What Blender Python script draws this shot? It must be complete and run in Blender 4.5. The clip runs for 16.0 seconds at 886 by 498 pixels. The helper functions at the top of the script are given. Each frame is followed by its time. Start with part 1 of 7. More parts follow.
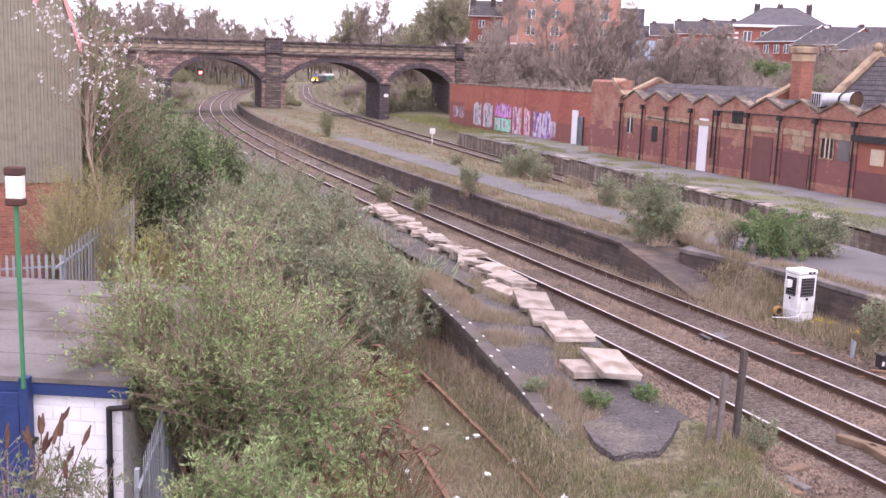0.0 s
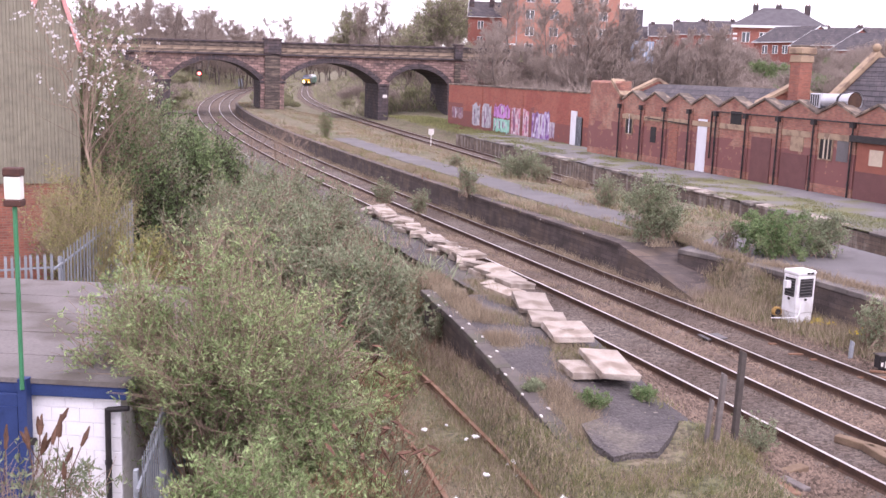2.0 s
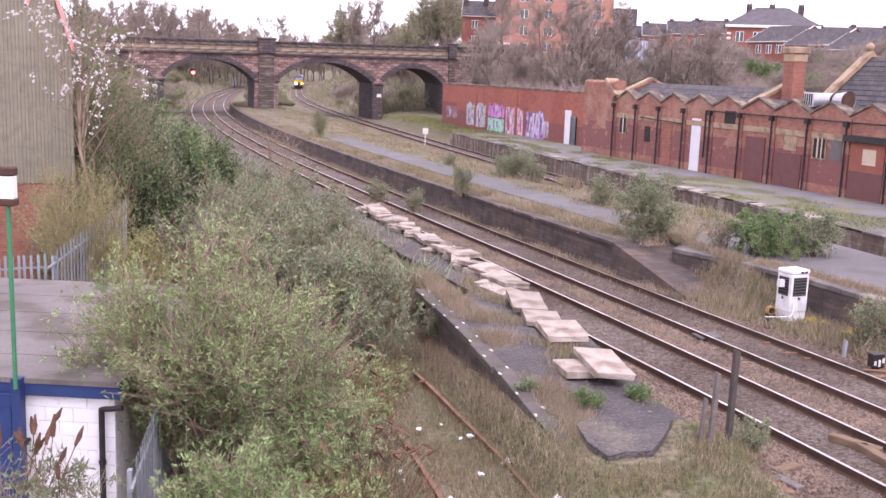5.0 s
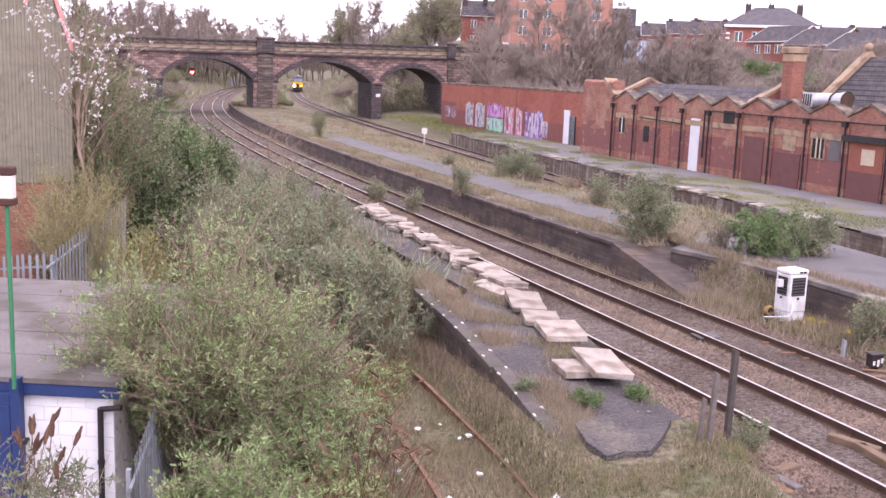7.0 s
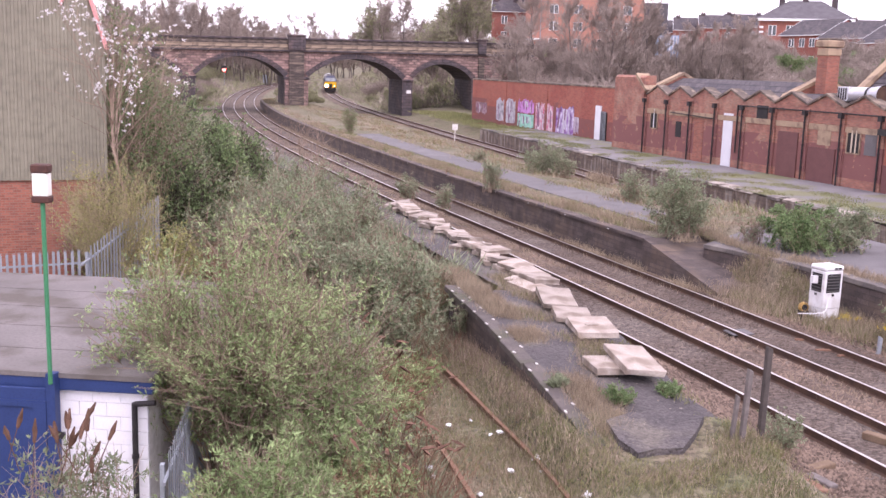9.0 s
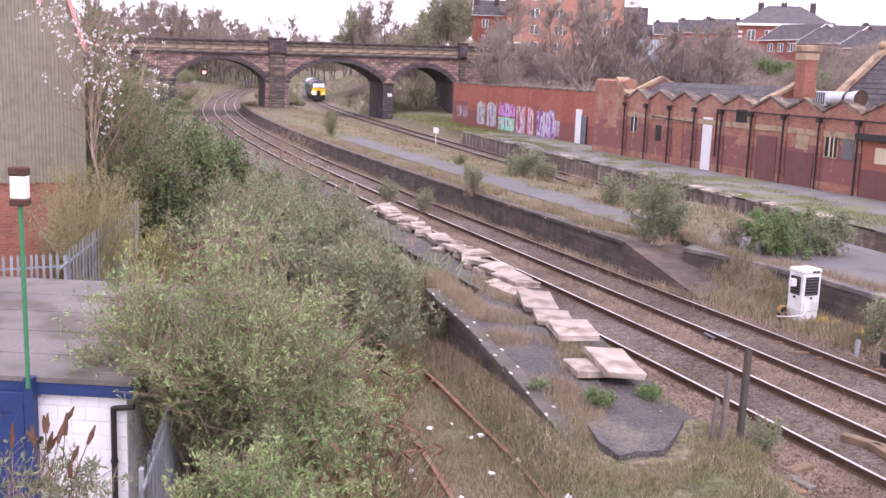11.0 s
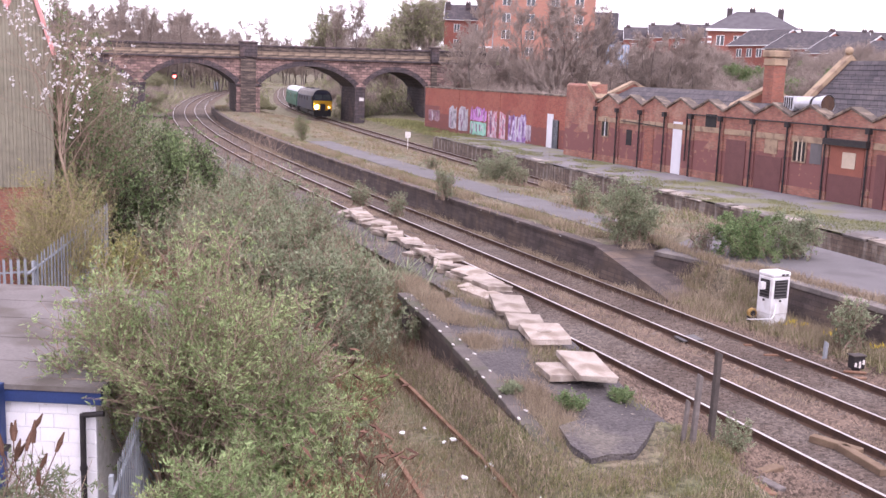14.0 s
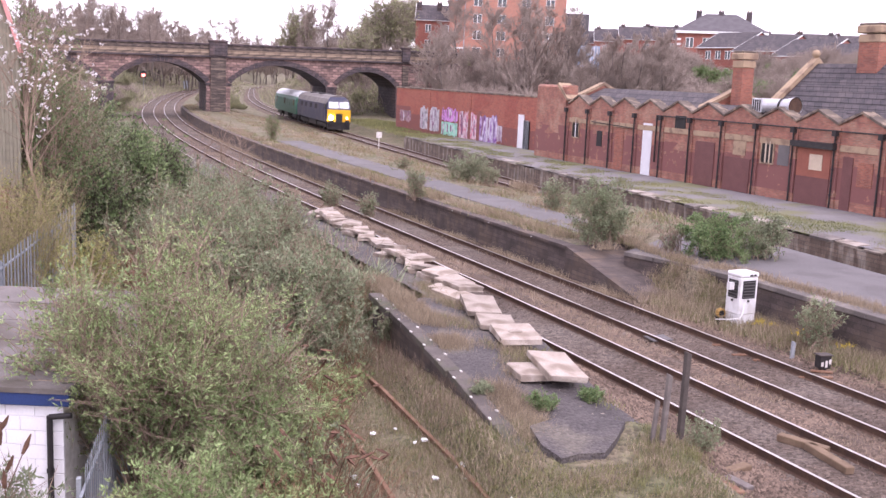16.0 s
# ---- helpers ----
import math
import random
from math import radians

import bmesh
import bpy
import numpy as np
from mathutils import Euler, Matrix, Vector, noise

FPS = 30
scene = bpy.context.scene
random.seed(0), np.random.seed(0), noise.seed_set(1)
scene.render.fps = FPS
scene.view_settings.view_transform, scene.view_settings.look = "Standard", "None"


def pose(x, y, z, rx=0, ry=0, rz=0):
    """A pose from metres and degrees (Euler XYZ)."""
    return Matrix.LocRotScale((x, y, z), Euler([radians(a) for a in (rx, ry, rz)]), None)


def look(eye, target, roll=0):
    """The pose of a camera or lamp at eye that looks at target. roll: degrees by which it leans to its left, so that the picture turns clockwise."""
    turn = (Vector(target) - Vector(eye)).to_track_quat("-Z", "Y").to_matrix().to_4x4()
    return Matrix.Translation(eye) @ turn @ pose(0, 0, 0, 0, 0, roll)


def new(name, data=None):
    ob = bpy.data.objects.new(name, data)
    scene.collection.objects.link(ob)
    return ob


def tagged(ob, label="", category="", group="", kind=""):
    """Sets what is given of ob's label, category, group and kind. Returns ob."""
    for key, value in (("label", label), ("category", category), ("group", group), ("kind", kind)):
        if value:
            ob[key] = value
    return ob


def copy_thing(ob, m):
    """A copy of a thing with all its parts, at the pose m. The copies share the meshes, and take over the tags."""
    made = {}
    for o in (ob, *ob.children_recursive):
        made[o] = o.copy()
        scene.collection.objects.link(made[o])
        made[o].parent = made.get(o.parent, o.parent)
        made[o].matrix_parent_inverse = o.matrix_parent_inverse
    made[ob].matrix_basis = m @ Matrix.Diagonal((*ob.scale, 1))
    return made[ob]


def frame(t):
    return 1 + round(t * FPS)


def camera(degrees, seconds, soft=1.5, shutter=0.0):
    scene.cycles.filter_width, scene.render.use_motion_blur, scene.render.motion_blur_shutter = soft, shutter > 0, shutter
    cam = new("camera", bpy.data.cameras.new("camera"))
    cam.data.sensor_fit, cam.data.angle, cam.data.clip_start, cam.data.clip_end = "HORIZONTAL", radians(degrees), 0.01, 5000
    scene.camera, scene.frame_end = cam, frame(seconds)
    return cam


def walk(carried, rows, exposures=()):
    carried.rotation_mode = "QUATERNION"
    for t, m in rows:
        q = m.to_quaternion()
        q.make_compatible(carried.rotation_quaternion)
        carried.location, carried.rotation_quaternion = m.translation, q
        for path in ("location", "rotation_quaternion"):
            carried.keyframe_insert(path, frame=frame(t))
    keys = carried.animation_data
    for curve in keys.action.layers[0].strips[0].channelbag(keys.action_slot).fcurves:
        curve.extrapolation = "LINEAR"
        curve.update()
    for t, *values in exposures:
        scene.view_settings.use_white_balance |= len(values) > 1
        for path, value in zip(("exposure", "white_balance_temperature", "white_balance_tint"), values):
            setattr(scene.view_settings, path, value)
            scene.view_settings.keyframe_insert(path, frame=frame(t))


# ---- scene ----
cam = camera(47.07, 16.0, soft=1.5)
EYE = 6.2
# seconds, yaw, downward pitch, lean: the camera is held by hand on one spot and panned
PATH = [
    (0.0, 0.000, 9.850, 2.100),
    (0.5, 0.268, 9.802, 2.010),
    (1.0, 0.264, 9.782, 2.012),
    (1.5, 0.157, 9.799, 2.028),
    (2.0, -0.066, 9.806, 2.087),
    (2.5, -0.081, 9.810, 2.110),
    (3.0, -0.116, 9.807, 2.094),
    (3.5, -0.072, 9.813, 2.075),
    (4.0, -0.161, 9.839, 2.079),
    (6.5, -0.548, 9.829, 2.145),
    (7.0, -0.452, 9.842, 2.146),
    (7.5, -0.174, 9.933, 2.075),
    (8.0, 0.408, 10.019, 1.967),
    (8.5, 1.070, 10.076, 1.805),
    (8.7, 1.300, 10.112, 1.787),
    (10.8, 0.740, 9.938, 2.093),
    (11.0, 0.216, 9.892, 1.979),
    (11.5, -1.762, 9.657, 2.160),
    (12.0, -2.606, 9.532, 2.352),
    (12.5, -2.513, 9.536, 2.346),
    (13.0, -1.979, 9.631, 2.316),
    (13.5, -1.641, 9.661, 2.225),
    (14.0, -1.365, 9.595, 2.101),
    (14.5, -1.452, 9.535, 2.098),
    (15.0, -1.794, 9.512, 2.144),
    (15.5, -2.412, 9.503, 2.245),
    (16.0, -3.013, 9.511, 2.422),
]
walk(cam, [(t, pose(0, 0, EYE, 0, 0, yaw) @ pose(0, 0, 0, 90 - down) @ pose(0, 0, 0, 0, 0, lean)) for t, yaw, down, lean in PATH],
     exposures=[(0, 1.14, 6230, 29), (16, 1.14, 6230, 29)])

# ---- light: an overcast early-spring sky ----
world = bpy.data.worlds.new("overcast")
scene.world = world
world.use_nodes = True
wn = world.node_tree.nodes
wl = world.node_tree.links
wn.clear()
w_out, w_bg, w_mix = wn.new("ShaderNodeOutputWorld"), wn.new("ShaderNodeBackground"), wn.new("ShaderNodeMix")
w_sky = wn.new("ShaderNodeTexSky")
w_sky.sky_type, w_sky.sun_disc = "NISHITA", False
w_sky.sun_elevation, w_sky.sun_rotation = radians(42), radians(150)
w_mix.data_type = "RGBA"
w_mix.inputs[0].default_value = 0.88
w_mix.inputs[7].default_value = (10.2, 9.9, 10.3, 1)      # cloud cover over the blue
w_bg.inputs[1].default_value = 0.1
wl.new(w_sky.outputs[0], w_mix.inputs[6])
wl.new(w_mix.outputs[2], w_bg.inputs[0])
wl.new(w_bg.outputs[0], w_out.inputs[0])
sun = new("sun", bpy.data.lights.new("sun", "SUN"))
sun.data.energy, sun.data.angle, sun.data.color = 0.9, radians(25), (1.0, 0.96, 0.92)
sun.matrix_world = look((0, 0, 60), (-22, 40, 0))


# ---- materials ----
def surf(name, c1, c2, scale=3.0, rough=0.85, bump=0.3, metal=0.0, fine=30.0, stain=None, stain_scale=0.6, stain_amount=0.4,
         island=0.0, per_object=0.0, coords="Object", spec=0.3, grime=0.55, stretch=None):
    """A worn surface: two colours mixed at two scales, a stain colour, fine relief."""
    m = bpy.data.materials.new(name)
    m.use_nodes = True
    nt = m.node_tree
    n, l = nt.nodes, nt.links
    b = n["Principled BSDF"]
    b.inputs["Roughness"].default_value, b.inputs["Metallic"].default_value = rough, metal
    b.inputs["Specular IOR Level"].default_value = spec
    tc = n.new("ShaderNodeTexCoord")
    where = tc.outputs[coords]
    if stretch:
        mp = n.new("ShaderNodeMapping")
        mp.inputs["Scale"].default_value = stretch
        l.new(where, mp.inputs["Vector"])
        where = mp.outputs[0]

    def noise_at(s, detail=4.0):
        t = n.new("ShaderNodeTexNoise")
        t.inputs["Scale"].default_value, t.inputs["Detail"].default_value = s, detail
        l.new(where, t.inputs["Vector"])
        return t.outputs["Fac"]

    def mix(f, a, c, mode="MIX"):
        x = n.new("ShaderNodeMix")
        x.data_type, x.blend_type = "RGBA", mode
        for sock, v in ((x.inputs[0], f), (x.inputs[6], a), (x.inputs[7], c)):
            if isinstance(v, (int, float)):
                sock.default_value = v
            elif isinstance(v, tuple):
                sock.default_value = (*v, 1)
            else:
                l.new(v, sock)
        return x.outputs[2]

    def ramp(src, lo, hi):
        r = n.new("ShaderNodeMapRange")
        r.inputs[1].default_value, r.inputs[2].default_value = lo, hi
        l.new(src, r.inputs[0])
        return r.outputs[0]

    big, small = noise_at(scale), noise_at(fine, 6.0)
    col = mix(ramp(big, 0.35, 0.65), c1, c2)
    dark = tuple(0.62 * v for v in c1)
    x = n.new("ShaderNodeMath")
    x.operation = "MULTIPLY"
    l.new(ramp(small, 0.45, 0.7), x.inputs[0])
    x.inputs[1].default_value = grime
    col = mix(x.outputs[0], col, dark)
    if stain:
        st = noise_at(stain_scale, 5.0)
        y = n.new("ShaderNodeMath")
        y.operation = "MULTIPLY"
        l.new(ramp(st, 0.5, 0.62), y.inputs[0])
        y.inputs[1].default_value = stain_amount
        col = mix(y.outputs[0], col, stain)
    for amount, node, out in ((island, "ShaderNodeNewGeometry", "Random Per Island"), (per_object, "ShaderNodeObjectInfo", "Random")):
        if amount:
            g = n.new(node)
            h = n.new("ShaderNodeHueSaturation")
            r = n.new("ShaderNodeMapRange")
            r.inputs[3].default_value, r.inputs[4].default_value = 1 - amount, 1 + amount
            l.new(g.outputs[out], r.inputs[0])
            l.new(r.outputs[0], h.inputs["Value"])
            l.new(col, h.inputs["Color"])
            col = h.outputs[0]
    l.new(col, b.inputs["Base Color"])
    if bump:
        bp = n.new("ShaderNodeBump")
        bp.inputs["Strength"].default_value, bp.inputs["Distance"].default_value = bump, 0.02
        l.new(small, bp.inputs["Height"])
        l.new(bp.outputs[0], b.inputs["Normal"])
    return m


def overlay_paint(m, colour, top, wobble=0.5, bottom=-50.0, amount=1.0, scale=0.9):
    """A coat of masonry paint below an uneven line at the local height top, worn off in places."""
    n, l = m.node_tree.nodes, m.node_tree.links
    b = n["Principled BSDF"]
    old = b.inputs["Base Color"].links[0].from_socket
    tc, sx, ns, nf = n.new("ShaderNodeTexCoord"), n.new("ShaderNodeSeparateXYZ"), n.new("ShaderNodeTexVoronoi"), n.new("ShaderNodeTexNoise")
    ns.inputs["Scale"].default_value, nf.inputs["Scale"].default_value = scale, 2.3
    l.new(tc.outputs["Object"], sx.inputs[0])
    l.new(tc.outputs["Object"], ns.inputs["Vector"])
    l.new(tc.outputs["Object"], nf.inputs["Vector"])

    def op(kind, a, c):
        q = n.new("ShaderNodeMath")
        q.operation = kind
        for sock, v in ((q.inputs[0], a), (q.inputs[1], c)):
            if isinstance(v, (int, float)):
                sock.default_value = v
            else:
                l.new(v, sock)
        return q.outputs[0]
    col_r = n.new("ShaderNodeSeparateColor")
    l.new(ns.outputs["Color"], col_r.inputs[0])
    line = op("ADD", op("MULTIPLY", col_r.outputs[0], wobble), top)
    below = op("LESS_THAN", sx.outputs[2], line)
    above = op("GREATER_THAN", sx.outputs[2], bottom)
    kept = op("LESS_THAN", nf.outputs["Fac"], 0.62)
    fac = op("MULTIPLY", op("MULTIPLY", op("MULTIPLY", below, above), kept), amount)
    x = n.new("ShaderNodeMix")
    x.data_type = "RGBA"
    l.new(fac, x.inputs[0])
    l.new(old, x.inputs[6])
    x.inputs[7].default_value = (*colour, 1)
    l.new(x.outputs[2], b.inputs["Base Color"])
    return m


def masonry(name, c1, c2, mortar, width, height, stain=None, amount=0.4, rot90=False, stain_scale=0.5, gap=0.012, joints=0.8, stretch=None, tones=(0.75, 1.25)):
    """Coursed bricks or stones too small to be pieces: laid in the wall's own plane."""
    m = surf(name, c1, c2, 2.0, 0.9, 0.25, stain=stain, stain_amount=amount, stain_scale=stain_scale, stretch=stretch)
    n, l = m.node_tree.nodes, m.node_tree.links
    b = n["Principled BSDF"]
    old = b.inputs["Base Color"].links[0].from_socket
    tc, sx, cx, br = n.new("ShaderNodeTexCoord"), n.new("ShaderNodeSeparateXYZ"), n.new("ShaderNodeCombineXYZ"), n.new("ShaderNodeTexBrick")
    l.new(tc.outputs["Object"], sx.inputs[0])
    ad = n.new("ShaderNodeMath")
    l.new(sx.outputs[0], ad.inputs[0])
    l.new(sx.outputs[1], ad.inputs[1])
    l.new(ad.outputs[0], cx.inputs[0])
    l.new(sx.outputs[2], cx.inputs[1])
    l.new(cx.outputs[0], br.inputs["Vector"])
    br.inputs["Scale"].default_value = 1.0
    br.inputs["Brick Width"].default_value, br.inputs["Row Height"].default_value = width, height
    br.inputs["Mortar Size"].default_value = gap
    br.inputs["Color1"].default_value, br.inputs["Color2"].default_value = (tones[0], tones[0], tones[0], 1), (tones[1], tones[1] * 0.97, tones[1] * 0.93, 1)
    br.inputs["Mortar"].default_value = (*[v / max(c, 0.02) for v, c in zip(mortar, c1)], 1)
    x = n.new("ShaderNodeMix")
    x.data_type, x.blend_type = "RGBA", "MULTIPLY"
    x.inputs[0].default_value = joints
    l.new(old, x.inputs[6])
    l.new(br.outputs["Color"], x.inputs[7])
    l.new(x.outputs[2], b.inputs["Base Color"])
    return m


def foliage(name, c1, c2, scale=0.7, var=0.42, rough=0.6):
    m = surf(name, c1, c2, scale, rough, 0.0, fine=6.0, island=var, spec=0.2)
    b = m.node_tree.nodes["Principled BSDF"]
    n, l = m.node_tree.nodes, m.node_tree.links
    tr, mx = n.new("ShaderNodeBsdfTranslucent"), n.new("ShaderNodeMixShader")
    l.new(b.inputs["Base Color"].links[0].from_socket, tr.inputs["Color"])
    mx.inputs[0].default_value = 0.4
    l.new(b.outputs[0], mx.inputs[1])
    l.new(tr.outputs[0], mx.inputs[2])
    l.new(mx.outputs[0], n["Material Output"].inputs[0])
    return m


def pebbled(m, size, depth=0.45):
    """Single stones of a bed: each cell with its own tone, rounded relief between."""
    n, l = m.node_tree.nodes, m.node_tree.links
    b = n["Principled BSDF"]
    old = b.inputs["Base Color"].links[0].from_socket
    tc, vo, sc, mr, hs, bp = (n.new("ShaderNode" + k) for k in ("TexCoord", "TexVoronoi", "SeparateColor", "MapRange", "HueSaturation", "Bump"))
    vo.inputs["Scale"].default_value = 1 / size
    l.new(tc.outputs["Object"], vo.inputs["Vector"])
    l.new(vo.outputs["Color"], sc.inputs[0])
    l.new(sc.outputs[0], mr.inputs[0])
    mr.inputs[3].default_value, mr.inputs[4].default_value = 1 - depth, 1 + depth
    l.new(mr.outputs[0], hs.inputs["Value"])
    l.new(old, hs.inputs["Color"])
    l.new(hs.outputs[0], b.inputs["Base Color"])
    bp.invert = True
    bp.inputs["Strength"].default_value, bp.inputs["Distance"].default_value = 0.9, 0.03
    l.new(vo.outputs["Distance"], bp.inputs["Height"])
    l.new(bp.outputs[0], b.inputs["Normal"])
    return m


def glow(name, colour, strength):
    m = bpy.data.materials.new(name)
    m.use_nodes = True
    b = m.node_tree.nodes["Principled BSDF"]
    b.inputs["Base Color"].default_value = (*colour, 1)
    b.inputs["Emission Color"].default_value = (*colour, 1)
    b.inputs["Emission Strength"].default_value = strength
    return m


M = {}
M["earth"] = pebbled(surf("dry_grassy_earth", (0.17, 0.14, 0.1), (0.125, 0.13, 0.07), 1.1, 0.95, 0.0, fine=9, stain=(0.21, 0.17, 0.125), stain_scale=0.35, stain_amount=0.6), 0.085, 0.4)
M["ballast"] = pebbled(surf("ballast", (0.165, 0.118, 0.09), (0.1, 0.072, 0.057), 0.6, 0.95, 0.0, fine=12, stain=(0.085, 0.067, 0.057), stain_scale=0.3, stain_amount=0.6), 0.06)
M["ballast_dark"] = pebbled(surf("oily_ballast", (0.088, 0.066, 0.055), (0.135, 0.102, 0.083), 0.5, 0.95, 0.0, fine=12, stain=(0.16, 0.135, 0.12), stain_scale=0.22, stain_amount=0.6, island=0.3), 0.06)
M["stones"] = surf("ballast_stones", (0.205, 0.148, 0.115), (0.1, 0.072, 0.057), 0.6, 0.95, 0.0, island=0.55)
M["rail_top"] = surf("polished_rail_head", (0.62, 0.58, 0.56), (0.5, 0.46, 0.44), 4, 0.32, 0.0, metal=0.85, fine=20, spec=0.5)
M["rail_side"] = surf("rusty_rail_web", (0.075, 0.045, 0.035), (0.11, 0.065, 0.045), 4, 0.85, 0.2)
M["rust"] = surf("rusted_rail", (0.19, 0.1, 0.065), (0.26, 0.16, 0.11), 5, 0.9, 0.3)
M["sleeper"] = surf("weathered_sleeper", (0.12, 0.095, 0.085), (0.17, 0.14, 0.12), 3, 0.9, 0.4, per_object=0.25)
M["asphalt"] = surf("worn_asphalt", (0.135, 0.126, 0.13), (0.175, 0.162, 0.166), 0.6, 0.85, 0.4, fine=40, stain=(0.11, 0.1, 0.1), stain_scale=0.9, stain_amount=0.6)
M["mossy_asphalt"] = surf("mossy_old_asphalt", (0.17, 0.16, 0.165), (0.22, 0.205, 0.21), 0.6, 0.9, 0.4, fine=40, stain=(0.17, 0.17, 0.085), stain_scale=0.33, stain_amount=0.85)
M["asphalt_dark"] = pebbled(surf("old_dark_asphalt", (0.085, 0.075, 0.077), (0.125, 0.11, 0.108), 0.9, 0.85, 0.0, fine=16, stain=(0.16, 0.14, 0.115), stain_scale=0.9, stain_amount=0.6), 0.05, 0.22)
M["coping"] = surf("platform_coping", (0.15, 0.132, 0.125), (0.1, 0.088, 0.085), 1.6, 0.9, 0.4, stain=(0.42, 0.37, 0.33), stain_scale=0.8, stain_amount=0.5)
M["coping_dark"] = surf("sooty_stone_edge", (0.105, 0.09, 0.085), (0.15, 0.128, 0.118), 2.2, 0.9, 0.5, stain=(0.085, 0.09, 0.05), stain_scale=1.5, stain_amount=0.6)
M["coping_pale"] = surf("crumbled_pale_coping", (0.4, 0.35, 0.31), (0.24, 0.2, 0.17), 1.2, 0.9, 0.5, stain=(0.12, 0.1, 0.08), stain_scale=1.2, stain_amount=0.8)
M["plat_face"] = masonry("sooty_platform_brick", (0.085, 0.068, 0.066), (0.13, 0.105, 0.098), (0.06, 0.05, 0.05), 0.45, 0.15, stain=(0.16, 0.12, 0.095), amount=0.6, stain_scale=0.9)
M["old_face"] = masonry("stained_station_platform_face", (0.12, 0.09, 0.075), (0.18, 0.14, 0.115), (0.08, 0.065, 0.055), 0.45, 0.15, stain=(0.4, 0.36, 0.32), amount=0.5, stain_scale=1.2, stretch=(2.0, 2.0, 0.5))
M["white_paint"] = surf("flaking_white_paint", (0.75, 0.72, 0.7), (0.6, 0.57, 0.54), 8, 0.8, 0.1, grime=0.14)
M["slab"] = surf("weathered_concrete", (0.43, 0.37, 0.325), (0.31, 0.26, 0.22), 2.2, 0.9, 0.5, stain=(0.2, 0.155, 0.12), stain_scale=1.6, stain_amount=0.75, per_object=0.18)
M["sandstone"] = masonry("weathered_red_sandstone", (0.34, 0.225, 0.205), (0.21, 0.14, 0.13), (0.12, 0.09, 0.085), 0.75, 0.34, stain=(0.09, 0.07, 0.07), amount=0.75, stain_scale=0.8, gap=0.03, joints=0.85, stretch=(0.6, 0.6, 1.5), tones=(0.55, 1.45))
M["soot_stone"] = masonry("soot_blackened_stone", (0.075, 0.064, 0.072), (0.11, 0.09, 0.098), (0.035, 0.03, 0.03), 0.8, 0.38, stain=(0.15, 0.1, 0.09), amount=0.35, gap=0.03)
M["parapet"] = masonry("blackened_parapet_stone", (0.115, 0.09, 0.082), (0.07, 0.058, 0.056), (0.05, 0.04, 0.04), 0.9, 0.3, stain=(0.33, 0.26, 0.2), amount=0.4, stain_scale=1.1, gap=0.03, joints=0.6, stretch=(0.5, 0.5, 3.0))
M["parapet_pale"] = masonry("pale_worn_parapet_stone", (0.36, 0.28, 0.21), (0.25, 0.185, 0.145), (0.1, 0.08, 0.06), 1.3, 0.3, stain=(0.085, 0.07, 0.065), amount=0.9, stain_scale=0.8, gap=0.03, joints=0.6, stretch=(0.35, 0.35, 2.6), tones=(0.6, 1.3))
M["brick"] = masonry("old_red_brick", (0.35, 0.13, 0.09), (0.29, 0.115, 0.085), (0.3, 0.19, 0.15), 0.225, 0.075, stain=(0.2, 0.08, 0.065), amount=0.5, gap=0.01)
M["station_brick"] = overlay_paint(masonry("maroon_painted_station_brick", (0.38, 0.17, 0.125), (0.27, 0.118, 0.094), (0.28, 0.19, 0.155), 0.225, 0.075, stain=(0.42, 0.25, 0.18), amount=0.5, gap=0.01, stain_scale=0.7),
                                   (0.215, 0.096, 0.09), 1.75, 0.85, 0.45, 0.93, 0.6)
M["wall_brick"] = masonry("boundary_red_brick", (0.37, 0.125, 0.09), (0.31, 0.105, 0.08), (0.33, 0.16, 0.12), 0.225, 0.075, stain=(0.27, 0.075, 0.06), amount=0.6, gap=0.01, stain_scale=0.3)
M["wall_brick"] = overlay_paint(M["wall_brick"], (0.2, 0.085, 0.078), 2.1, 1.3, -5, 0.85, 0.14)
M["house_brick"] = masonry("house_red_brick", (0.34, 0.115, 0.09), (0.28, 0.095, 0.075), (0.32, 0.19, 0.16), 0.225, 0.075, gap=0.01)
M["flat_brick"] = masonry("orange_flats_brick", (0.47, 0.23, 0.17), (0.42, 0.2, 0.155), (0.4, 0.25, 0.2), 0.225, 0.075, gap=0.01)
M["stone_band"] = surf("buff_stone_dressing", (0.42, 0.31, 0.21), (0.33, 0.24, 0.17), 1.5, 0.9, 0.3, stain=(0.15, 0.1, 0.08), stain_scale=1.5, stain_amount=0.6)
M["stone_cop"] = surf("sooty_stone_coping", (0.15, 0.12, 0.1), (0.1, 0.08, 0.07), 1.5, 0.9, 0.3, stain=(0.36, 0.28, 0.21), stain_scale=1.8, stain_amount=0.6)
M["slate"] = masonry("blue_grey_slate", (0.075, 0.068, 0.078), (0.105, 0.092, 0.1), (0.035, 0.032, 0.036), 0.5, 0.3, stain=(0.14, 0.12, 0.12), amount=0.3, gap=0.02)
M["slate_far"] = surf("far_slate", (0.13, 0.12, 0.13), (0.1, 0.09, 0.1), 1.0, 0.8, 0.1)
M["maroon"] = surf("maroon_boarding", (0.17, 0.076, 0.072), (0.145, 0.064, 0.062), 2.0, 0.6, 0.15)
M["orange_board"] = surf("red_brown_board", (0.32, 0.115, 0.08), (0.27, 0.1, 0.072), 1.5, 0.7, 0.1)
M["iron"] = surf("black_painted_iron", (0.025, 0.022, 0.025), (0.04, 0.035, 0.035), 5, 0.55, 0.1)
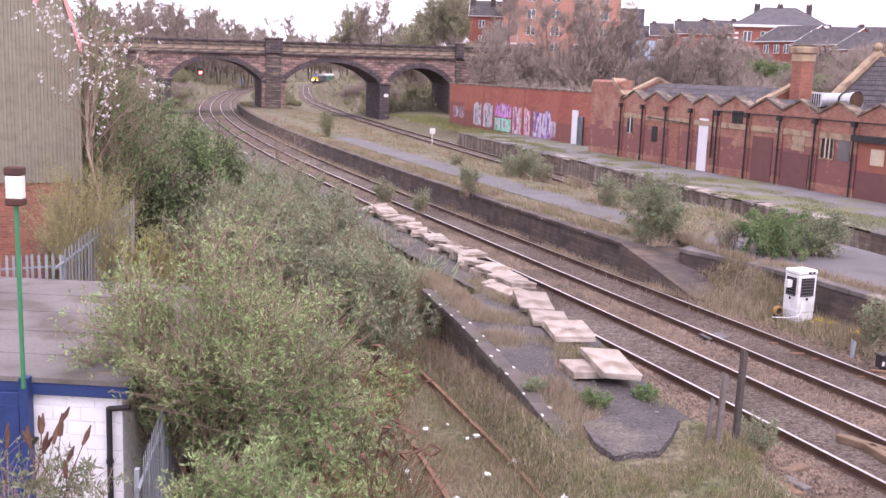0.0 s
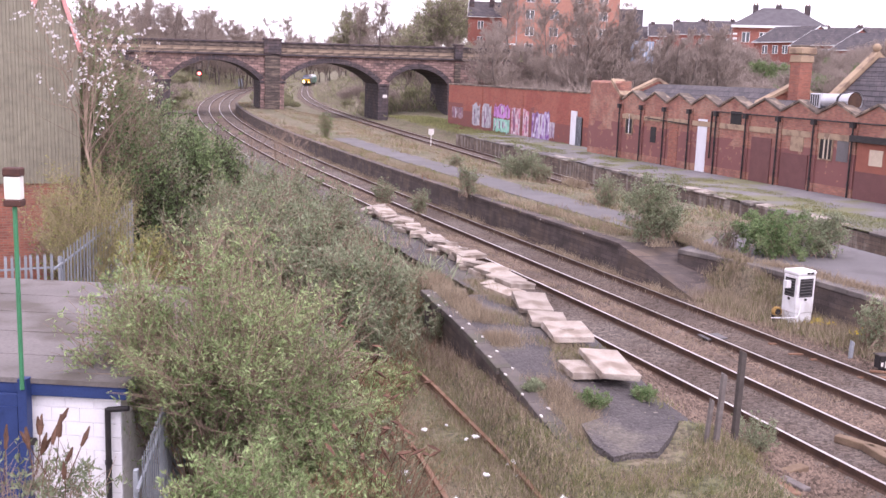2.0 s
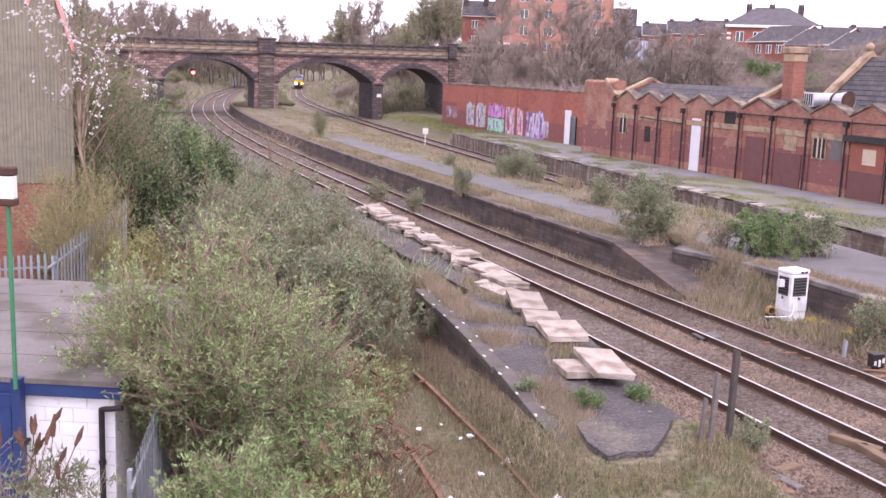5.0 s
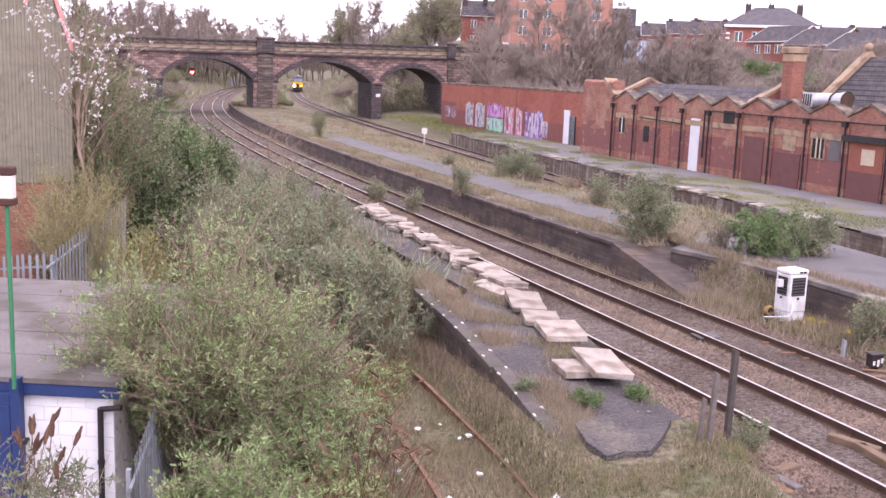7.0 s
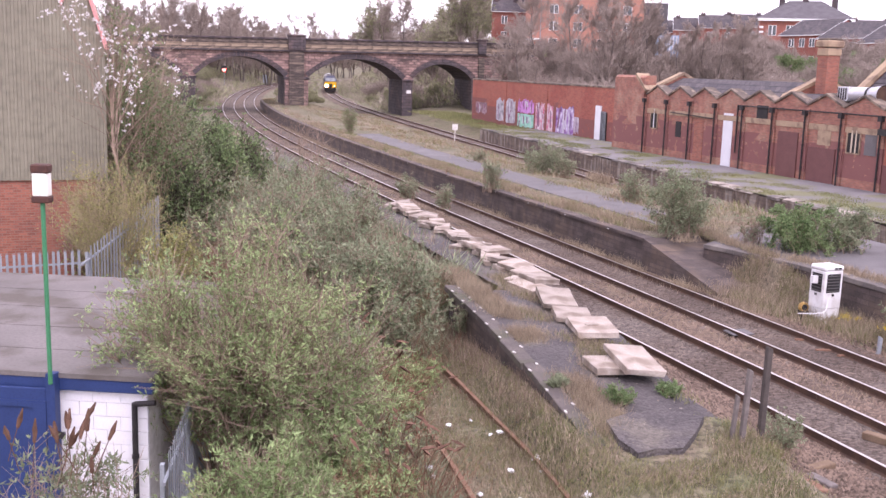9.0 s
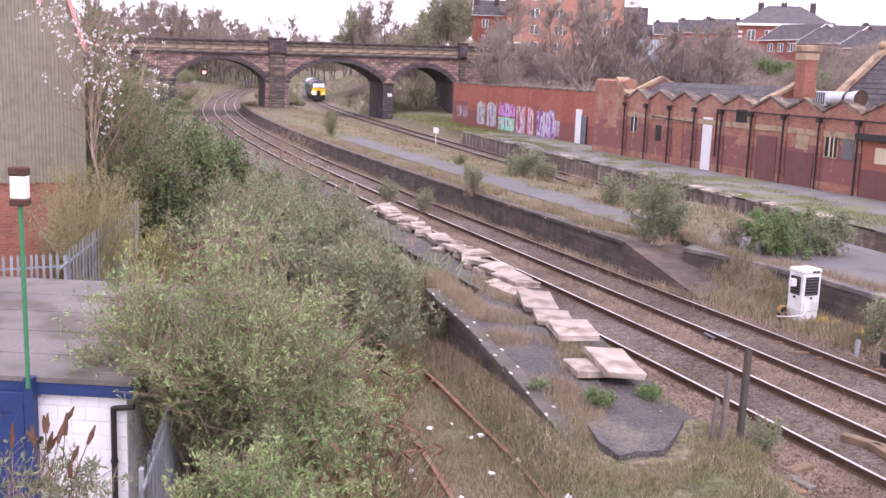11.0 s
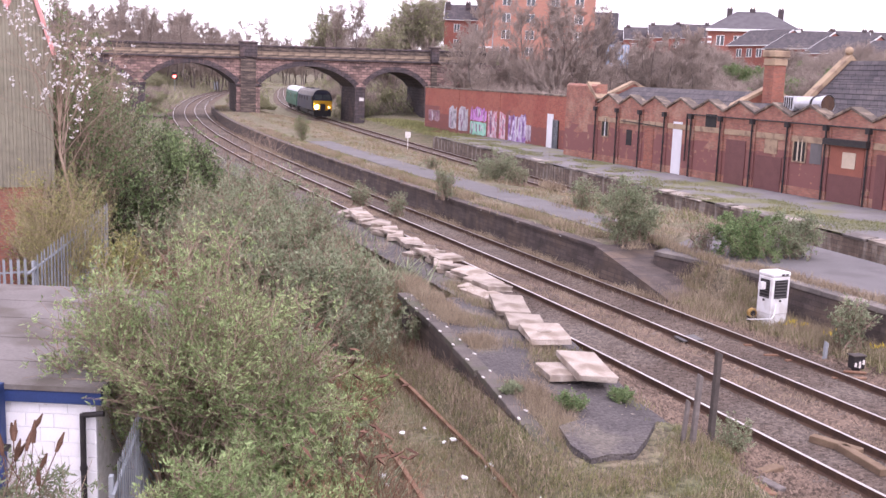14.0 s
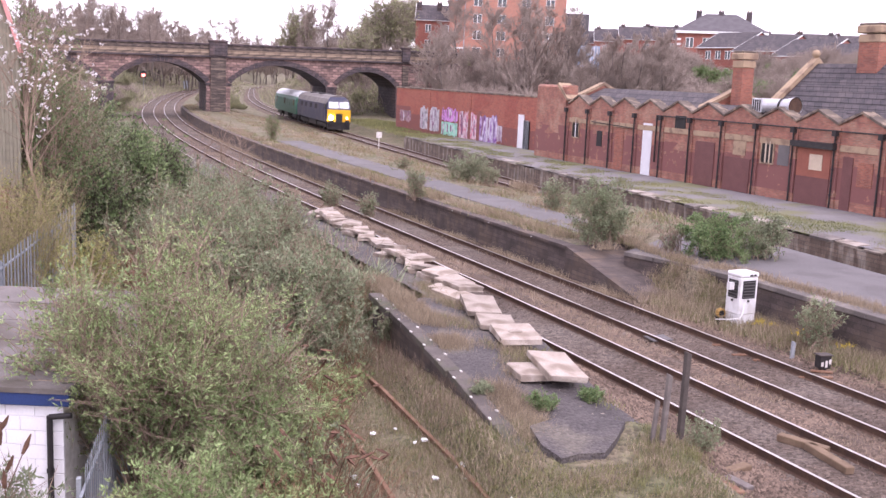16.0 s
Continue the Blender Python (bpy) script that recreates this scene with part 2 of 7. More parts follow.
# near-black colour standing in for the shade inside openings and behind mesh
M["dark"] = surf("unlit_black_fill", (0.02, 0.018, 0.02), (0.03, 0.027, 0.027), 2, 0.6, 0.0)
M["pale_board"] = surf("pale_plywood_board", (0.62, 0.52, 0.4), (0.55, 0.45, 0.35), 3, 0.8, 0.1)
M["door_white"] = surf("pale_steel_door", (0.74, 0.74, 0.78), (0.66, 0.66, 0.7), 1.2, 0.5, 0.05, grime=0.14)
M["duct"] = surf("galvanised_duct", (0.62, 0.62, 0.66), (0.5, 0.5, 0.54), 1.5, 0.4, 0.1, metal=0.4)
M["galv"] = surf("galvanised_palisade", (0.36, 0.385, 0.42), (0.28, 0.3, 0.335), 2.5, 0.6, 0.1, metal=0.3, per_object=0.15)
M["white_block"] = surf("white_painted_block", (0.82, 0.81, 0.84), (0.76, 0.75, 0.78), 2.5, 0.75, 0.25, per_object=0.03, grime=0.14)
M["blue"] = surf("navy_blue_paint", (0.03, 0.055, 0.17), (0.025, 0.045, 0.14), 2.0, 0.5, 0.1)
M["felt"] = surf("mineral_roof_felt", (0.21, 0.19, 0.185), (0.16, 0.145, 0.14), 0.7, 0.95, 0.5, fine=18, stain=(0.1, 0.085, 0.07), stain_scale=0.8, stain_amount=0.7)
M["green_post"] = surf("green_painted_steel", (0.06, 0.24, 0.12), (0.05, 0.2, 0.1), 4, 0.45, 0.1)
M["lamp_cap"] = surf("rust_brown_lamp_cap", (0.1, 0.045, 0.035), (0.07, 0.035, 0.03), 8, 0.7, 0.1)
M["lamp_white"] = surf("opal_lamp_glass", (0.86, 0.84, 0.78), (0.8, 0.78, 0.72), 4, 0.35, 0.0, grime=0.14)
M["cladding"] = surf("olive_profiled_cladding", (0.27, 0.25, 0.19), (0.235, 0.215, 0.165), 0.5, 0.55, 0.05, fine=4)
M["trim_red"] = surf("pale_red_trim", (0.75, 0.35, 0.34), (0.7, 0.3, 0.3), 3, 0.5, 0.0)
M["cabinet"] = surf("white_steel_cabinet", (0.78, 0.78, 0.8), (0.68, 0.67, 0.68), 3, 0.5, 0.05, stain=(0.45, 0.4, 0.36), stain_scale=4, stain_amount=0.3, grime=0.14)
M["timber"] = surf("grey_weathered_timber", (0.2, 0.175, 0.165), (0.13, 0.11, 0.105), 6, 0.9, 0.4)
M["timber_dark"] = surf("dark_timber_post", (0.1, 0.085, 0.078), (0.07, 0.058, 0.055), 6, 0.9, 0.4)
M["wood"] = surf("cut_wood", (0.22, 0.155, 0.105), (0.16, 0.11, 0.075), 5, 0.9, 0.3)
M["spray_pale"] = surf("pale_spray_paint", (0.6, 0.56, 0.62), (0.5, 0.46, 0.54), 3, 0.6, 0.0, fine=6)
M["spray_dark"] = surf("dark_spray_paint", (0.2, 0.09, 0.17), (0.26, 0.12, 0.2), 3, 0.6, 0.0, fine=6)
M["litter"] = surf("white_plastic_litter", (0.8, 0.8, 0.82), (0.7, 0.7, 0.73), 6, 0.5, 0.2, grime=0.14)
M["yellow"] = surf("warning_yellow", (0.85, 0.5, 0.03), (0.8, 0.46, 0.03), 3, 0.45, 0.0)
M["hose"] = surf("faded_yellow_hose", (0.42, 0.27, 0.09), (0.36, 0.22, 0.08), 5, 0.7, 0.1)
M["flower"] = surf("yellow_flower", (0.8, 0.6, 0.03), (0.75, 0.55, 0.03), 3, 0.6, 0.0)
M["loco_blue"] = surf("dark_blue_loco_paint", (0.045, 0.048, 0.085), (0.06, 0.062, 0.1), 1.5, 0.4, 0.0, stain=(0.12, 0.105, 0.1), stain_scale=1, stain_amount=0.5)
M["coach_green"] = surf("faded_green_coach_paint", (0.05, 0.14, 0.1), (0.07, 0.18, 0.13), 0.8, 0.45, 0.0)
M["roof_grey"] = surf("dirty_grey_roof", (0.16, 0.145, 0.14), (0.22, 0.2, 0.19), 1.0, 0.7, 0.0)
M["roof_pale"] = surf("pale_grey_coach_roof", (0.62, 0.63, 0.65), (0.54, 0.55, 0.57), 1.0, 0.6, 0.0)
M["glass"] = surf("dark_window_glass", (0.05, 0.06, 0.07), (0.06, 0.07, 0.08), 2, 0.08, 0.0, spec=0.8)
M["cab_glass"] = surf("cab_windscreen", (0.12, 0.14, 0.16), (0.16, 0.18, 0.2), 2, 0.1, 0.0, spec=0.9)
M["frame_white"] = surf("white_window_frame", (0.8, 0.8, 0.8), (0.75, 0.75, 0.75), 2, 0.5, 0.0, grime=0.14)
M["headlight"] = glow("lit_headlight", (1.0, 0.93, 0.78), 30.0)
M["tail_light"] = glow("lit_marker_light", (1.0, 0.5, 0.2), 8.0)
M["signal_red"] = glow("red_signal_lamp", (1.0, 0.08, 0.06), 9.0)
M["willow"] = foliage("young_willow_leaves", (0.25, 0.335, 0.15), (0.39, 0.48, 0.235))
M["buddleia"] = foliage("grey_green_buddleia_leaves", (0.22, 0.26, 0.155), (0.33, 0.36, 0.24))
M["dark_leaf"] = foliage("dark_evergreen_leaves", (0.14, 0.2, 0.09), (0.23, 0.3, 0.14))
M["fresh_leaf"] = foliage("fresh_green_leaves", (0.17, 0.25, 0.11), (0.24, 0.31, 0.15))
M["sallow_twig"] = surf("yellow_brown_sallow_twigs", (0.33, 0.28, 0.16), (0.4, 0.34, 0.2), 2, 0.9, 0.0, island=0.3)
M["yellow_leaf"] = foliage("yellow_green_buds", (0.36, 0.36, 0.14), (0.3, 0.3, 0.12))
M["blossom"] = foliage("white_blossom", (0.88, 0.85, 0.86), (0.8, 0.76, 0.78), var=0.08)
M["twig"] = surf("grey_brown_twigs", (0.26, 0.19, 0.145), (0.35, 0.265, 0.205), 3, 0.9, 0.0, island=0.35)
M["twig_dark"] = surf("dark_twigs", (0.085, 0.065, 0.055), (0.12, 0.095, 0.08), 3, 0.9, 0.0, island=0.35)
M["far_twig"] = surf("hazy_winter_twigs", (0.29, 0.235, 0.205), (0.38, 0.315, 0.275), 0.15, 0.95, 0.0, island=0.3)
M["far_bark"] = surf("grey_brown_bark", (0.12, 0.1, 0.09), (0.16, 0.135, 0.12), 2, 0.95, 0.2)
M["far_leaf"] = foliage("hazy_spring_leaves", (0.27, 0.28, 0.16), (0.35, 0.35, 0.2), 0.2)
M["straw"] = surf("dry_straw_grass", (0.38, 0.31, 0.225), (0.29, 0.225, 0.16), 0.6, 0.9, 0.0, island=0.4)
M["grass"] = surf("short_green_grass", (0.17, 0.185, 0.078), (0.245, 0.235, 0.11), 0.6, 0.9, 0.0, island=0.4)
M["bracken"] = surf("red_brown_dead_stems", (0.24, 0.13, 0.085), (0.33, 0.21, 0.14), 0.8, 0.9, 0.0, island=0.4)
M["seed"] = surf("brown_seed_heads", (0.115, 0.062, 0.045), (0.18, 0.1, 0.068), 9, 0.95, 0.6, fine=60, island=0.3)


# ---- building helpers ----
def link(name, me, mat, parent=None, label=""):
    if mat and not me.materials:
        me.materials.append(mat)
    ob = new(name, me)
    if parent:
        ob.parent = parent
    if label:
        ob["label"] = label
    return ob


def part(name, bm, mat, parent=None, label="", smooth=False):
    me = bpy.data.meshes.new(name)
    bmesh.ops.recalc_face_normals(bm, faces=bm.faces)
    bm.to_mesh(me)
    bm.free()
    if smooth:
        me.polygons.foreach_set("use_smooth", [True] * len(me.polygons))
    return link(name, me, mat, parent, label)


def raw(name, verts, faces, mat, parent=None, label=""):
    me = bpy.data.meshes.new(name)
    me.from_pydata([tuple(v) for v in verts], [], faces)
    me.update()
    return link(name, me, mat, parent, label)


def fast(name, verts, k, mat, parent=None, label="", mats=None):
    """A mesh of separate faces of k corners each: verts is an array (faces * k, 3)."""
    verts = np.asarray(verts, dtype=np.float32).reshape(-1, 3)
    me = bpy.data.meshes.new(name)
    nv = len(verts)
    nf = nv // k
    me.vertices.add(nv)
    me.vertices.foreach_set("co", verts.ravel())
    me.loops.add(nv)
    me.loops.foreach_set("vertex_index", np.arange(nv, dtype=np.int32))
    me.polygons.add(nf)
    me.polygons.foreach_set("loop_start", np.arange(0, nv, k, dtype=np.int32))
    me.update(calc_edges=True)
    return link(name, me, mat, parent, label)


def empty(name, m=None):
    ob = new(name)
    ob.empty_display_size = 0.2
    if m is not None:
        ob.matrix_basis = m
    return ob


def box(bm, x0, x1, y0, y1, z0, z1, bevel=0.0, m=None):
    geo = bmesh.ops.create_cube(bm, size=1.0)["verts"]
    for v in geo:
        v.co = Vector(((x0 + x1) / 2 + v.co.x * (x1 - x0), (y0 + y1) / 2 + v.co.y * (y1 - y0), (z0 + z1) / 2 + v.co.z * (z1 - z0)))
    if bevel:
        es = list({e for v in geo for e in v.link_edges})
        geo = list({v for f in bmesh.ops.bevel(bm, geom=es, offset=bevel, segments=1, affect="EDGES")["faces"] for v in f.verts})
    if m is not None:
        bmesh.ops.transform(bm, matrix=m, verts=geo)
    return bm


def boxed(name, dims, mat, parent=None, label="", bevel=0.0, m=None):
    ob = part(name, box(bmesh.new(), *dims, bevel=bevel), mat, parent, label)
    if m is not None:
        ob.matrix_basis = m
    return ob


def tube(bm, a, b, r0, r1=None, n=8):
    a, b = Vector(a), Vector(b)
    d = b - a
    q = d.to_track_quat("Z", "Y").to_matrix().to_4x4()
    bmesh.ops.create_cone(bm, cap_ends=True, segments=n, radius1=r0, radius2=r0 if r1 is None else r1, depth=d.length,
                          matrix=Matrix.Translation((a + b) / 2) @ q)
    return bm


def prism(bm, outline, axis_from, axis_to, axis="y"):
    """An outline of (u, v) pushed along an axis: y gives x=u, z=v; x gives y=u, z=v; z gives x=u, y=v."""
    def at(u, v, w):
        return {"y": (u, w, v), "x": (w, u, v), "z": (u, v, w)}[axis]
    a = [bm.verts.new(at(u, v, axis_from)) for u, v in outline]
    b = [bm.verts.new(at(u, v, axis_to)) for u, v in outline]
    k = len(outline)
    bm.faces.new(a)
    bm.faces.new(b[::-1])
    for i in range(k):
        bm.faces.new((a[i], b[i], b[(i + 1) % k], a[(i + 1) % k]))
    return bm


# ---- the lines of the plan: x as a function of y ----
LINE_A = np.polyfit([2, 10, 17.5, 21.7, 29.1, 40.3, 65, 90, 131.7, 186, 225, 291, 330],
                    [13.6, 10.9, 8.1, 6.52, 3.61, -0.8, -10.36, -18.7, -30.2, -41.9, -48.8, -56.7, -58.5], 5)
SLOPE_A = np.polyder(LINE_A)
C_Y = np.array([0, 15, 37, 60, 84, 112, 140, 152, 165, 180, 195, 232, 266, 300, 340, 375, 400, 430, 470])
C_X = np.array([24.2, 20.6, 14.5, 8.3, 1.35, -6.0, -12.9, -16.4, -19.6, -23.0, -26.1, -31.4, -36.9, -41.8, -47.2, -50.9, -52.2, -52.0, -48.0])
LINE_C = np.polyfit(C_Y / 100, C_X, 8)
SLOPE_C = np.polyder(LINE_C)


def on_a(y, off=0.0):
    """A place off metres to the right of the down line's right-hand rail."""
    s = np.polyval(SLOPE_A, y)
    k = 1 / math.sqrt(1 + s * s)
    return np.polyval(LINE_A, y) + off * k, y - off * s * k


def on_c(y, off=0.0):
    s = np.polyval(SLOPE_C, y / 100) / 100
    k = 1 / math.sqrt(1 + s * s)
    return np.polyval(LINE_C, y / 100) + off * k, y - off * s * k


def sweep(name, at, ys, profile, mat, parent=None, label="", closed=True):
    """A profile of (offset, height) drawn along a line of the plan."""
    verts, faces = [], []
    k = len(profile)
    for y in ys:
        for o, z in profile:
            x, yy = at(y, o)
            verts.append((x, yy, z))
    m = k if closed else k - 1
    for i in range(len(ys) - 1):
        for j in range(m):
            a, b = i * k + j, i * k + (j + 1) % k
            faces.append((a, b, b + k, a + k))
    if closed:
        faces += [tuple(range(k))[::-1], tuple(range((len(ys) - 1) * k, len(ys) * k))]
    return raw(name, verts, faces, mat, parent, label)


def steps(a, b, near=0.8):
    out, y = [], a
    while y < b:
        out.append(y)
        y += near * max(1.0, y / 30)
    return out + [b]


def smooth01(t):
    t = min(1.0, max(0.0, t))
    return t * t * (3 - 2 * t)


def siding_x(y):
    """The disused siding's rail beside the near platform."""
    return 1.63 - 0.27 * (y - 14.7) - 0.0085 * (y - 14.7) ** 2


def ground_z(x, y):
    xa, xc = np.polyval(LINE_A, min(max(y, 2), 330)), np.polyval(LINE_C, min(max(y, 0), 470) / 100)
    z = -0.24
    left = xa - x - 4.2
    if y > 23.5 and left > -1.5:
        z += 0.95 * smooth01((y - 23.5) / 3) * smooth01((left + 1.5) / 1.3) * (1 - smooth01((left - 3) / 5)) * (1 - smooth01((y - 80) / 40))
    if left > 0:
        near = smooth01((60 - y) / 30)
        z += near * (-1.0 * smooth01((siding_x(min(y, 27)) - 2.9 - x) / 2.8) - 0.02) + (1 - near) * 5.5 * smooth01((left - 2) / 26)
    right = x - xc
    if right > 0:
        far = smooth01((y - 138) / 12)
        z += (1 - far) * (8.5 * smooth01((right - 21) / 50) + 0.9 * smooth01((right - 4) / 3)) + far * 8.5 * smooth01((right - 4) / 22)
    if y > 140 and x > xa + 6 and x < xc - 3:
        z += 1.2 * smooth01((y - 140) / 25) * smooth01((x - xa - 6) / 5) * smooth01((xc - 3 - x) / 5)
    if y > 260:
        z += 9.0 * smooth01((y - 330) / 160) * smooth01((abs(x + 52) - 12) / 40)
    z += 0.10 * noise.noise((x * 0.35, y * 0.35, 0)) * smooth01((abs(x - xa) - 5) / 3)
    return z


# ---- ground ----
def build_ground():
    def axis(lo, hi, fine_lo, fine_hi, step):
        a = list(np.arange(fine_lo, fine_hi + step / 2, step))
        v, d = a[-1], step
        while v < hi:
            d *= 1.16
            v += d
            a.append(v)
        v, d = a[0], step
        while v > lo:
            d *= 1.16
            v -= d
            a.insert(0, v)
        return a
    xs, ys = axis(-1600, 1600, -60, 60, 1.0), axis(-60, 2500, 4, 160, 1.0)
    verts = [(x, y, ground_z(x, y)) for y in ys for x in xs]
    w = len(xs)
    faces = [(j * w + i, j * w + i + 1, (j + 1) * w + i + 1, (j + 1) * w + i) for j in range(len(ys) - 1) for i in range(w - 1)]
    ob = raw("ground", verts, faces, M["earth"])
    ob.data.polygons.foreach_set("use_smooth", [True] * len(faces))
    tagged(ob, "rough brown and green railway ground with dry grass", "ground", kind="structure")


build_ground()


# ---- railway tracks ----
RAIL = [(-0.035, 0.0), (0.035, 0.0), (0.035, -0.035), (0.012, -0.05), (0.012, -0.13), (0.07, -0.155), (-0.07, -0.155), (-0.012, -0.13), (-0.012, -0.05), (-0.035, -0.035)]


def build_track(name, at, centre, y0, y1, label, sleepers_to, cant=0.0, dirty=False):
    ob = empty(name)
    tagged(ob, label, "railway track", group="running lines")
    ys = steps(y0, y1, 1.0)
    for side in (-1, 1):
        o = centre + side * 0.7525
        sweep("rail", at, ys, [(o + u, v - 0.004) for u, v in RAIL], M["rail_side"], ob)
        sweep("rail_head", at, ys, [(o - 0.032, 0.0), (o + 0.032, 0.0), (o + 0.034, -0.012), (o - 0.034, -0.012)], M["rail_top"], ob, "shiny worn running surface")
    sweep("trackbed", at, ys, [(centre - 2.6, -0.5), (centre - 1.75, -0.19), (centre - 0.9, -0.165), (centre + 0.9, -0.165), (centre + 1.75, -0.19), (centre + 2.3, -0.5)],
          M["ballast"], ob, "brown stone ballast shoulder")
    sweep("four_foot_ballast", at, ys, [(centre - 0.69, -0.161), (centre - 0.5, -0.15), (centre, -0.145), (centre + 0.5, -0.15), (centre + 0.69, -0.161), (centre, -0.3)],
          M["ballast_dark"], ob, "dark oily ballast between the rails")
    me = None
    y, k = y0 + 0.4, 0
    while y < sleepers_to and k < 150:
        if me is None:
            s = part("sleeper", box(bmesh.new(), -1.25, 1.25, -0.125, 0.125, -0.07, 0.055, bevel=0.012), M["sleeper"], ob)
            me = s.data
        else:
            s = link("sleeper", me, None, ob)
        x, yy = at(y, centre)
        sl = (at(y + 0.1, centre)[0] - at(y - 0.1, centre)[0]) / 0.2
        s.matrix_basis = pose(x, yy, -0.222 + 0.012 * random.random(), 0, 0, math.degrees(math.atan(-sl)) + random.uniform(-0.6, 0.6))
        y += 0.66 / math.sqrt(1 + sl * sl)
        k += 1
    return ob


build_track("railway_track", on_a, -0.7175, 5, 320, "near running line with bright rails on brown ballast", 75)
build_track("railway_track", on_a, 2.2175, 5, 320, "second running line beside the overgrown island platform", 75)
build_track("railway_track", on_c, 0.0, 3, 465, "single line through the old station between platforms", 30)
sweep("six_foot_ballast", on_a, steps(5, 320, 1.0), [(0.12, -0.19), (0.75, -0.12), (1.38, -0.19), (0.75, -0.5)], M["ballast"])
tagged(bpy.data.objects["six_foot_ballast"], "grassy brown ballast strip between the two running lines", "ballast", kind="structure")


# rusty siding on the near side, half buried in grass
def build_siding():
    ob = empty("disused_siding")
    tagged(ob, "rusted disused siding rails sunk in grass and litter", "railway track")
    z = -0.11
    for o, (ya, yb) in ((0.0, (9, 21.5)), (-1.47, (9, 18.0))):
        ys = list(np.arange(ya, yb + 0.1, 1.0))
        verts, faces = [], []
        for y in ys:
            x = siding_x(y) + o
            verts += [(x + u * 1.1, y, z + v + 0.02 * math.sin(y * 1.3 + o)) for u, v in RAIL]
        k = len(RAIL)
        for i in range(len(ys) - 1):
            faces += [(i * k + j, i * k + (j + 1) % k, (i + 1) * k + (j + 1) % k, (i + 1) * k + j) for j in range(k)]
        faces += [tuple(range(k))[::-1], tuple(range((len(ys) - 1) * k, len(ys) * k))]
        raw("rail", verts, faces, M["rust"], ob)


build_siding()


# ---- platforms ----
def marks(parent, at, ys, off, z, w=0.07, l=0.16):
    me = None
    for y in ys:
        x, yy = at(y, off)
        if me is None:
            ob = part("paint_mark", box(bmesh.new(), -w / 2, w / 2, -l / 2, l / 2, -0.01, 0.012), M["white_paint"], parent, "white edge mark")
            me = ob.data
        else:
            ob = link("paint_mark", me, None, parent)
        ob.matrix_basis = pose(x, yy, z, random.uniform(-4, 4), 0, 20 + random.uniform(-12, 12))


def island_point(y, f):
    """A place on the island, f from its near edge to the single line: level by the edge, falling to the rails further off."""
    nx, ny = on_a(y, 4.14)
    fx, fy = on_c(ny + 3, -1.3)
    t = smooth01((y - 128) / 24)
    fx, fy = fx * (1 - t) + (nx + 1.2) * t, fy * (1 - t) + ny * t
    w = math.hypot(fx - nx, fy - ny)
    o = f * w
    drop = smooth01((y - 40) / 16) * smooth01((o - 4.6) / max(2.0, min(w - 5.2, 8.0)))
    return nx + (fx - nx) * f, ny + (fy - ny) * f, 0.85 - 1.0 * drop + 0.03 * noise.noise((nx * 0.7 + f * 9, ny * 0.7, 1))


def build_island():
    ob = empty("island_platform")
    tagged(ob, "derelict island platform with grey asphalt and sooty brick face", "platform", kind="structure")
    ys = steps(32.0, 152, 0.8)
    off = 3.72
    verts, faces = [], []
    for y in ys:
        for q in range(15):
            verts.append(island_point(y, q / 14))
        verts.append((verts[-1][0], verts[-1][1], -0.4))
    k = 16
    for i in range(len(ys) - 1):
        faces += [(i * k + j, i * k + j + 1, (i + 1) * k + j + 1, (i + 1) * k + j) for j in range(k - 1)]
    raw("platform_top", verts, faces, M["earth"], ob, "earth and dry grass over the old platform")
    # near edge: brick face and coping
    sweep("platform_face", on_a, ys, [(off + 0.1, 0.76), (off + 0.45, 0.76), (off + 0.45, -0.4), (off + 0.1, -0.4)], M["plat_face"], ob)
    sweep("coping", on_a, ys, [(off, 0.76), (off, 0.86), (off + 0.45, 0.87), (off + 0.45, 0.76)], M["plat_face"], ob, "dark edge coping")
    # worn asphalt walk
    sweep("asphalt_strip", on_a, steps(33.5, 78, 0.8), [(off + 2.1, 0.885), (off + 4.1, 0.895), (off + 4.1, 0.6), (off + 2.1, 0.6)], M["asphalt"], ob, "grey asphalt walkway")
    # end ramp
    a = on_a(32.0, off)
    b = on_a(32.0, off + 2.6)
    c, d = (7.5, 29.3), (8.6, 30.2)
    bm = bmesh.new()
    top = [bm.verts.new((*a, 0.86)), bm.verts.new((*b, 0.86)), bm.verts.new((*d, 0.0)), bm.verts.new((*c, -0.12))]
    low = [bm.verts.new((v.co.x, v.co.y, -0.5)) for v in top]
    bm.faces.new(top)
    for i in range(4):
        bm.faces.new((top[i], low[i], low[(i + 1) % 4], top[(i + 1) % 4]))
    part("end_ramp", bm, M["plat_face"], ob, "ramp sloping down to the track")
    marks(ob, on_a, [34.2, 37.4, 40.6, 44.0, 50, 56.5, 64, 72], off + 0.02, 0.8, 0.07, 0.1)
    return ob


island = build_island()


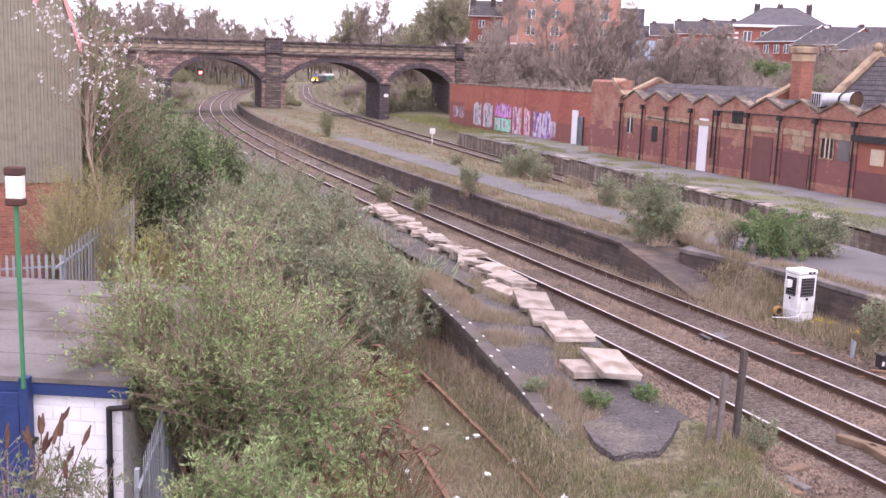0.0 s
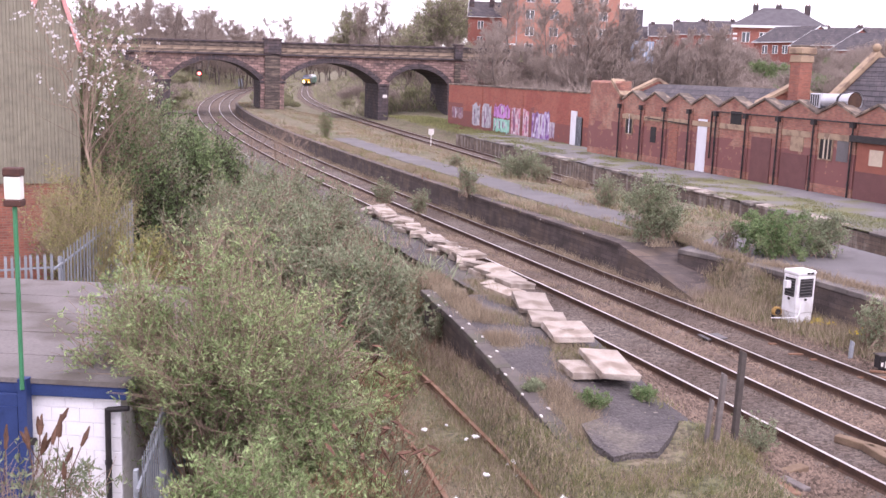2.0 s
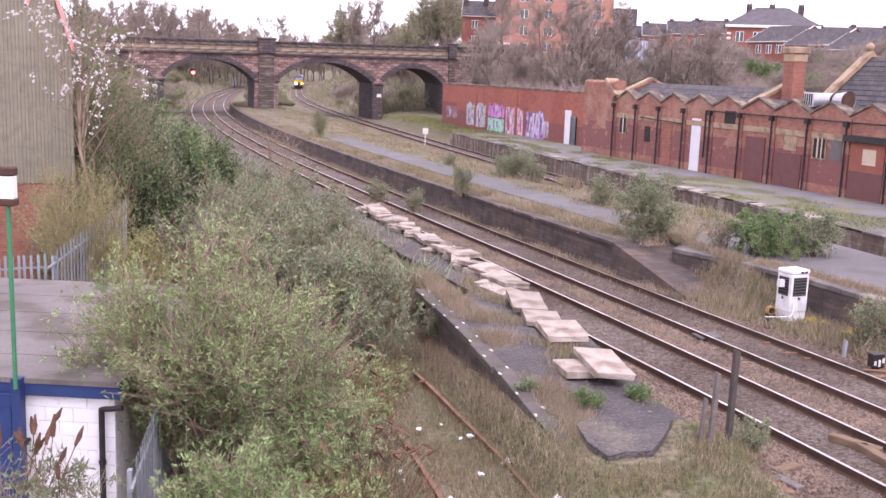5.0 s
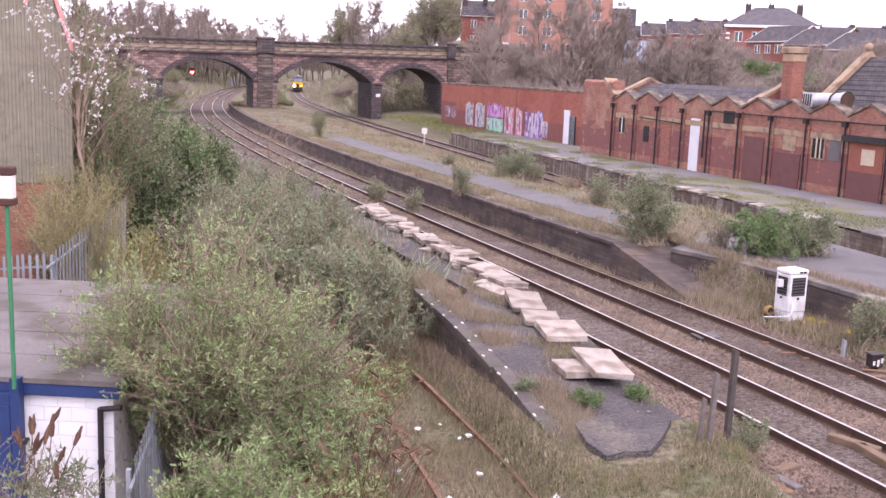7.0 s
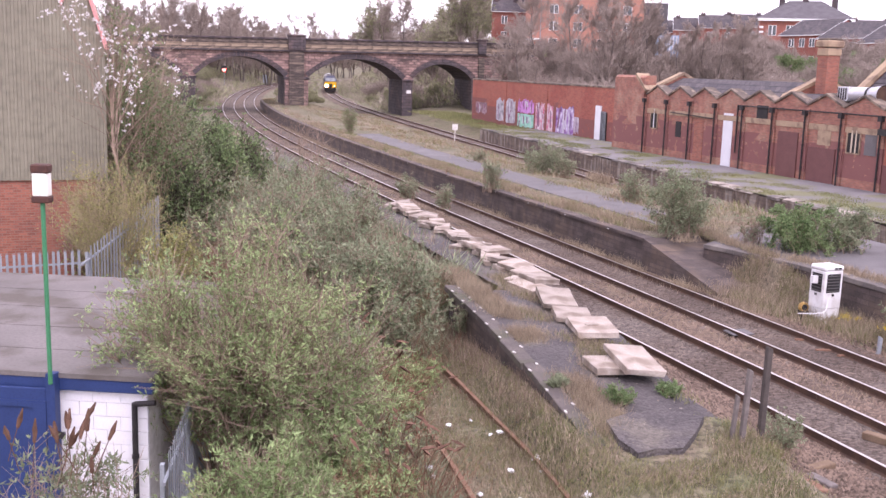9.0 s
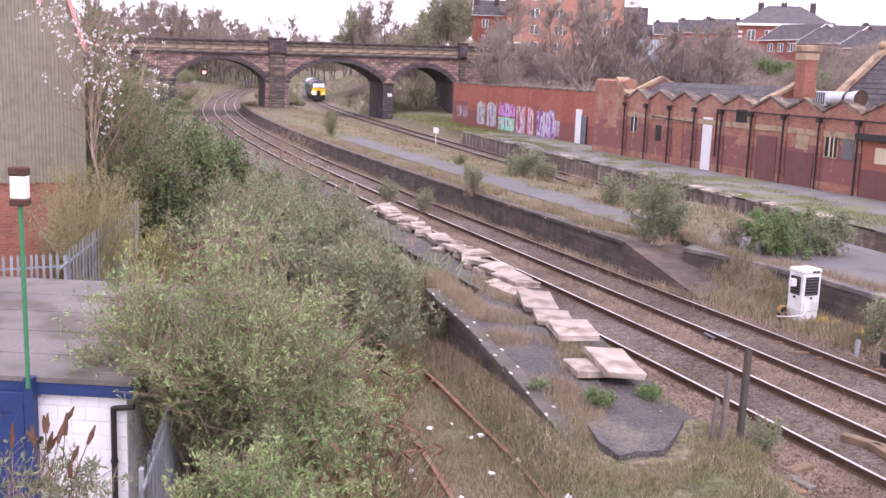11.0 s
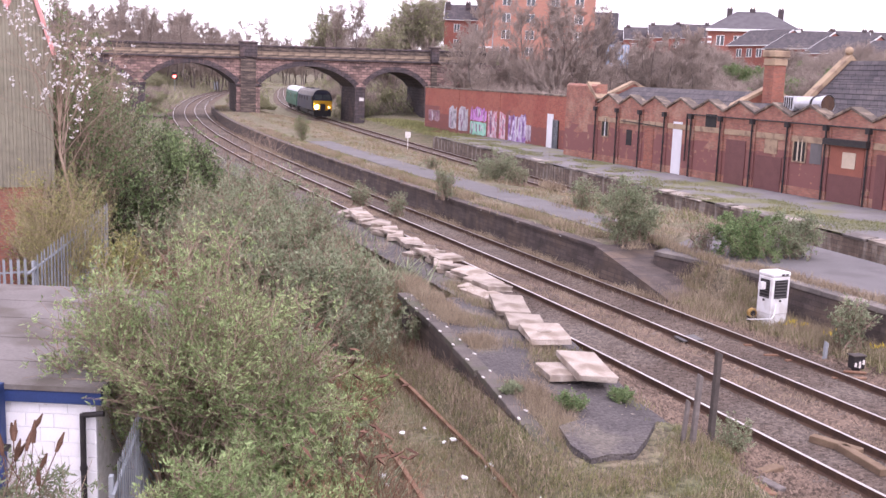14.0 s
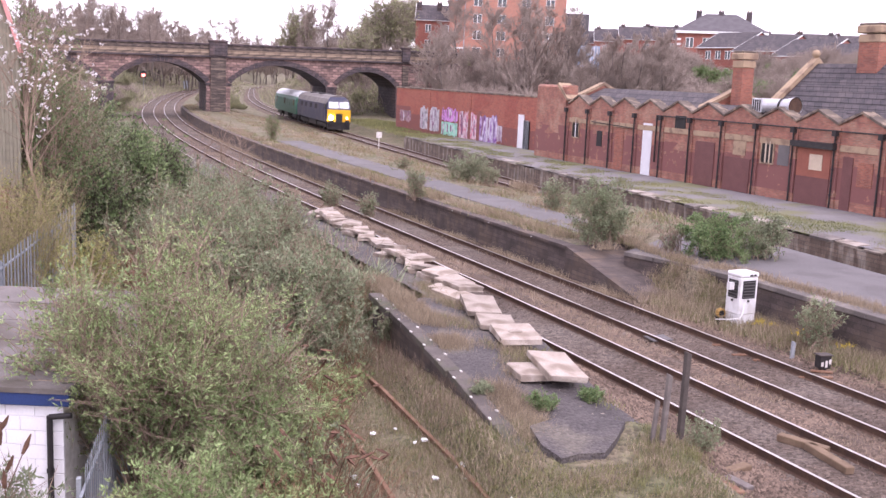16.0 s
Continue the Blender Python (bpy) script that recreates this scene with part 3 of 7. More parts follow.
def build_bay_end():
    """The wide near end of the island, beyond the white cabinet."""
    ob = empty("bay_platform")
    tagged(ob, "wide asphalt platform end with dark wall and chipped coping", "platform", kind="structure")
    near = [(7.6, 32.2), (9.05, 30.3), (10.35, 27.75), (11.35, 25.2), (13.2, 20.5), (15.2, 14.0)]
    far = [on_c(y, -1.55) for y in (40.0, 37.0, 33.0, 29.0, 23.0, 14.5)]
    verts, faces = [], []
    for (x0, y0), (x1, y1) in zip(near, far):
        for q in range(7):
            f = q / 6
            verts.append((x0 + (x1 - x0) * f, y0 + (y1 - y0) * f, 0.9 + 0.01 * math.sin(q * 2.1 + y0)))
        verts.append((x1, y1, -0.3))
    faces = [(i * 8 + j, i * 8 + j + 1, (i + 1) * 8 + j + 1, (i + 1) * 8 + j) for i in range(len(near) - 1) for j in range(7)]
    raw("platform_top", verts, faces, M["asphalt"], ob, "grey cracked asphalt")
    for i in range(len(near) - 1):
        (x0, y0), (x1, y1) = near[i], near[i + 1]
        d = Vector((x1 - x0, y1 - y0, 0))
        m = Matrix.Translation((x0, y0, 0)) @ Matrix.Rotation(math.atan2(d.y, d.x), 4, "Z")
        o = boxed("platform_wall", (0, d.length, -0.02, 0.3, -0.4, 0.78), M["plat_face"], ob)
        o.matrix_basis = m
        n = max(1, round(d.length / 1.2))
        for q in range(n):
            c = boxed("coping_stone", (q * d.length / n + 0.01, (q + 1) * d.length / n - 0.01, -0.06, 0.4, 0.78, 0.915 + 0.01 * random.random()), M["coping"], ob, bevel=0.015)
            c.matrix_basis = m

    # rough earth sloping up from the ramp and the cess to the bay
    p = [(*on_a(37, 6.0), 0.88), (*on_a(34, 6.2), 0.87), (*on_a(32.3, 6.25), 0.8), (8.3, 30.6, 0.15), (8.9, 29.2, -0.1), (9.2, 28.2, -0.2)]
    q = [(9.6, 36.6, 0.94), (8.3, 33.4, 0.95), (8.5, 31.9, 0.95), (9.2, 30.6, 0.94), (9.8, 29.5, 0.78), (10.15, 28.5, 0.3)]
    verts, faces = [], []
    for i in range(31):
        t = i / 30 * 4.999
        a, b = Vector(p[int(t)]).lerp(Vector(p[int(t) + 1]), t % 1), Vector(q[int(t)]).lerp(Vector(q[int(t) + 1]), t % 1)
        for k in range(9):
            f = k / 8
            v = a.lerp(b, f)
            verts.append((v.x, v.y, a.z + (b.z - a.z) * smooth01(f * 1.4) + 0.05 * noise.noise((v.x * 2, v.y * 2, 6))))
    faces = [(i * 9 + k, i * 9 + k + 1, i * 9 + k + 10, i * 9 + k + 9) for i in range(30) for k in range(8)]
    o = raw("earth_bank", verts, faces, M["earth"], ob, "brown earth bank with dry grass")
    o.data.polygons.foreach_set("use_smooth", [True] * len(faces))
    return verts


BAY_BANK = build_bay_end()


def build_station_platform():
    ob = empty("station_platform")
    tagged(ob, "old station platform with mossy asphalt and crumbling pale coping", "platform", kind="structure")
    ys = steps(8, 92, 0.9)
    verts, faces = [], []
    for y in ys:
        for o, z in ((1.62, 0.9), (2.6, 0.91), (4.5, 0.915), (7.5, 0.92), (12.5, 0.92), (26, 0.9)):
            x, yy = on_c(y, o)
            verts.append((x, yy, z + 0.015 * noise.noise((x, yy, 3))))
    k = 6
    faces = [(i * k + j, i * k + j + 1, (i + 1) * k + j + 1, (i + 1) * k + j) for i in range(len(ys) - 1) for j in range(k - 1)]
    raw("platform_top", verts, faces, M["mossy_asphalt"], ob, "grey asphalt with moss patches")
    sweep("platform_wall", on_c, ys, [(1.6, 0.8), (1.95, 0.8), (1.95, -0.4), (1.6, -0.4)], M["old_face"], ob)
    y = 9.0
    while y < 90:
        w = random.uniform(1.0, 1.5)
        if random.random() < 0.78:
            e, lift = random.uniform(0, 0.22), random.uniform(-0.05, 0.04)
            sweep("coping_stone", on_c, [y + 0.02, y + w * random.uniform(0.7, 1.0)], [(1.45 + e, 0.8), (1.43 + e, 0.89 + lift), (1.75, 0.93 + lift), (2.15, 0.94 + random.uniform(-0.02, 0.03)), (2.15, 0.8)], M["coping_pale" if random.random() < 0.45 else "coping"], ob)
        y += w
    return ob


build_station_platform()


def edge_l(y, off=0.0):
    """The near platform's back edge, facing the siding."""
    return 1.93 - 0.262 * (y - 15.7) - 0.001 * (y - 15.7) ** 2 + off * 0.97, y + off * 0.2


def cop_z(y):
    """The near platform's height: level, then ramped down to the ground at its end."""
    return float(np.interp(y, [9, 12, 13.6, 15.2, 16.3, 18, 19.5, 21.9, 24.3], [-0.12, -0.04, 0.12, 0.38, 0.56, 0.68, 0.78, 0.86, 0.9]))


def slumped(y):
    """Offset of the platform's broken edge beside the running line."""
    return float(np.interp(y, [14, 16, 18, 20, 21.7, 26, 32], [-4.1, -3.95, -3.85, -3.5, -3.15, -2.8, -2.4]))


def mound_z(x, y):
    """Grassy earth over the near platform's end, falling towards the camera and to both sides."""
    u = x - edge_l(y)[0]
    w = on_a(y, slumped(y))[0] - edge_l(y)[0]
    side = smooth01((u + 0.75) / 0.85) * (1 - smooth01((u - w + 0.3) / 1.2))
    return -0.28 + (cop_z(y) + 0.25) * side + 0.05 * noise.noise((x * 1.7, y * 1.7, 2))


def bank_z(y, o):
    """Earth and grass piled against the siding side of the wall, higher towards its near end."""
    foot = cop_z(y) - float(np.interp(y, [15.5, 16.5, 18, 20, 22, 24], [0.0, 0.12, 0.28, 0.52, 0.8, 1.05]))
    return -0.24 + (foot + 0.24) * (1 - smooth01(-o / 0.62)) + 0.03 * noise.noise((y * 2.1, o * 3, 4))


def slope_at(y, f):
    """The stony slope between the platform's broken edge and the ballast: x and height."""
    a, b = on_a(y, slumped(y) - 0.1)[0], on_a(y, -1.65)[0]
    return a + (b - a) * f, (cop_z(y) - 0.1) * (1 - f) ** 1.5 - 0.2 - 0.05 * smooth01((17 - y) / 1.5) * (1 - f)


def build_near_platform():
    ob = empty("near_platform")
    tagged(ob, "abandoned side platform of broken dark asphalt with brick edge wall", "platform", kind="structure")
    ys = list(np.arange(16.0, 62, 0.5))
    verts, faces = [], []
    for y in ys:
        lx, ly = edge_l(y, 0.26) if y < 24.3 else (on_a(y, -4.6)[0], y)
        rx = on_a(y, slumped(y))[0]
        z = cop_z(y) - 0.03
        for q in range(9):
            f = q / 8
            x = lx + (rx - lx) * f
            verts.append((x, ly, z - 0.06 * f - 0.2 * f ** 4 + 0.05 * noise.noise((x * 1.3, y * 1.3, 5)) + 0.02 * noise.noise((x * 4, y * 4, 8)) - (0.25 if y < 16.3 else 0)))
        verts.append((rx + 0.12, ly, -0.3))
    k = 10
    faces = [(i * k + j, i * k + j + 1, (i + 1) * k + j + 1, (i + 1) * k + j) for i in range(len(ys) - 1) for j in range(k - 1)]
    raw("platform_top", verts, faces, M["asphalt_dark"], ob, "broken dark asphalt with grass")
    sweep_y = list(np.arange(13.2, 62, 0.8))
    verts, faces = [], []
    for y in sweep_y:
        for q in range(6):
            x, z = slope_at(y, q / 5)
            verts.append((x, y, z + 0.05 * noise.noise((q, y * 1.4, 9))))
    faces = [(i * 6 + j, i * 6 + j + 1, (i + 1) * 6 + j + 1, (i + 1) * 6 + j) for i in range(len(sweep_y) - 1) for j in range(5)]
    raw("rubble_slope", verts, faces, M["ballast"], ob, "brown stony slope down to the ballast")
    yw = list(np.arange(15.4, 24.4, 0.6))
    verts = []
    for y in yw:
        for o, z in ((0.05, cop_z(y) - 0.11), (0.4, cop_z(y) - 0.11), (0.4, -0.5), (0.05, -0.5)):
            verts.append((*edge_l(y, o), z))
    faces = [(i * 4 + j, i * 4 + (j + 1) % 4, i * 4 + 4 + (j + 1) % 4, i * 4 + 4 + j) for i in range(len(yw) - 1) for j in range(4)] + [(3, 2, 1, 0)]
    raw("edge_wall", verts, faces, M["plat_face"], ob)
    sweep("end_wall", edge_l, [24.05, 24.4], [(0.06, 0.78), (1.5, 0.78), (1.5, -0.5), (0.06, -0.5)], M["plat_face"], ob)
    y = 15.3
    while y < 24.2:
        w = random.uniform(0.7, 1.0)
        z0, z1 = cop_z(y), cop_z(y + w)
        d = random.uniform(-0.03, 0.03)
        verts = [(*edge_l(yy, o + d), z + h) for yy, z in ((y + 0.015, z0), (y + w, z1)) for o, h in ((0.0, -0.13), (0.0, -0.01), (0.02, 0.0), (0.3, 0.005), (0.3, -0.13))]
        raw("coping_stone", verts, [(j, (j + 1) % 5, 5 + (j + 1) % 5, 5 + j) for j in range(5)] + [(4, 3, 2, 1, 0), (5, 6, 7, 8, 9)], M["coping_dark"], ob)
        y += w
    verts, ys = [], list(np.arange(14.6, 24.6, 0.25))
    for y in ys:
        for q in range(7):
            o = 0.12 - 0.9 * q / 6
            verts.append((*edge_l(y, o), bank_z(y, o) - 0.06 * (q == 6)))
    raw("earth_bank", verts, [(i * 7 + j, i * 7 + j + 1, i * 7 + j + 8, i * 7 + j + 7) for i in range(len(ys) - 1) for j in range(6)], M["earth"], ob, "earth piled against the wall")
    for y in np.arange(16.4, 24.0, 0.95):
        marks(ob, edge_l, [y], 0.03, cop_z(y) + 0.004, 0.035, 0.09)
        marks(ob, edge_l, [y + 0.3], 0.27, cop_z(y + 0.3) + 0.008, 0.035, 0.09)
    # sloped, buried end towards the camera
    verts, faces = [], []
    for y in np.arange(9.0, 16.51, 0.3):
        for q in range(15):
            f = q / 14
            x = edge_l(y)[0] - 1.0 + 5.4 * f
            verts.append((x, y, mound_z(x, y)))
    faces = [(i * 15 + j, i * 15 + j + 1, (i + 1) * 15 + j + 1, (i + 1) * 15 + j) for i in range(25) for j in range(14)]
    raw("earth_slope", verts, faces, M["earth"], ob, "grassy earth at the platform end")
    # last raft of asphalt, broken off
    bm = bmesh.new()
    prism(bm, [(2.4, 16.0), (2.52, 15.4), (2.78, 15.0), (3.1, 15.15), (3.5, 15.2), (3.8, 15.7), (4.05, 16.25), (3.4, 16.35), (2.85, 16.3)], 0.0, 0.53, "z")
    for v in bm.verts:
        if v.co.z > 0.3:
            v.co.z = cop_z(v.co.y) + 0.09
    part("asphalt_raft", bm, M["asphalt_dark"], ob, "broken raft of asphalt")


build_near_platform()


# ---- displaced concrete coping slabs on the near platform ----
def build_slabs():
    group = "concrete slabs along the platform"
    spots = [(2.72, 18.72, 0.78, 0.62, 0.85, 14, 0, 1), (3.28, 18.8, 0.88, 0.76, 1.45, 9, 3, 5), (2.73, 21.05, 0.92, 0.86, 1.35, 5, 0, -2),
             (2.42, 22.2, 0.9, 0.82, 0.95, 3, 2, 2), (2.17, 23.4, 1.0, 0.8, 1.45, 4, 3, 3), (1.62, 24.7, 0.96, 0.62, 1.2, 30, 0, -3)]
    y = 25.3
    while y < 40:
        x = on_a(y, float(np.interp(y, [24.5, 27.2, 30, 33, 37.7], [-3.35, -3.2, -2.95, -2.72, -2.45])))[0] + random.uniform(-0.16, 0.16)
        spots.append((x, y, 0.95 + random.uniform(0, 0.12), random.uniform(0.5, 0.85), random.uniform(0.6, 1.0), 16 + random.uniform(-18, 26), random.uniform(-6, 6), random.uniform(-9, 9)))
        if random.random() < 0.4:
            spots.append((x - random.uniform(0.3, 0.5), y + 0.3, 0.92, random.uniform(0.4, 0.6), random.uniform(0.4, 0.7), random.uniform(0, 60), 0, random.uniform(-4, 4)))
        y += random.uniform(0.55, 0.95)
    for x, y, z, w, d, rz, rx, ry in spots:
        bm = box(bmesh.new(), -w / 2, w / 2, -d / 2, d / 2, -0.13, 0.0, bevel=0.012)
        for v in bm.verts:
            v.co.x += random.uniform(-0.03, 0.03)
            v.co.y += random.uniform(-0.03, 0.03)
        s = part("concrete_slab", bm, M["slab"])
        s.matrix_basis = pose(x, y, z + 0.02, rx, ry, rz)
        tagged(s, "pale weathered concrete coping slab lying loose on platform", "slab", group)
        if 20 < y < 21.5:
            part("lifting_ring_recess", tube(bmesh.new(), (0, 0, -0.01), (0, 0, 0.014), 0.17, 0.15, 14), M["slab"], s)


build_slabs()


# ---- stone arch road bridge ----
BR = Matrix.Translation((-9, 135, 0)) @ Matrix.Rotation(radians(16), 4, "Z")
ARCHES = [(-39.4, -28.3, 4.2, 6.75), (-26.45, -15.4, 4.4, 6.82), (-12.4, -0.05, 4.45, 6.95), (1.3, 9.4, 4.65, 6.62)]
BW = 9.0


def arch_z(x, a):
    x0, x1, zs, zc = a
    h, half = zc - zs, (x1 - x0) / 2
    r = (half * half + h * h) / (2 * h)
    u = x - (x0 + x1) / 2
    return zc - r + math.sqrt(max(0.0, r * r - u * u))


def deck(x):
    return 0.0125 * (x + 13.9)


def build_bridge():
    ob = empty("road_bridge", BR)
    tagged(ob, "sooty red sandstone road bridge with three segmental arches", "bridge")
    xs = sorted({x for a in ARCHES for x in np.linspace(a[0], a[1], 29)} | {-60, -50, 18, 30, 45})

    def low(x):
        for a in ARCHES:
            if a[0] <= x <= a[1]:
                return arch_z(x, a)
        return None
    verts, faces = [], []

    def quad(p, q, r, s):
        i = len(verts)
        verts.extend((p, q, r, s))
        faces.append((i, i + 1, i + 2, i + 3))
    for a, b in zip(xs[:-1], xs[1:]):
        mid = low((a + b) / 2)
        za, zb = (low(a), low(b)) if mid is not None else (-1.5, -1.5)
        ta, tb = 7.62 + deck(a), 7.62 + deck(b)
        for y in (0, BW):
            quad((a, y, za), (b, y, zb), (b, y, tb), (a, y, ta))
    raw("spandrel_wall", verts, faces, M["sandstone"], ob)
    verts, faces = [], []
    for a, b in zip(xs[:-1], xs[1:]):
        quad((a, 0, 7.62 + deck(a)), (b, 0, 7.62 + deck(b)), (b, BW, 7.62 + deck(b)), (a, BW, 7.62 + deck(a)))
    raw("road_deck", verts, faces, M["asphalt"], ob)
    for a in ARCHES:
        ps = np.linspace(a[0], a[1], 29)
        verts, faces = [], []
        for p, q in zip(ps[:-1], ps[1:]):
            quad((p, 0, arch_z(p, a)), (q, 0, arch_z(q, a)), (q, BW, arch_z(q, a)), (p, BW, arch_z(p, a)))
        for x in (a[0], a[1]):
            quad((x, 0, -1.5), (x, BW, -1.5), (x, BW, a[2]), (x, 0, a[2]))
        raw("arch_soffit", verts, faces, M["soot_stone"], ob, "black sooty arch underside")
        ring = empty("arch_ring")
        ring.parent = ob
        n = 26
        cx = (a[0] + a[1]) / 2
        h, half = a[3] - a[2], (a[1] - a[0]) / 2
        r = (half * half + h * h) / (2 * h)
        cz = a[3] - r
        top = math.asin(half / r)
        for i in range(n):
            t0, t1 = -top + 2 * top * i / n + 0.002, -top + 2 * top * (i + 1) / n - 0.002
            r1 = r + 0.62
            bm = prism(bmesh.new(), [(cx + r * math.sin(t0), cz + r * math.cos(t0)), (cx + r1 * math.sin(t0), cz + r1 * math.cos(t0)),
                                     (cx + r1 * math.sin(t1), cz + r1 * math.cos(t1)), (cx + r * math.sin(t1), cz + r * math.cos(t1))], -0.07 - 0.02 * (i % 2), 0.02, "y")
            part("voussoir", bm, M["soot_stone"], ring)
    # piers: dark dressed stone with a cap at the springing
    for x0, x1, z in ((-28.3, -26.45, 4.25), (-15.4, -12.4, 4.4), (-0.05, 1.3, 4.5), (9.4, 10.6, 4.6)):
        boxed("pier_base", (x0 + 0.02, x1 - 0.02, -0.05, 0.02, -1.5, z - 0.25), M["soot_stone"] if x1 - x0 < 2 else M["sandstone"], ob, "blackened pier stone")
        boxed("impost", (x0 - 0.12, x1 + 0.12, -0.16, 0.05, z - 0.25, z + 0.02), M["soot_stone"], ob, bevel=0.03)
    # pilasters, string course, parapet
    for x0, x1, cap in ((-15.45, -12.35, True), (9.6, 11.6, True)):
        boxed("pilaster", (x0 + 0.6, x1 - 0.6, -0.3, 0.0, -1.5, 7.6), M["parapet"], ob, "tall stained pilaster")
        z = deck((x0 + x1) / 2)
        boxed("pilaster_block", (x0 + 0.45, x1 - 0.45, -0.5, 0.3, 7.8 + z, 9.5 + z), M["soot_stone"], ob, bevel=0.05)
        boxed("pilaster_cap", (x0 + 0.3, x1 - 0.3, -0.6, 0.4, 9.5 + z, 9.74 + z), M["soot_stone"], ob, bevel=0.05)
    bays = list(np.arange(-58, 18.01, 2.0))
    for a, b in zip(bays[:-1], bays[1:]):
        sl = Matrix.Translation((a, 0, deck(a))) @ Matrix.Rotation(-0.0125, 4, "Y")
        for yy, side in ((0, -1), (BW - 0.5, 1)):
            if side == 1 and a < -30:
                continue
            for name, dims, mat, lab in (("string_course", (0, 1.998, -0.32, 0.1, 7.6, 7.82), M["soot_stone"], "dark projecting stone course"),
                                         ("parapet_stone", (0, 1.995, -0.05, 0.4, 7.82, 8.55), M["parapet_pale"], "pale eroded stone"),
                                         ("parapet_course", (0, 1.99, -0.08, 0.4, 8.55, 9.1), M["parapet"], ""),
                                         ("coping_stone", (0.01, 1.985, -0.2, 0.5, 9.1, 9.33), M["soot_stone"], "")):
                o = boxed(name, dims, mat, ob, bevel=0.02)
                o.matrix_basis = Matrix.Translation((0, yy, 0)) @ sl
    for x, z in ((-27.6, 3.1), (-0.1 + 0.9, 2.7)):
        boxed("number_plate", (x - 0.3, x + 0.3, -0.1, -0.06, z, z + 0.42), M["white_paint"], ob, "small white plate")
    return ob


build_bridge()


# ---- graffiti wall ----
def build_boundary_wall():
    a, b = Vector((0.15, 110.3, 0)), Vector((11.2, 79.0, 0))
    d = b - a
    m = Matrix.Translation((a.x, a.y, 0.3)) @ Matrix.Rotation(math.atan2(d.y, d.x), 4, "Z")
    ob = empty("boundary_wall", m)
    tagged(ob, "long red brick wall with coloured graffiti along its base", "wall")
    L = d.length
    boxed("brickwork", (0, L, 0, 0.45, -0.6, 4.72), M["wall_brick"], ob)
    boxed("end_return", (0, 0.45, 0.45, 8, -0.6, 4.7), M["wall_brick"], ob)
    for i in range(14):
        boxed("coping", (i * L / 14, (i + 1) * L / 14 - 0.01, -0.06, 0.51, 4.72, 4.86), M["stone_cop"], ob, bevel=0.02)
    for x in (9.5, 19.5):
        boxed("brick_pier", (x, x + 0.5, -0.05, 0, -0.6, 4.7), M["wall_brick"], ob)
    # tags in spray paint: jagged patches in their colours
    tags = [(7.3, 12.4, 0.7, 3.2, (0.55, 0.53, 0.57), (0.33, 0.31, 0.36)), (13.1, 17.0, 1.85, 3.3, (0.62, 0.3, 0.66), (0.5, 0.2, 0.5)), (13.1, 17.0, 0.5, 1.87, (0.25, 0.6, 0.45), (0.42, 0.7, 0.6)),
            (17.4, 21.3, 0.4, 3.2, (0.7, 0.66, 0.7), (0.5, 0.06, 0.14)), (22.0, 25.6, 0.4, 3.1, (0.7, 0.66, 0.78), (0.2, 0.04, 0.3)), (25.7, 26.6, 0.7, 2.2, (0.58, 0.54, 0.58), (0.3, 0.2, 0.3)), (1.2, 4.6, 1.2, 2.5, (0.4, 0.28, 0.32), (0.24, 0.13, 0.15))]
    for i, (x0, x1, z0, z1, c1, c2) in enumerate(tags):
        mat = surf("spray_paint", c1, c2, 1.7, 0.6, 0.0, fine=2.4, stain=tuple(0.45 * v for v in c2), stain_scale=1.5, stain_amount=0.8)
        n = 14
        up = [(x0 + (x1 - x0) * k / n, z1 - random.uniform(0, 0.45 if z1 > 2.5 else 0.05)) for k in range(n + 1)]
        dn = [(x1 - (x1 - x0) * k / n, z0 + random.uniform(0, 0.3)) for k in range(n + 1)]
        bm = prism(bmesh.new(), up + dn, -0.012 - 0.003 * (i % 3), 0.0, "y")
        tag = part("graffiti", bm, mat, ob, "spray-painted tag")
        # letter-like strokes over the patch, pale and dark
        for k in range(int((x1 - x0) * 2.2)):
            cx, w = random.uniform(x0 + 0.2, x1 - 0.3), random.uniform(0.1, 0.28)
            za = random.uniform(z0 + 0.15, z0 + (z1 - z0) * 0.5)
            zb = min(z1 - 0.2, za + random.uniform(0.5, 1.3) * (z1 - z0) * 0.55)
            lean = random.uniform(-0.35, 0.35)
            bm = prism(bmesh.new(), [(cx, za), (cx + w, za + random.uniform(-0.08, 0.08)), (cx + w + lean, zb), (cx + lean, zb + random.uniform(-0.12, 0.12))], -0.026 - 0.002 * (k % 3), -0.015, "y")
            part("paint_stroke", bm, M["spray_pale"] if k % 2 else M["spray_dark"], tag)
    # steel gate near the station end
    x0 = L - 2.6
    boxed("grey_door", (x0 - 0.9, x0 + 0.1, -0.08, 0.0, 0.2, 3.3), M["door_white"], ob, "pale steel sheet")
    # flat black sheet: the opening's shade is put into its colour
    boxed("dark_gate", (x0 + 0.15, x0 + 1.1, -0.1, -0.02, 0.2, 2.8), M["dark"], ob, "black sheet standing for the shaded opening")
    for i in range(5):
        boxed("gate_bar", (x0 + 0.2 + i * 0.2, x0 + 0.26 + i * 0.2, -0.14, -0.1, 0.2, 2.9), M["galv"], ob)
    return ob


build_boundary_wall()


# ---- station buildings ----
ST = Matrix.Translation((14.2, 64.3, 0.9)) @ Matrix.Rotation(math.atan2(-0.9366, 0.3505), 4, "Z")
BAY = 2.78
S0 = -0.83 - 2 * BAY


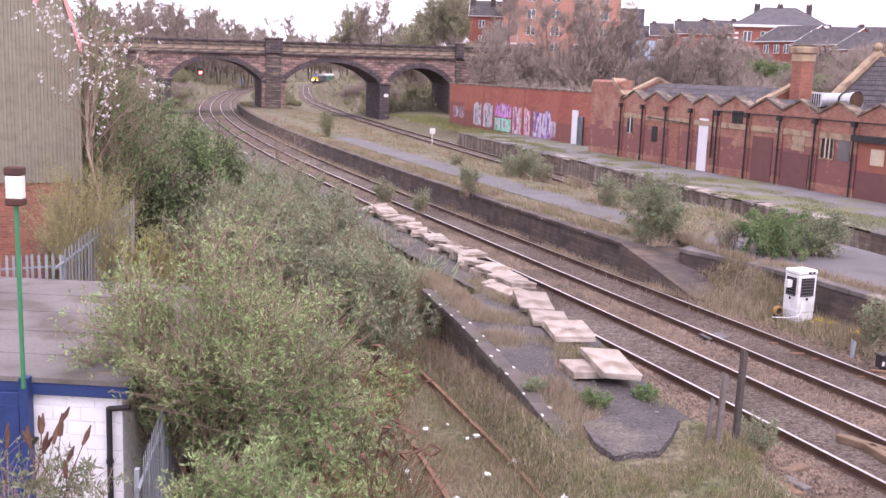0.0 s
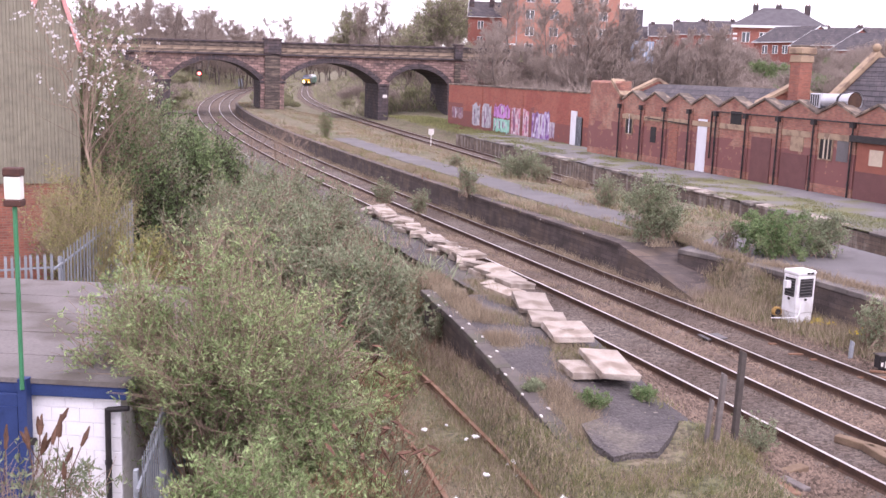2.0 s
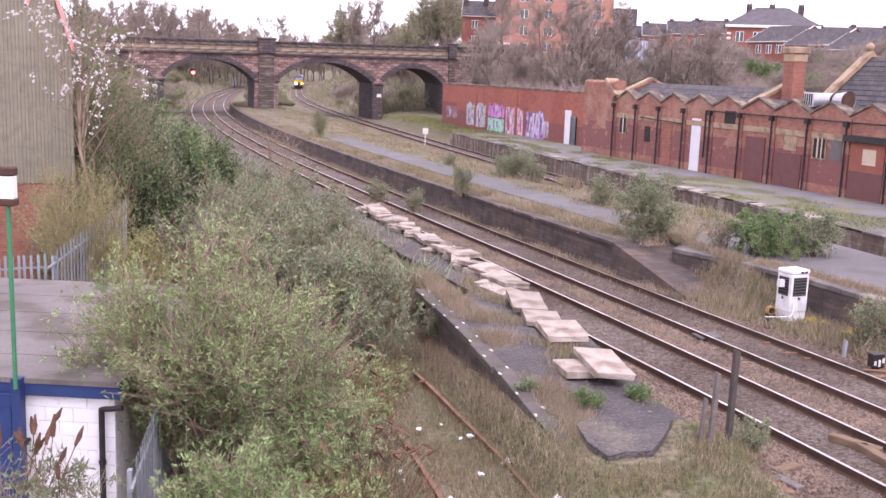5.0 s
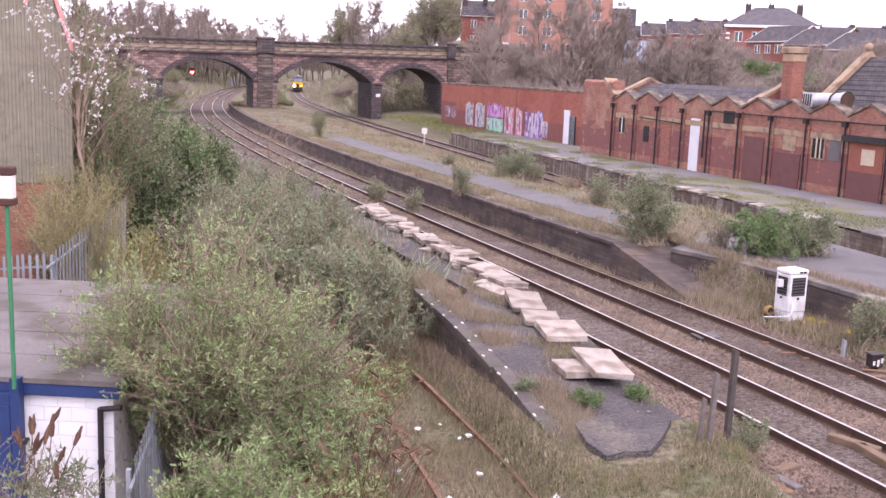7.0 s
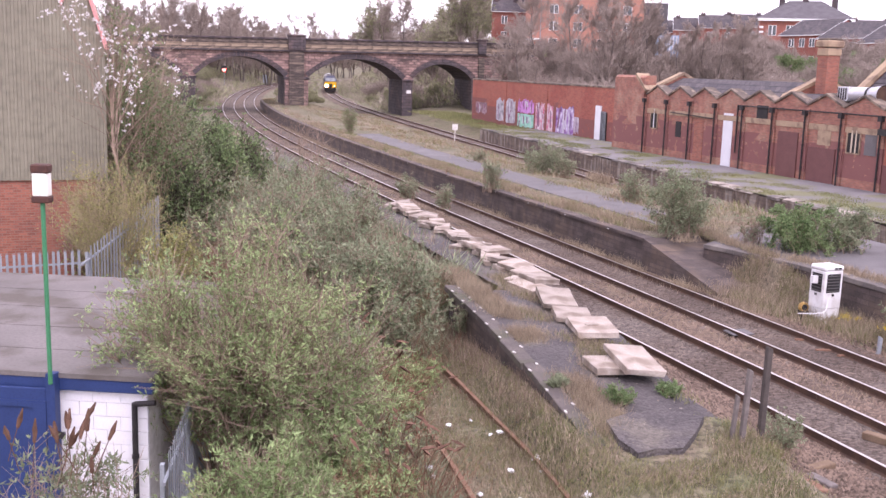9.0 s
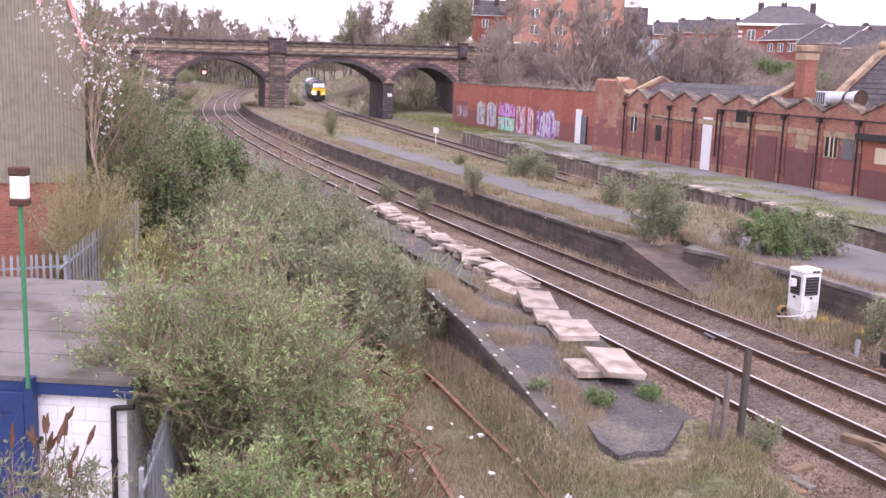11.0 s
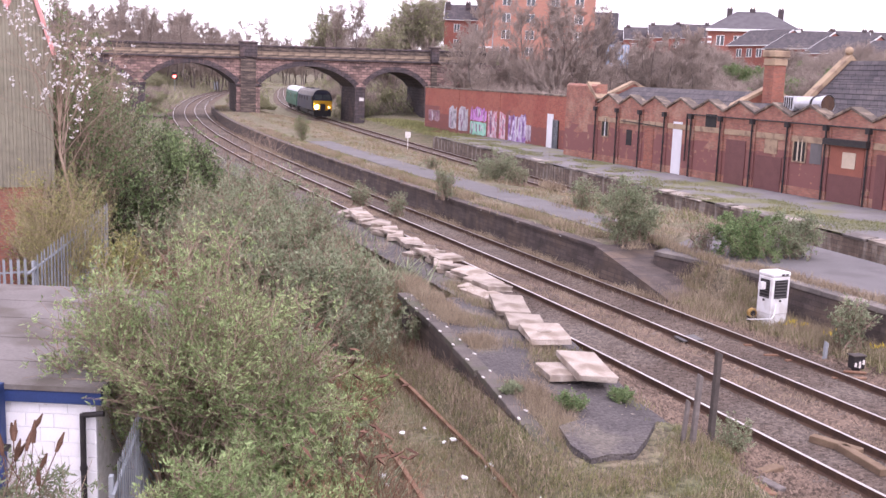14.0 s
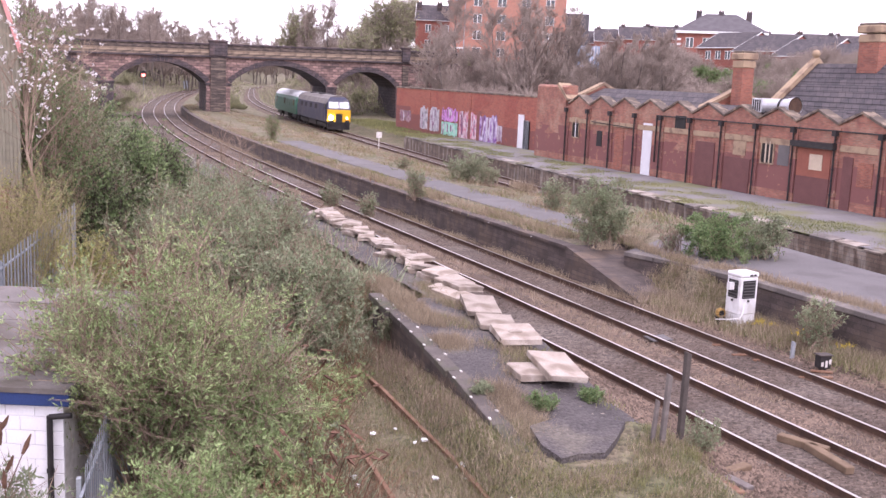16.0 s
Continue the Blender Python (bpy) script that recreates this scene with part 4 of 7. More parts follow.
def build_station():
    ob = empty("station_building", ST)
    tagged(ob, "derelict brick station range with zigzag gabled front and maroon paint", "building")
    nb = 15
    for i in range(nb):
        x0 = S0 + i * BAY
        zv, zp = 3.92 - 0.0 * i, 4.5
        bm = prism(bmesh.new(), [(x0, -1.2), (x0 + BAY, -1.2), (x0 + BAY, zv), (x0 + BAY / 2, zp), (x0, zv)], 0.0, 0.4, "y")
        part("bay_wall", bm, M["station_brick"], ob, "brick bay with maroon-painted lower half")
        # gable copings
        for a, b in (((x0, zv), (x0 + BAY / 2, zp)), ((x0 + BAY / 2, zp), (x0 + BAY, zv))):
            bm = prism(bmesh.new(), [(a[0], a[1]), (b[0], b[1]), (b[0], b[1] + 0.12), (a[0], a[1] + 0.12)], -0.1, 0.6, "y")
            part("gable_coping", bm, M["stone_cop"], ob)
        # small pitched roof that runs back from the gable
        for a, b in (((x0 + 0.02, zv), (x0 + BAY / 2, zp)), ((x0 + BAY / 2, zp), (x0 + BAY - 0.02, zv))):
            bm = prism(bmesh.new(), [(a[0], a[1] - 0.1), (b[0], b[1] - 0.1), (b[0], b[1] + 0.02), (a[0], a[1] + 0.02)], 0.75, 3.4, "y")
            part("gable_roof", bm, M["slate"], ob)
        # stone band and plinth
        boxed("stone_band", (x0 + 0.22, x0 + BAY - 0.22, -0.05, 0.0, 2.72, 3.02), M["stone_band"], ob, "buff stone band")
        # piers at the valleys and rainwater pipes
        boxed("brick_pier", (x0 - 0.2, x0 + 0.2, -0.09, 0.0, -1.2, 3.75), M["station_brick"], ob)
        bm = bmesh.new()
        tube(bm, (x0, -0.17, 0), (x0, -0.17, 3.5), 0.045)
        box(bm, x0 - 0.13, x0 + 0.13, -0.3, -0.06, 3.4, 3.68)
        for z in (0.6, 1.8, 3.0):
            tube(bm, (x0, -0.17, z), (x0, -0.17, z + 0.09), 0.065)
        part("downpipe", bm, M["iron"], ob, "black cast-iron rainwater pipe")
    # a long cable pipe across the gables
    part("service_pipe", tube(bmesh.new(), (S0 + 3.5 * BAY + 0.9, -0.12, 3.66), (S0 + 15 * BAY, -0.12, 3.62), 0.035), M["iron"], ob, "thin black pipe")
    part("service_pipe", tube(bmesh.new(), (S0 + 3.5 * BAY + 0.9, -0.12, 3.66), (S0 + 3.5 * BAY + 0.9, -0.12, 0.9), 0.05), M["iron"], ob)
    part("service_pipe", tube(bmesh.new(), (S0 + 1.2 * BAY, -0.12, 2.9), (S0 + 3.0 * BAY, -0.12, 2.75), 0.03), M["iron"], ob)

    def panel(i, u0, u1, z0, z1, name, mat, lab, proud=0.03, frame_m=None):
        x0 = S0 + i * BAY
        p = boxed(name, (x0 + u0, x0 + u1, -proud, 0.0, z0, z1), mat, ob, lab)
        if frame_m:
            t = 0.07
            for dims in ((x0 + u0 - t, x0 + u0, -proud - 0.03, 0, z0 - t, z1 + t), (x0 + u1, x0 + u1 + t, -proud - 0.03, 0, z0 - t, z1 + t),
                         (x0 + u0, x0 + u1, -proud - 0.03, 0, z1, z1 + t), (x0 + u0, x0 + u1, -proud - 0.03, 0, z0 - t, z0)):
                boxed("window_frame", dims, frame_m, ob)
        return p
    # windows, hole and vent are flat panels with the inner shade painted black
    panel(0, 0.75, 1.55, 1.75, 3.0, "window", M["dark"], "narrow window with black panel for its shaded inside", 0.03, M["stone_band"])
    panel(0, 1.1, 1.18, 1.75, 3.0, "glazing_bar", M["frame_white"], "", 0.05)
    panel(1, 1.1, 1.75, 1.35, 2.35, "vent_hole", M["dark"], "black panel standing for a shaded hole")
    panel(2, 0.5, 1.5, 0.0, 2.6, "brick_infill", M["brick"], "bricked-up doorway")
    panel(3, 0.8, 1.75, 0.02, 3.15, "steel_door", M["door_white"], "tall pale steel door")
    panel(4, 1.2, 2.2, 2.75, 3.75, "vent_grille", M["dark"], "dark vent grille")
    panel(5, 0.5, 2.2, 0.0, 2.45, "boarded_doorway", M["maroon"], "maroon boarded doorway", 0.05)
    panel(6, 0.95, 1.95, 1.95, 2.7, "sign_board", M["stone_band"], "pale blank panel")
    panel(6, 0.3, 2.4, 0.0, 1.8, "boarded_doorway", M["maroon"], "maroon boarded doorway", 0.05)
    panel(7, 0.45, 1.3, 1.75, 2.85, "window", M["dark"], "broken window with black panel for its shaded inside", 0.03, M["stone_band"])
    panel(7, 0.7, 0.8, 1.75, 2.85, "glazing_bar", M["pale_board"], "", 0.05)
    panel(7, 1.0, 1.08, 1.75, 2.85, "glazing_bar", M["pale_board"], "", 0.05)
    panel(7, 1.65, 2.45, 1.7, 2.9, "slate_panel", M["asphalt"], "grey board")
    panel(8, 0.0, 2.85, 2.75, 3.05, "door_lintel", M["iron"], "black steel lintel", 0.35)
    panel(8, 0.3, 2.5, 0.0, 2.72, "boarded_door", M["orange_board"], "large orange-brown boarded door", 0.06)
    panel(8, 0.28, 2.52, 0.0, 1.35, "door_kickboard", M["maroon"], "maroon lower boarding", 0.075)
    panel(8, 1.15, 2.0, 1.7, 2.45, "notice", M["pale_board"], "pale blank notice", 0.09)
    for i in (9, 10, 11, 13):
        panel(i, 0.5, 1.1, 0.0, 2.5, "boarded_doorway", M["maroon"], "maroon boarded doorway", 0.05)
        panel(i, 1.4, 2.3, 1.2, 2.3, "brick_infill", M["brick"], "bricked-up window", 0.03)
    # low ridged roof behind the zigzag
    xa, xb = -8.0, 6.7
    bm = prism(bmesh.new(), [(0.7, 3.8), (3.6, 5.1), (6.5, 3.8)], xa, xb, "x")
    part("main_roof", bm, M["slate"], ob, "dark slate roof")
    for x in (xa, xb):
        bm = prism(bmesh.new(), [(0.6, 3.0), (0.6, 3.9), (3.6, 5.3), (6.6, 3.9), (6.6, 3.0)], x - 0.2, x + 0.2, "x")
        part("roof_gable", bm, M["brick"], ob)
        bm = prism(bmesh.new(), [(0.5, 3.9), (3.6, 5.3), (6.7, 3.9), (6.7, 4.08), (3.6, 5.5), (0.5, 4.08)], x - 0.28, x + 0.28, "x")
        part("gable_coping", bm, M["stone_band"], ob)
    boxed("rear_wall", (S0, S0 + nb * BAY, 7.4, 7.8, -1.2, 3.6), M["brick"], ob)
    boxed("end_wall", (S0 - 0.4, S0 - 0.02, 0.41, 7.8, -1.2, 3.7), M["brick"], ob)
    # flat roof with pale sheeting between the two ridges
    bm = bmesh.new()
    box(bm, 6.9, 12.3, 0.7, 7.4, 3.4, 3.7)
    part("flat_roof", bm, M["felt"], ob)
    bm = prism(bmesh.new(), [(9.6, 3.7), (9.9, 4.3), (12.4, 4.2), (12.7, 3.7)], 0.8, 2.6, "y")
    part("roof_sheet", bm, M["white_paint"], ob, "white roof sheeting")
    # end block towards the graffiti wall
    bm = prism(bmesh.new(), [(0.0, -1.2), (0.0, 5.05), (0.2, 5.2), (0.9, 5.2), (0.9, -1.2)], S0 - 4.6, S0 - 0.42, "x")
    part("end_block", bm, M["station_brick"], ob)
    bm = prism(bmesh.new(), [(S0 - 1.6, 5.15), (S0 - 0.1, 4.1), (S0 + 0.0, 4.25), (S0 - 1.5, 5.35)], -0.1, 0.9, "y")
    part("raking_coping", bm, M["stone_band"], ob, "buff raking coping")
    return ob


build_station()


def chimney(x, y, z0, z1, w, pots=0):
    ob = empty("chimney_stack", ST @ Matrix.Translation((x, y, 0)))
    tagged(ob, "tall red brick chimney stack with buff stone cap", "chimney", "station chimneys")
    boxed("shaft", (-w / 2, w / 2, -w / 2, w / 2, z0, z1 - 0.75), M["brick"], ob)
    boxed("neck_band", (-w / 2 - 0.05, w / 2 + 0.05, -w / 2 - 0.05, w / 2 + 0.05, z1 - 0.95, z1 - 0.55), M["stone_band"], ob, "buff stone neck", 0.03)
    boxed("cap", (-w / 2 - 0.14, w / 2 + 0.14, -w / 2 - 0.14, w / 2 + 0.14, z1 - 0.5, z1 - 0.12), M["stone_band"], ob, "buff stone cap", 0.05)
    boxed("cap_top", (-w / 2 - 0.06, w / 2 + 0.06, -w / 2 - 0.06, w / 2 + 0.06, z1 - 0.12, z1), M["stone_cop"], ob, "", 0.03)
    return ob


chimney(7.85, 3.0, 2.5, 7.55, 0.82)
chimney(16.2, 4.4, 3.5, 8.9, 1.3)


def build_hall():
    """The taller slated hall with a coped gable, behind the front range."""
    ob = empty("station_hall", ST @ Matrix.Translation((11.75, 0, -0.5)))
    tagged(ob, "taller slate-roofed brick hall with stone-coped gable", "building")
    x0, x1 = 0.2, 26.0
    prof = [(0.9, 4.3), (4.3, 7.3), (7.7, 4.3), (7.7, -1.2), (0.9, -1.2)]
    part("hall_body", prism(bmesh.new(), prof, x0, x1, "x"), M["brick"], ob)
    for a, b in (((0.7, 4.15), (4.3, 7.36)), ((4.3, 7.36), (7.9, 4.15))):
        ln = math.hypot(b[0] - a[0], b[1] - a[1])
        for k in range(13):
            f0, f1 = k / 13, (k + 1.12) / 13
            lift0, lift1 = (0.07, 0.03) if b[1] > a[1] else (0.03, 0.07)
            bm = prism(bmesh.new(), [(a[0] + (b[0] - a[0]) * f0, a[1] + (b[1] - a[1]) * f0 + lift0), (a[0] + (b[0] - a[0]) * f1, a[1] + (b[1] - a[1]) * f1 + lift1),
                                     (a[0] + (b[0] - a[0]) * f1, a[1] + (b[1] - a[1]) * f1), (a[0] + (b[0] - a[0]) * f0, a[1] + (b[1] - a[1]) * f0)], x0 + 0.3, x1, "x")
            part("slate_course", bm, M["slate"], ob)
    bm = prism(bmesh.new(), [(0.6, 4.2), (4.3, 7.45), (8.0, 4.2), (8.0, 4.5), (4.3, 7.75), (0.6, 4.5)], x0 - 0.15, x0 + 0.32, "x")
    part("gable_coping", bm, M["stone_band"], ob, "buff stone gable coping")
    bm = bmesh.new()
    bmesh.ops.create_uvsphere(bm, u_segments=12, v_segments=8, radius=0.22, matrix=Matrix.Translation((x0 + 0.1, 4.3, 7.93)))
    part("finial", bm, M["stone_band"], ob, "stone ball finial", smooth=True)


build_hall()


def build_duct():
    ob = empty("extract_duct", ST @ Matrix.Translation((13.1, 0.7, 4.4)))
    tagged(ob, "galvanised extract duct lying along the station roof", "duct")
    ob.scale = (0.84, 0.84, 0.84)
    bm = tube(bmesh.new(), (-0.4, 0, 0.25), (1.3, 0, 0.3), 0.42, 0.42, 20)
    part("duct_body", bm, M["duct"], ob, smooth=False)
    part("duct_box", box(bmesh.new(), -1.3, -0.4, -0.45, 0.45, -0.2, 0.68, bevel=0.03), M["duct"], ob)
    for i in range(4):
        boxed("louvre", (-1.2 + i * 0.2, -1.1 + i * 0.2, -0.47, -0.45, -0.1, 0.6), M["iron"], ob)
    part("clamp_band", tube(bmesh.new(), (1.0, 0, 0.29), (1.15, 0, 0.29), 0.46, 0.46, 20), M["iron"], ob, "dark clamp band")
    bm = bmesh.new()
    bmesh.ops.create_cone(bm, cap_ends=False, segments=20, radius1=0.42, radius2=0.55, depth=0.8, matrix=Matrix.Translation((1.7, 0, 0.3)) @ Matrix.Rotation(radians(90), 4, "Y"))
    part("cowl", bm, M["duct"], ob, "open flared cowl")
    part("cowl_inside", tube(bmesh.new(), (1.9, 0, 0.3), (2.06, 0, 0.3), 0.47, 0.5, 20), M["rail_side"], ob, "rusty duct mouth")
    boxed("support_foot", (-0.2, 1.2, -0.3, 0.3, -0.6, -0.1), M["iron"], ob)


build_duct()


# ---- white cabinet, posts and small lineside things ----
def build_cabinet():
    ob = empty("lineside_cabinet", pose(9.66, 26.9, 0.16, 0, 0, 24))
    tagged(ob, "white steel equipment cabinet with dark mesh windows beside track", "cabinet")
    ob.scale = (0.86, 0.86, 0.96)
    boxed("body", (-0.36, 0.36, -0.31, 0.31, 0.04, 1.1), M["cabinet"], ob, bevel=0.02)
    boxed("hood", (-0.38, 0.38, -0.33, 0.33, 1.1, 1.24), M["cabinet"], ob, "slightly wider hood", 0.04)
    boxed("plinth", (-0.34, 0.34, -0.29, 0.29, -0.5, 0.04), M["cabinet"], ob)
    for side in ("front", "left"):
        m = Matrix.Identity(4) if side == "front" else Matrix.Rotation(radians(-90), 4, "Z")
        w, d = (0.36, 0.31) if side == "front" else (0.31, 0.36)
        # black plate gives the shade behind the mesh as plain colour
        g = boxed("mesh_window", (-w + 0.1, w - 0.1, -d - 0.012, -d, 0.5, 1.02), M["dark"], ob, "dark mesh window")
        g.matrix_basis = m
        for k in range(6):
            b = boxed("mesh_bar", (-w + 0.1, w - 0.1, -d - 0.02, -d - 0.012, 0.53 + k * 0.085, 0.55 + k * 0.085), M["asphalt"], ob)
            b.matrix_basis = m
        h = boxed("catch", (-0.03, 0.03, -d - 0.04, -d, 0.4, 0.46), M["iron"], ob)
        h.matrix_basis = m
    for k in range(2):
        boxed("marking", (-0.02 + k * 0.15, 0.1 + k * 0.15, -0.336, -0.33, 1.14, 1.2), M["iron"], ob, "dark lettering bar")
    boxed("side_box", (-0.6, -0.42, -0.1, 0.05, 0.75, 0.95), M["cabinet"], ob, "small white box")
    # loose cable on the ground
    crv = bpy.data.curves.new("cable", "CURVE")
    crv.dimensions, crv.bevel_depth = "3D", 0.012
    sp = crv.splines.new("BEZIER")
    pts = [(-0.2, -0.36, 0.35), (-0.45, -0.55, 0.06), (-0.9, -0.7, 0.05), (-1.5, -0.55, 0.05)]
    sp.bezier_points.add(len(pts) - 1)
    for bp, p in zip(sp.bezier_points, pts):
        bp.co, bp.handle_left_type, bp.handle_right_type = p, "AUTO", "AUTO"
    crv.materials.append(M["litter"])
    c = new("cable", crv)
    c.parent = ob


build_cabinet()


def post(x, y, z, h, w, mat, label, lean=(0, 0), top_cut=0.05, name="timber_post"):
    bm = box(bmesh.new(), -w / 2, w / 2, -w / 2, w / 2, -0.3, h, bevel=0.012)
    for v in bm.verts:
        if v.co.z > h - 0.1:
            v.co.z -= (v.co.x + w / 2) * top_cut / w
    ob = part(name, bm, mat)
    ob.matrix_basis = pose(x, y, z, lean[0], lean[1], 15)
    return tagged(ob, label, "post", "lineside posts")


post(4.98, 16.2, -0.1, 2.0, 0.1, M["timber_dark"], "tall dark square timber post beside the track", (0, 1.0))
post(4.52, 15.7, -0.1, 1.75, 0.085, M["timber"], "grey splintered timber post, leaning slightly", (0, 2.5))
post(4.36, 15.75, -0.1, 1.3, 0.07, M["timber"], "thin broken grey timber post leaning on another", (0, 4.0))
post(9.95, 23.8, -0.2, 0.42, 0.09, M["galv"], "short grey concrete marker post", (0, 2))
gs = empty("ground_signal", pose(10.2, 22.6, -0.2, 0, 0, 12))
gs.scale = (0.8, 0.8, 0.8)
tagged(gs, "small black ground signal box with flaking white panels", "signal")
boxed("case", (-0.19, 0.19, -0.14, 0.14, 0.12, 0.5), M["iron"], gs, bevel=0.02)
boxed("foot", (-0.08, 0.08, -0.08, 0.08, -0.15, 0.12), M["iron"], gs)
for a, b, c in ((-0.15, 0.2, 0.12), (-0.02, 0.16, 0.2), (0.1, 0.26, 0.14)):
    boxed("white_panel", (a, a + 0.07, -0.155, -0.14, b, b + c), M["white_paint"], gs)
boxed("lid", (-0.22, 0.22, -0.17, 0.17, 0.5, 0.53), M["timber_dark"], gs, "dark weathered lid")



def small_signal(x, y, z, name, label, mat, h):
    ob = empty(name, pose(x, y, z))
    tagged(ob, label, "signal")
    part("post", tube(bmesh.new(), (0, 0, -0.3), (0, 0, h), 0.05), M["galv"], ob)
    return ob


sg = small_signal(-60.3, 250.0, 0.3, "colour_light_signal", "lineside colour light signal showing red aspect", None, 3.6)
boxed("signal_head", (-0.5, 0.5, -0.12, 0.25, 3.2, 4.7), M["iron"], sg, bevel=0.04)
# real red lamp, its disc oversized so that it includes the bloom around it
part("red_lamp", tube(bmesh.new(), (0, -0.16, 3.75), (0, -0.11, 3.75), 0.42, 0.42, 16), M["signal_red"], sg, "lit red lamp widened to the size of its glow")
part("lamp_hood", tube(bmesh.new(), (0, -0.45, 4.16), (0, -0.1, 4.16), 0.2, 0.2, 10), M["iron"], sg)
sb = empty("speed_board", pose(-1.3, 89.5, 0.0))
tagged(sb, "small white square board on thin lineside post", "sign")
part("post", tube(bmesh.new(), (0, 0, -0.3), (0, 0, 1.0), 0.04), M["white_paint"], sb)
boxed("board", (-0.24, 0.24, -0.03, 0.0, 0.85, 1.35), M["white_paint"], sb, bevel=0.01)
yb = empty("grit_bin_marker", pose(12.6, 77.0, 0.85))
tagged(yb, "yellow marker board on a short post", "sign")
boxed("post", (-0.08, 0.08, -0.08, 0.08, 0, 0.9), M["yellow"], yb)
boxed("board", (-0.32, 0.32, -0.1, -0.02, 0.75, 1.05), M["yellow"], yb, bevel=0.02)
rb = empty("relay_cabinet", pose(-60.0, 298.0, 0.2, 0, 0, 15))
tagged(rb, "grey lineside relay cabinet far down the line", "cabinet")
boxed("body", (-0.6, 0.6, -0.4, 0.4, 0, 2.2), M["galv"], rb, bevel=0.03)
boxed("lid", (-0.66, 0.66, -0.46, 0.46, 2.2, 2.32), M["galv"], rb, bevel=0.02)
# timber baulks and a flat plate left by the rails
for x, y, l, rz, mat, lab in ((7.62, 17.35, 0.95, -48, M["wood"], "old timber baulk lying between the rails"), (7.8, 16.65, 1.2, -78, M["wood"], "old timber baulk lying between the rails"),
                              (5.93, 15.98, 0.6, 32, M["wood"], "pale sawn log end on the ballast"), (5.75, 15.36, 0.55, -65, M["timber"], "grey timber offcut on the ballast"),
                              (5.5, 15.28, 0.8, -70, M["rust"], "rusty length of rail beside ballast"), (5.28, 15.2, 0.75, -66, M["rust"], "rusty length of rail beside ballast")):
    o = part("timber_baulk" if mat is not M["rust"] else "scrap_rail", box(bmesh.new(), -l / 2, l / 2, -0.09, 0.09, 0, 0.14, bevel=0.015), mat)
    o.matrix_basis = pose(x, y, -0.15, 0, 0, rz)
    tagged(o, lab, "timber" if mat is not M["rust"] else "rail")
o = part("cover_plate", box(bmesh.new(), -0.3, 0.3, -0.22, 0.22, 0, 0.03), M["asphalt"])
o.matrix_basis = pose(6.89, 24.87, -0.1, 3, 0, 20)
tagged(o, "blue-grey flat cover plate between the lines", "plate")


hr = empty("hose_reel", pose(9.14, 26.95, 0.02, 0, 0, 20))
hr.scale = (0.75, 0.75, 0.75)
tagged(hr, "coiled yellow hose on a reel beside the cabinet", "hose")
for k in range(3):
    bm = bmesh.new()
    for q in range(14):
        a0, a1 = 2 * math.pi * q / 14, 2 * math.pi * (q + 1) / 14
        tube(bm, (0.15 * math.cos(a0), 0.06 * (k - 1), 0.18 + 0.15 * math.sin(a0)), (0.15 * math.cos(a1), 0.06 * (k - 1), 0.18 + 0.15 * math.sin(a1)), 0.03, n=6)
    part("hose_coil", bm, M["hose"], hr)
part("reel_drum", tube(bmesh.new(), (0, -0.1, 0.18), (0, 0.1, 0.18), 0.1), M["iron"], hr)
boxed("reel_foot", (-0.14, 0.14, -0.12, 0.12, -0.3, 0.06), M["iron"], hr)
for x, y, l, rz in ((8.75, 23.7, 0.7, 8), (9.0, 23.3, 0.5, 25), (9.75, 21.9, 0.8, 5), (10.1, 22.4, 0.5, -10), (8.4, 24.6, 0.4, 12), (5.95, 14.6, 0.5, 40)):
    o = part("broken_sleeper_piece", box(bmesh.new(), -l / 2, l / 2, -0.05, 0.05, 0, 0.05, bevel=0.01), M["rust"])
    o.matrix_basis = pose(x, y, -0.17, 0, 0, rz)
    tagged(o, "reddish broken timber fragment on the ballast", "timber", "timber fragments")


# ---- litter in the siding ----
def crumple(x, y, z, s, label, name="litter"):
    bm = bmesh.new()
    bmesh.ops.create_icosphere(bm, subdivisions=2, radius=s)
    for v in bm.verts:
        v.co *= 0.45 + 1.1 * abs(noise.noise(v.co * (3.1 / s) + Vector((x, y, 0))))
        v.co.z *= 0.6
    o = part(name, bm, M["litter"])
    o.matrix_basis = pose(x, y, z, 0, 0, random.uniform(0, 360))
    return tagged(o, label, "litter", "litter in the siding")


for x, y, s in ((1.33, 16.05, 0.14), (0.6, 19.6, 0.09), (0.86, 15.55, 0.08), (-0.45, 15.5, 0.1), (-0.38, 15.2, 0.07), (-0.75, 14.75, 0.09), (-0.95, 14.7, 0.06), (1.95, 14.35, 0.1), (0.72, 17.3, 0.08), (0.55, 17.2, 0.05),
                (1.35, 15.6, 0.05), (0.35, 14.6, 0.06), (0.2, 17.9, 0.05), (-0.2, 17.6, 0.07), (0.95, 14.5, 0.05), (5.5, 16.45, 0.1), (5.65, 16.4, 0.1), (5.55, 16.25, 0.07), (4.45, 15.0, 0.06), (4.7, 15.05, 0.05)):
    crumple(x, y, -0.2 + s * 0.45 if x < 1.9 else (mound_z(x, y) if x < 2.5 else -0.2) + s * 0.4, s, "crumpled white plastic litter in the grass")



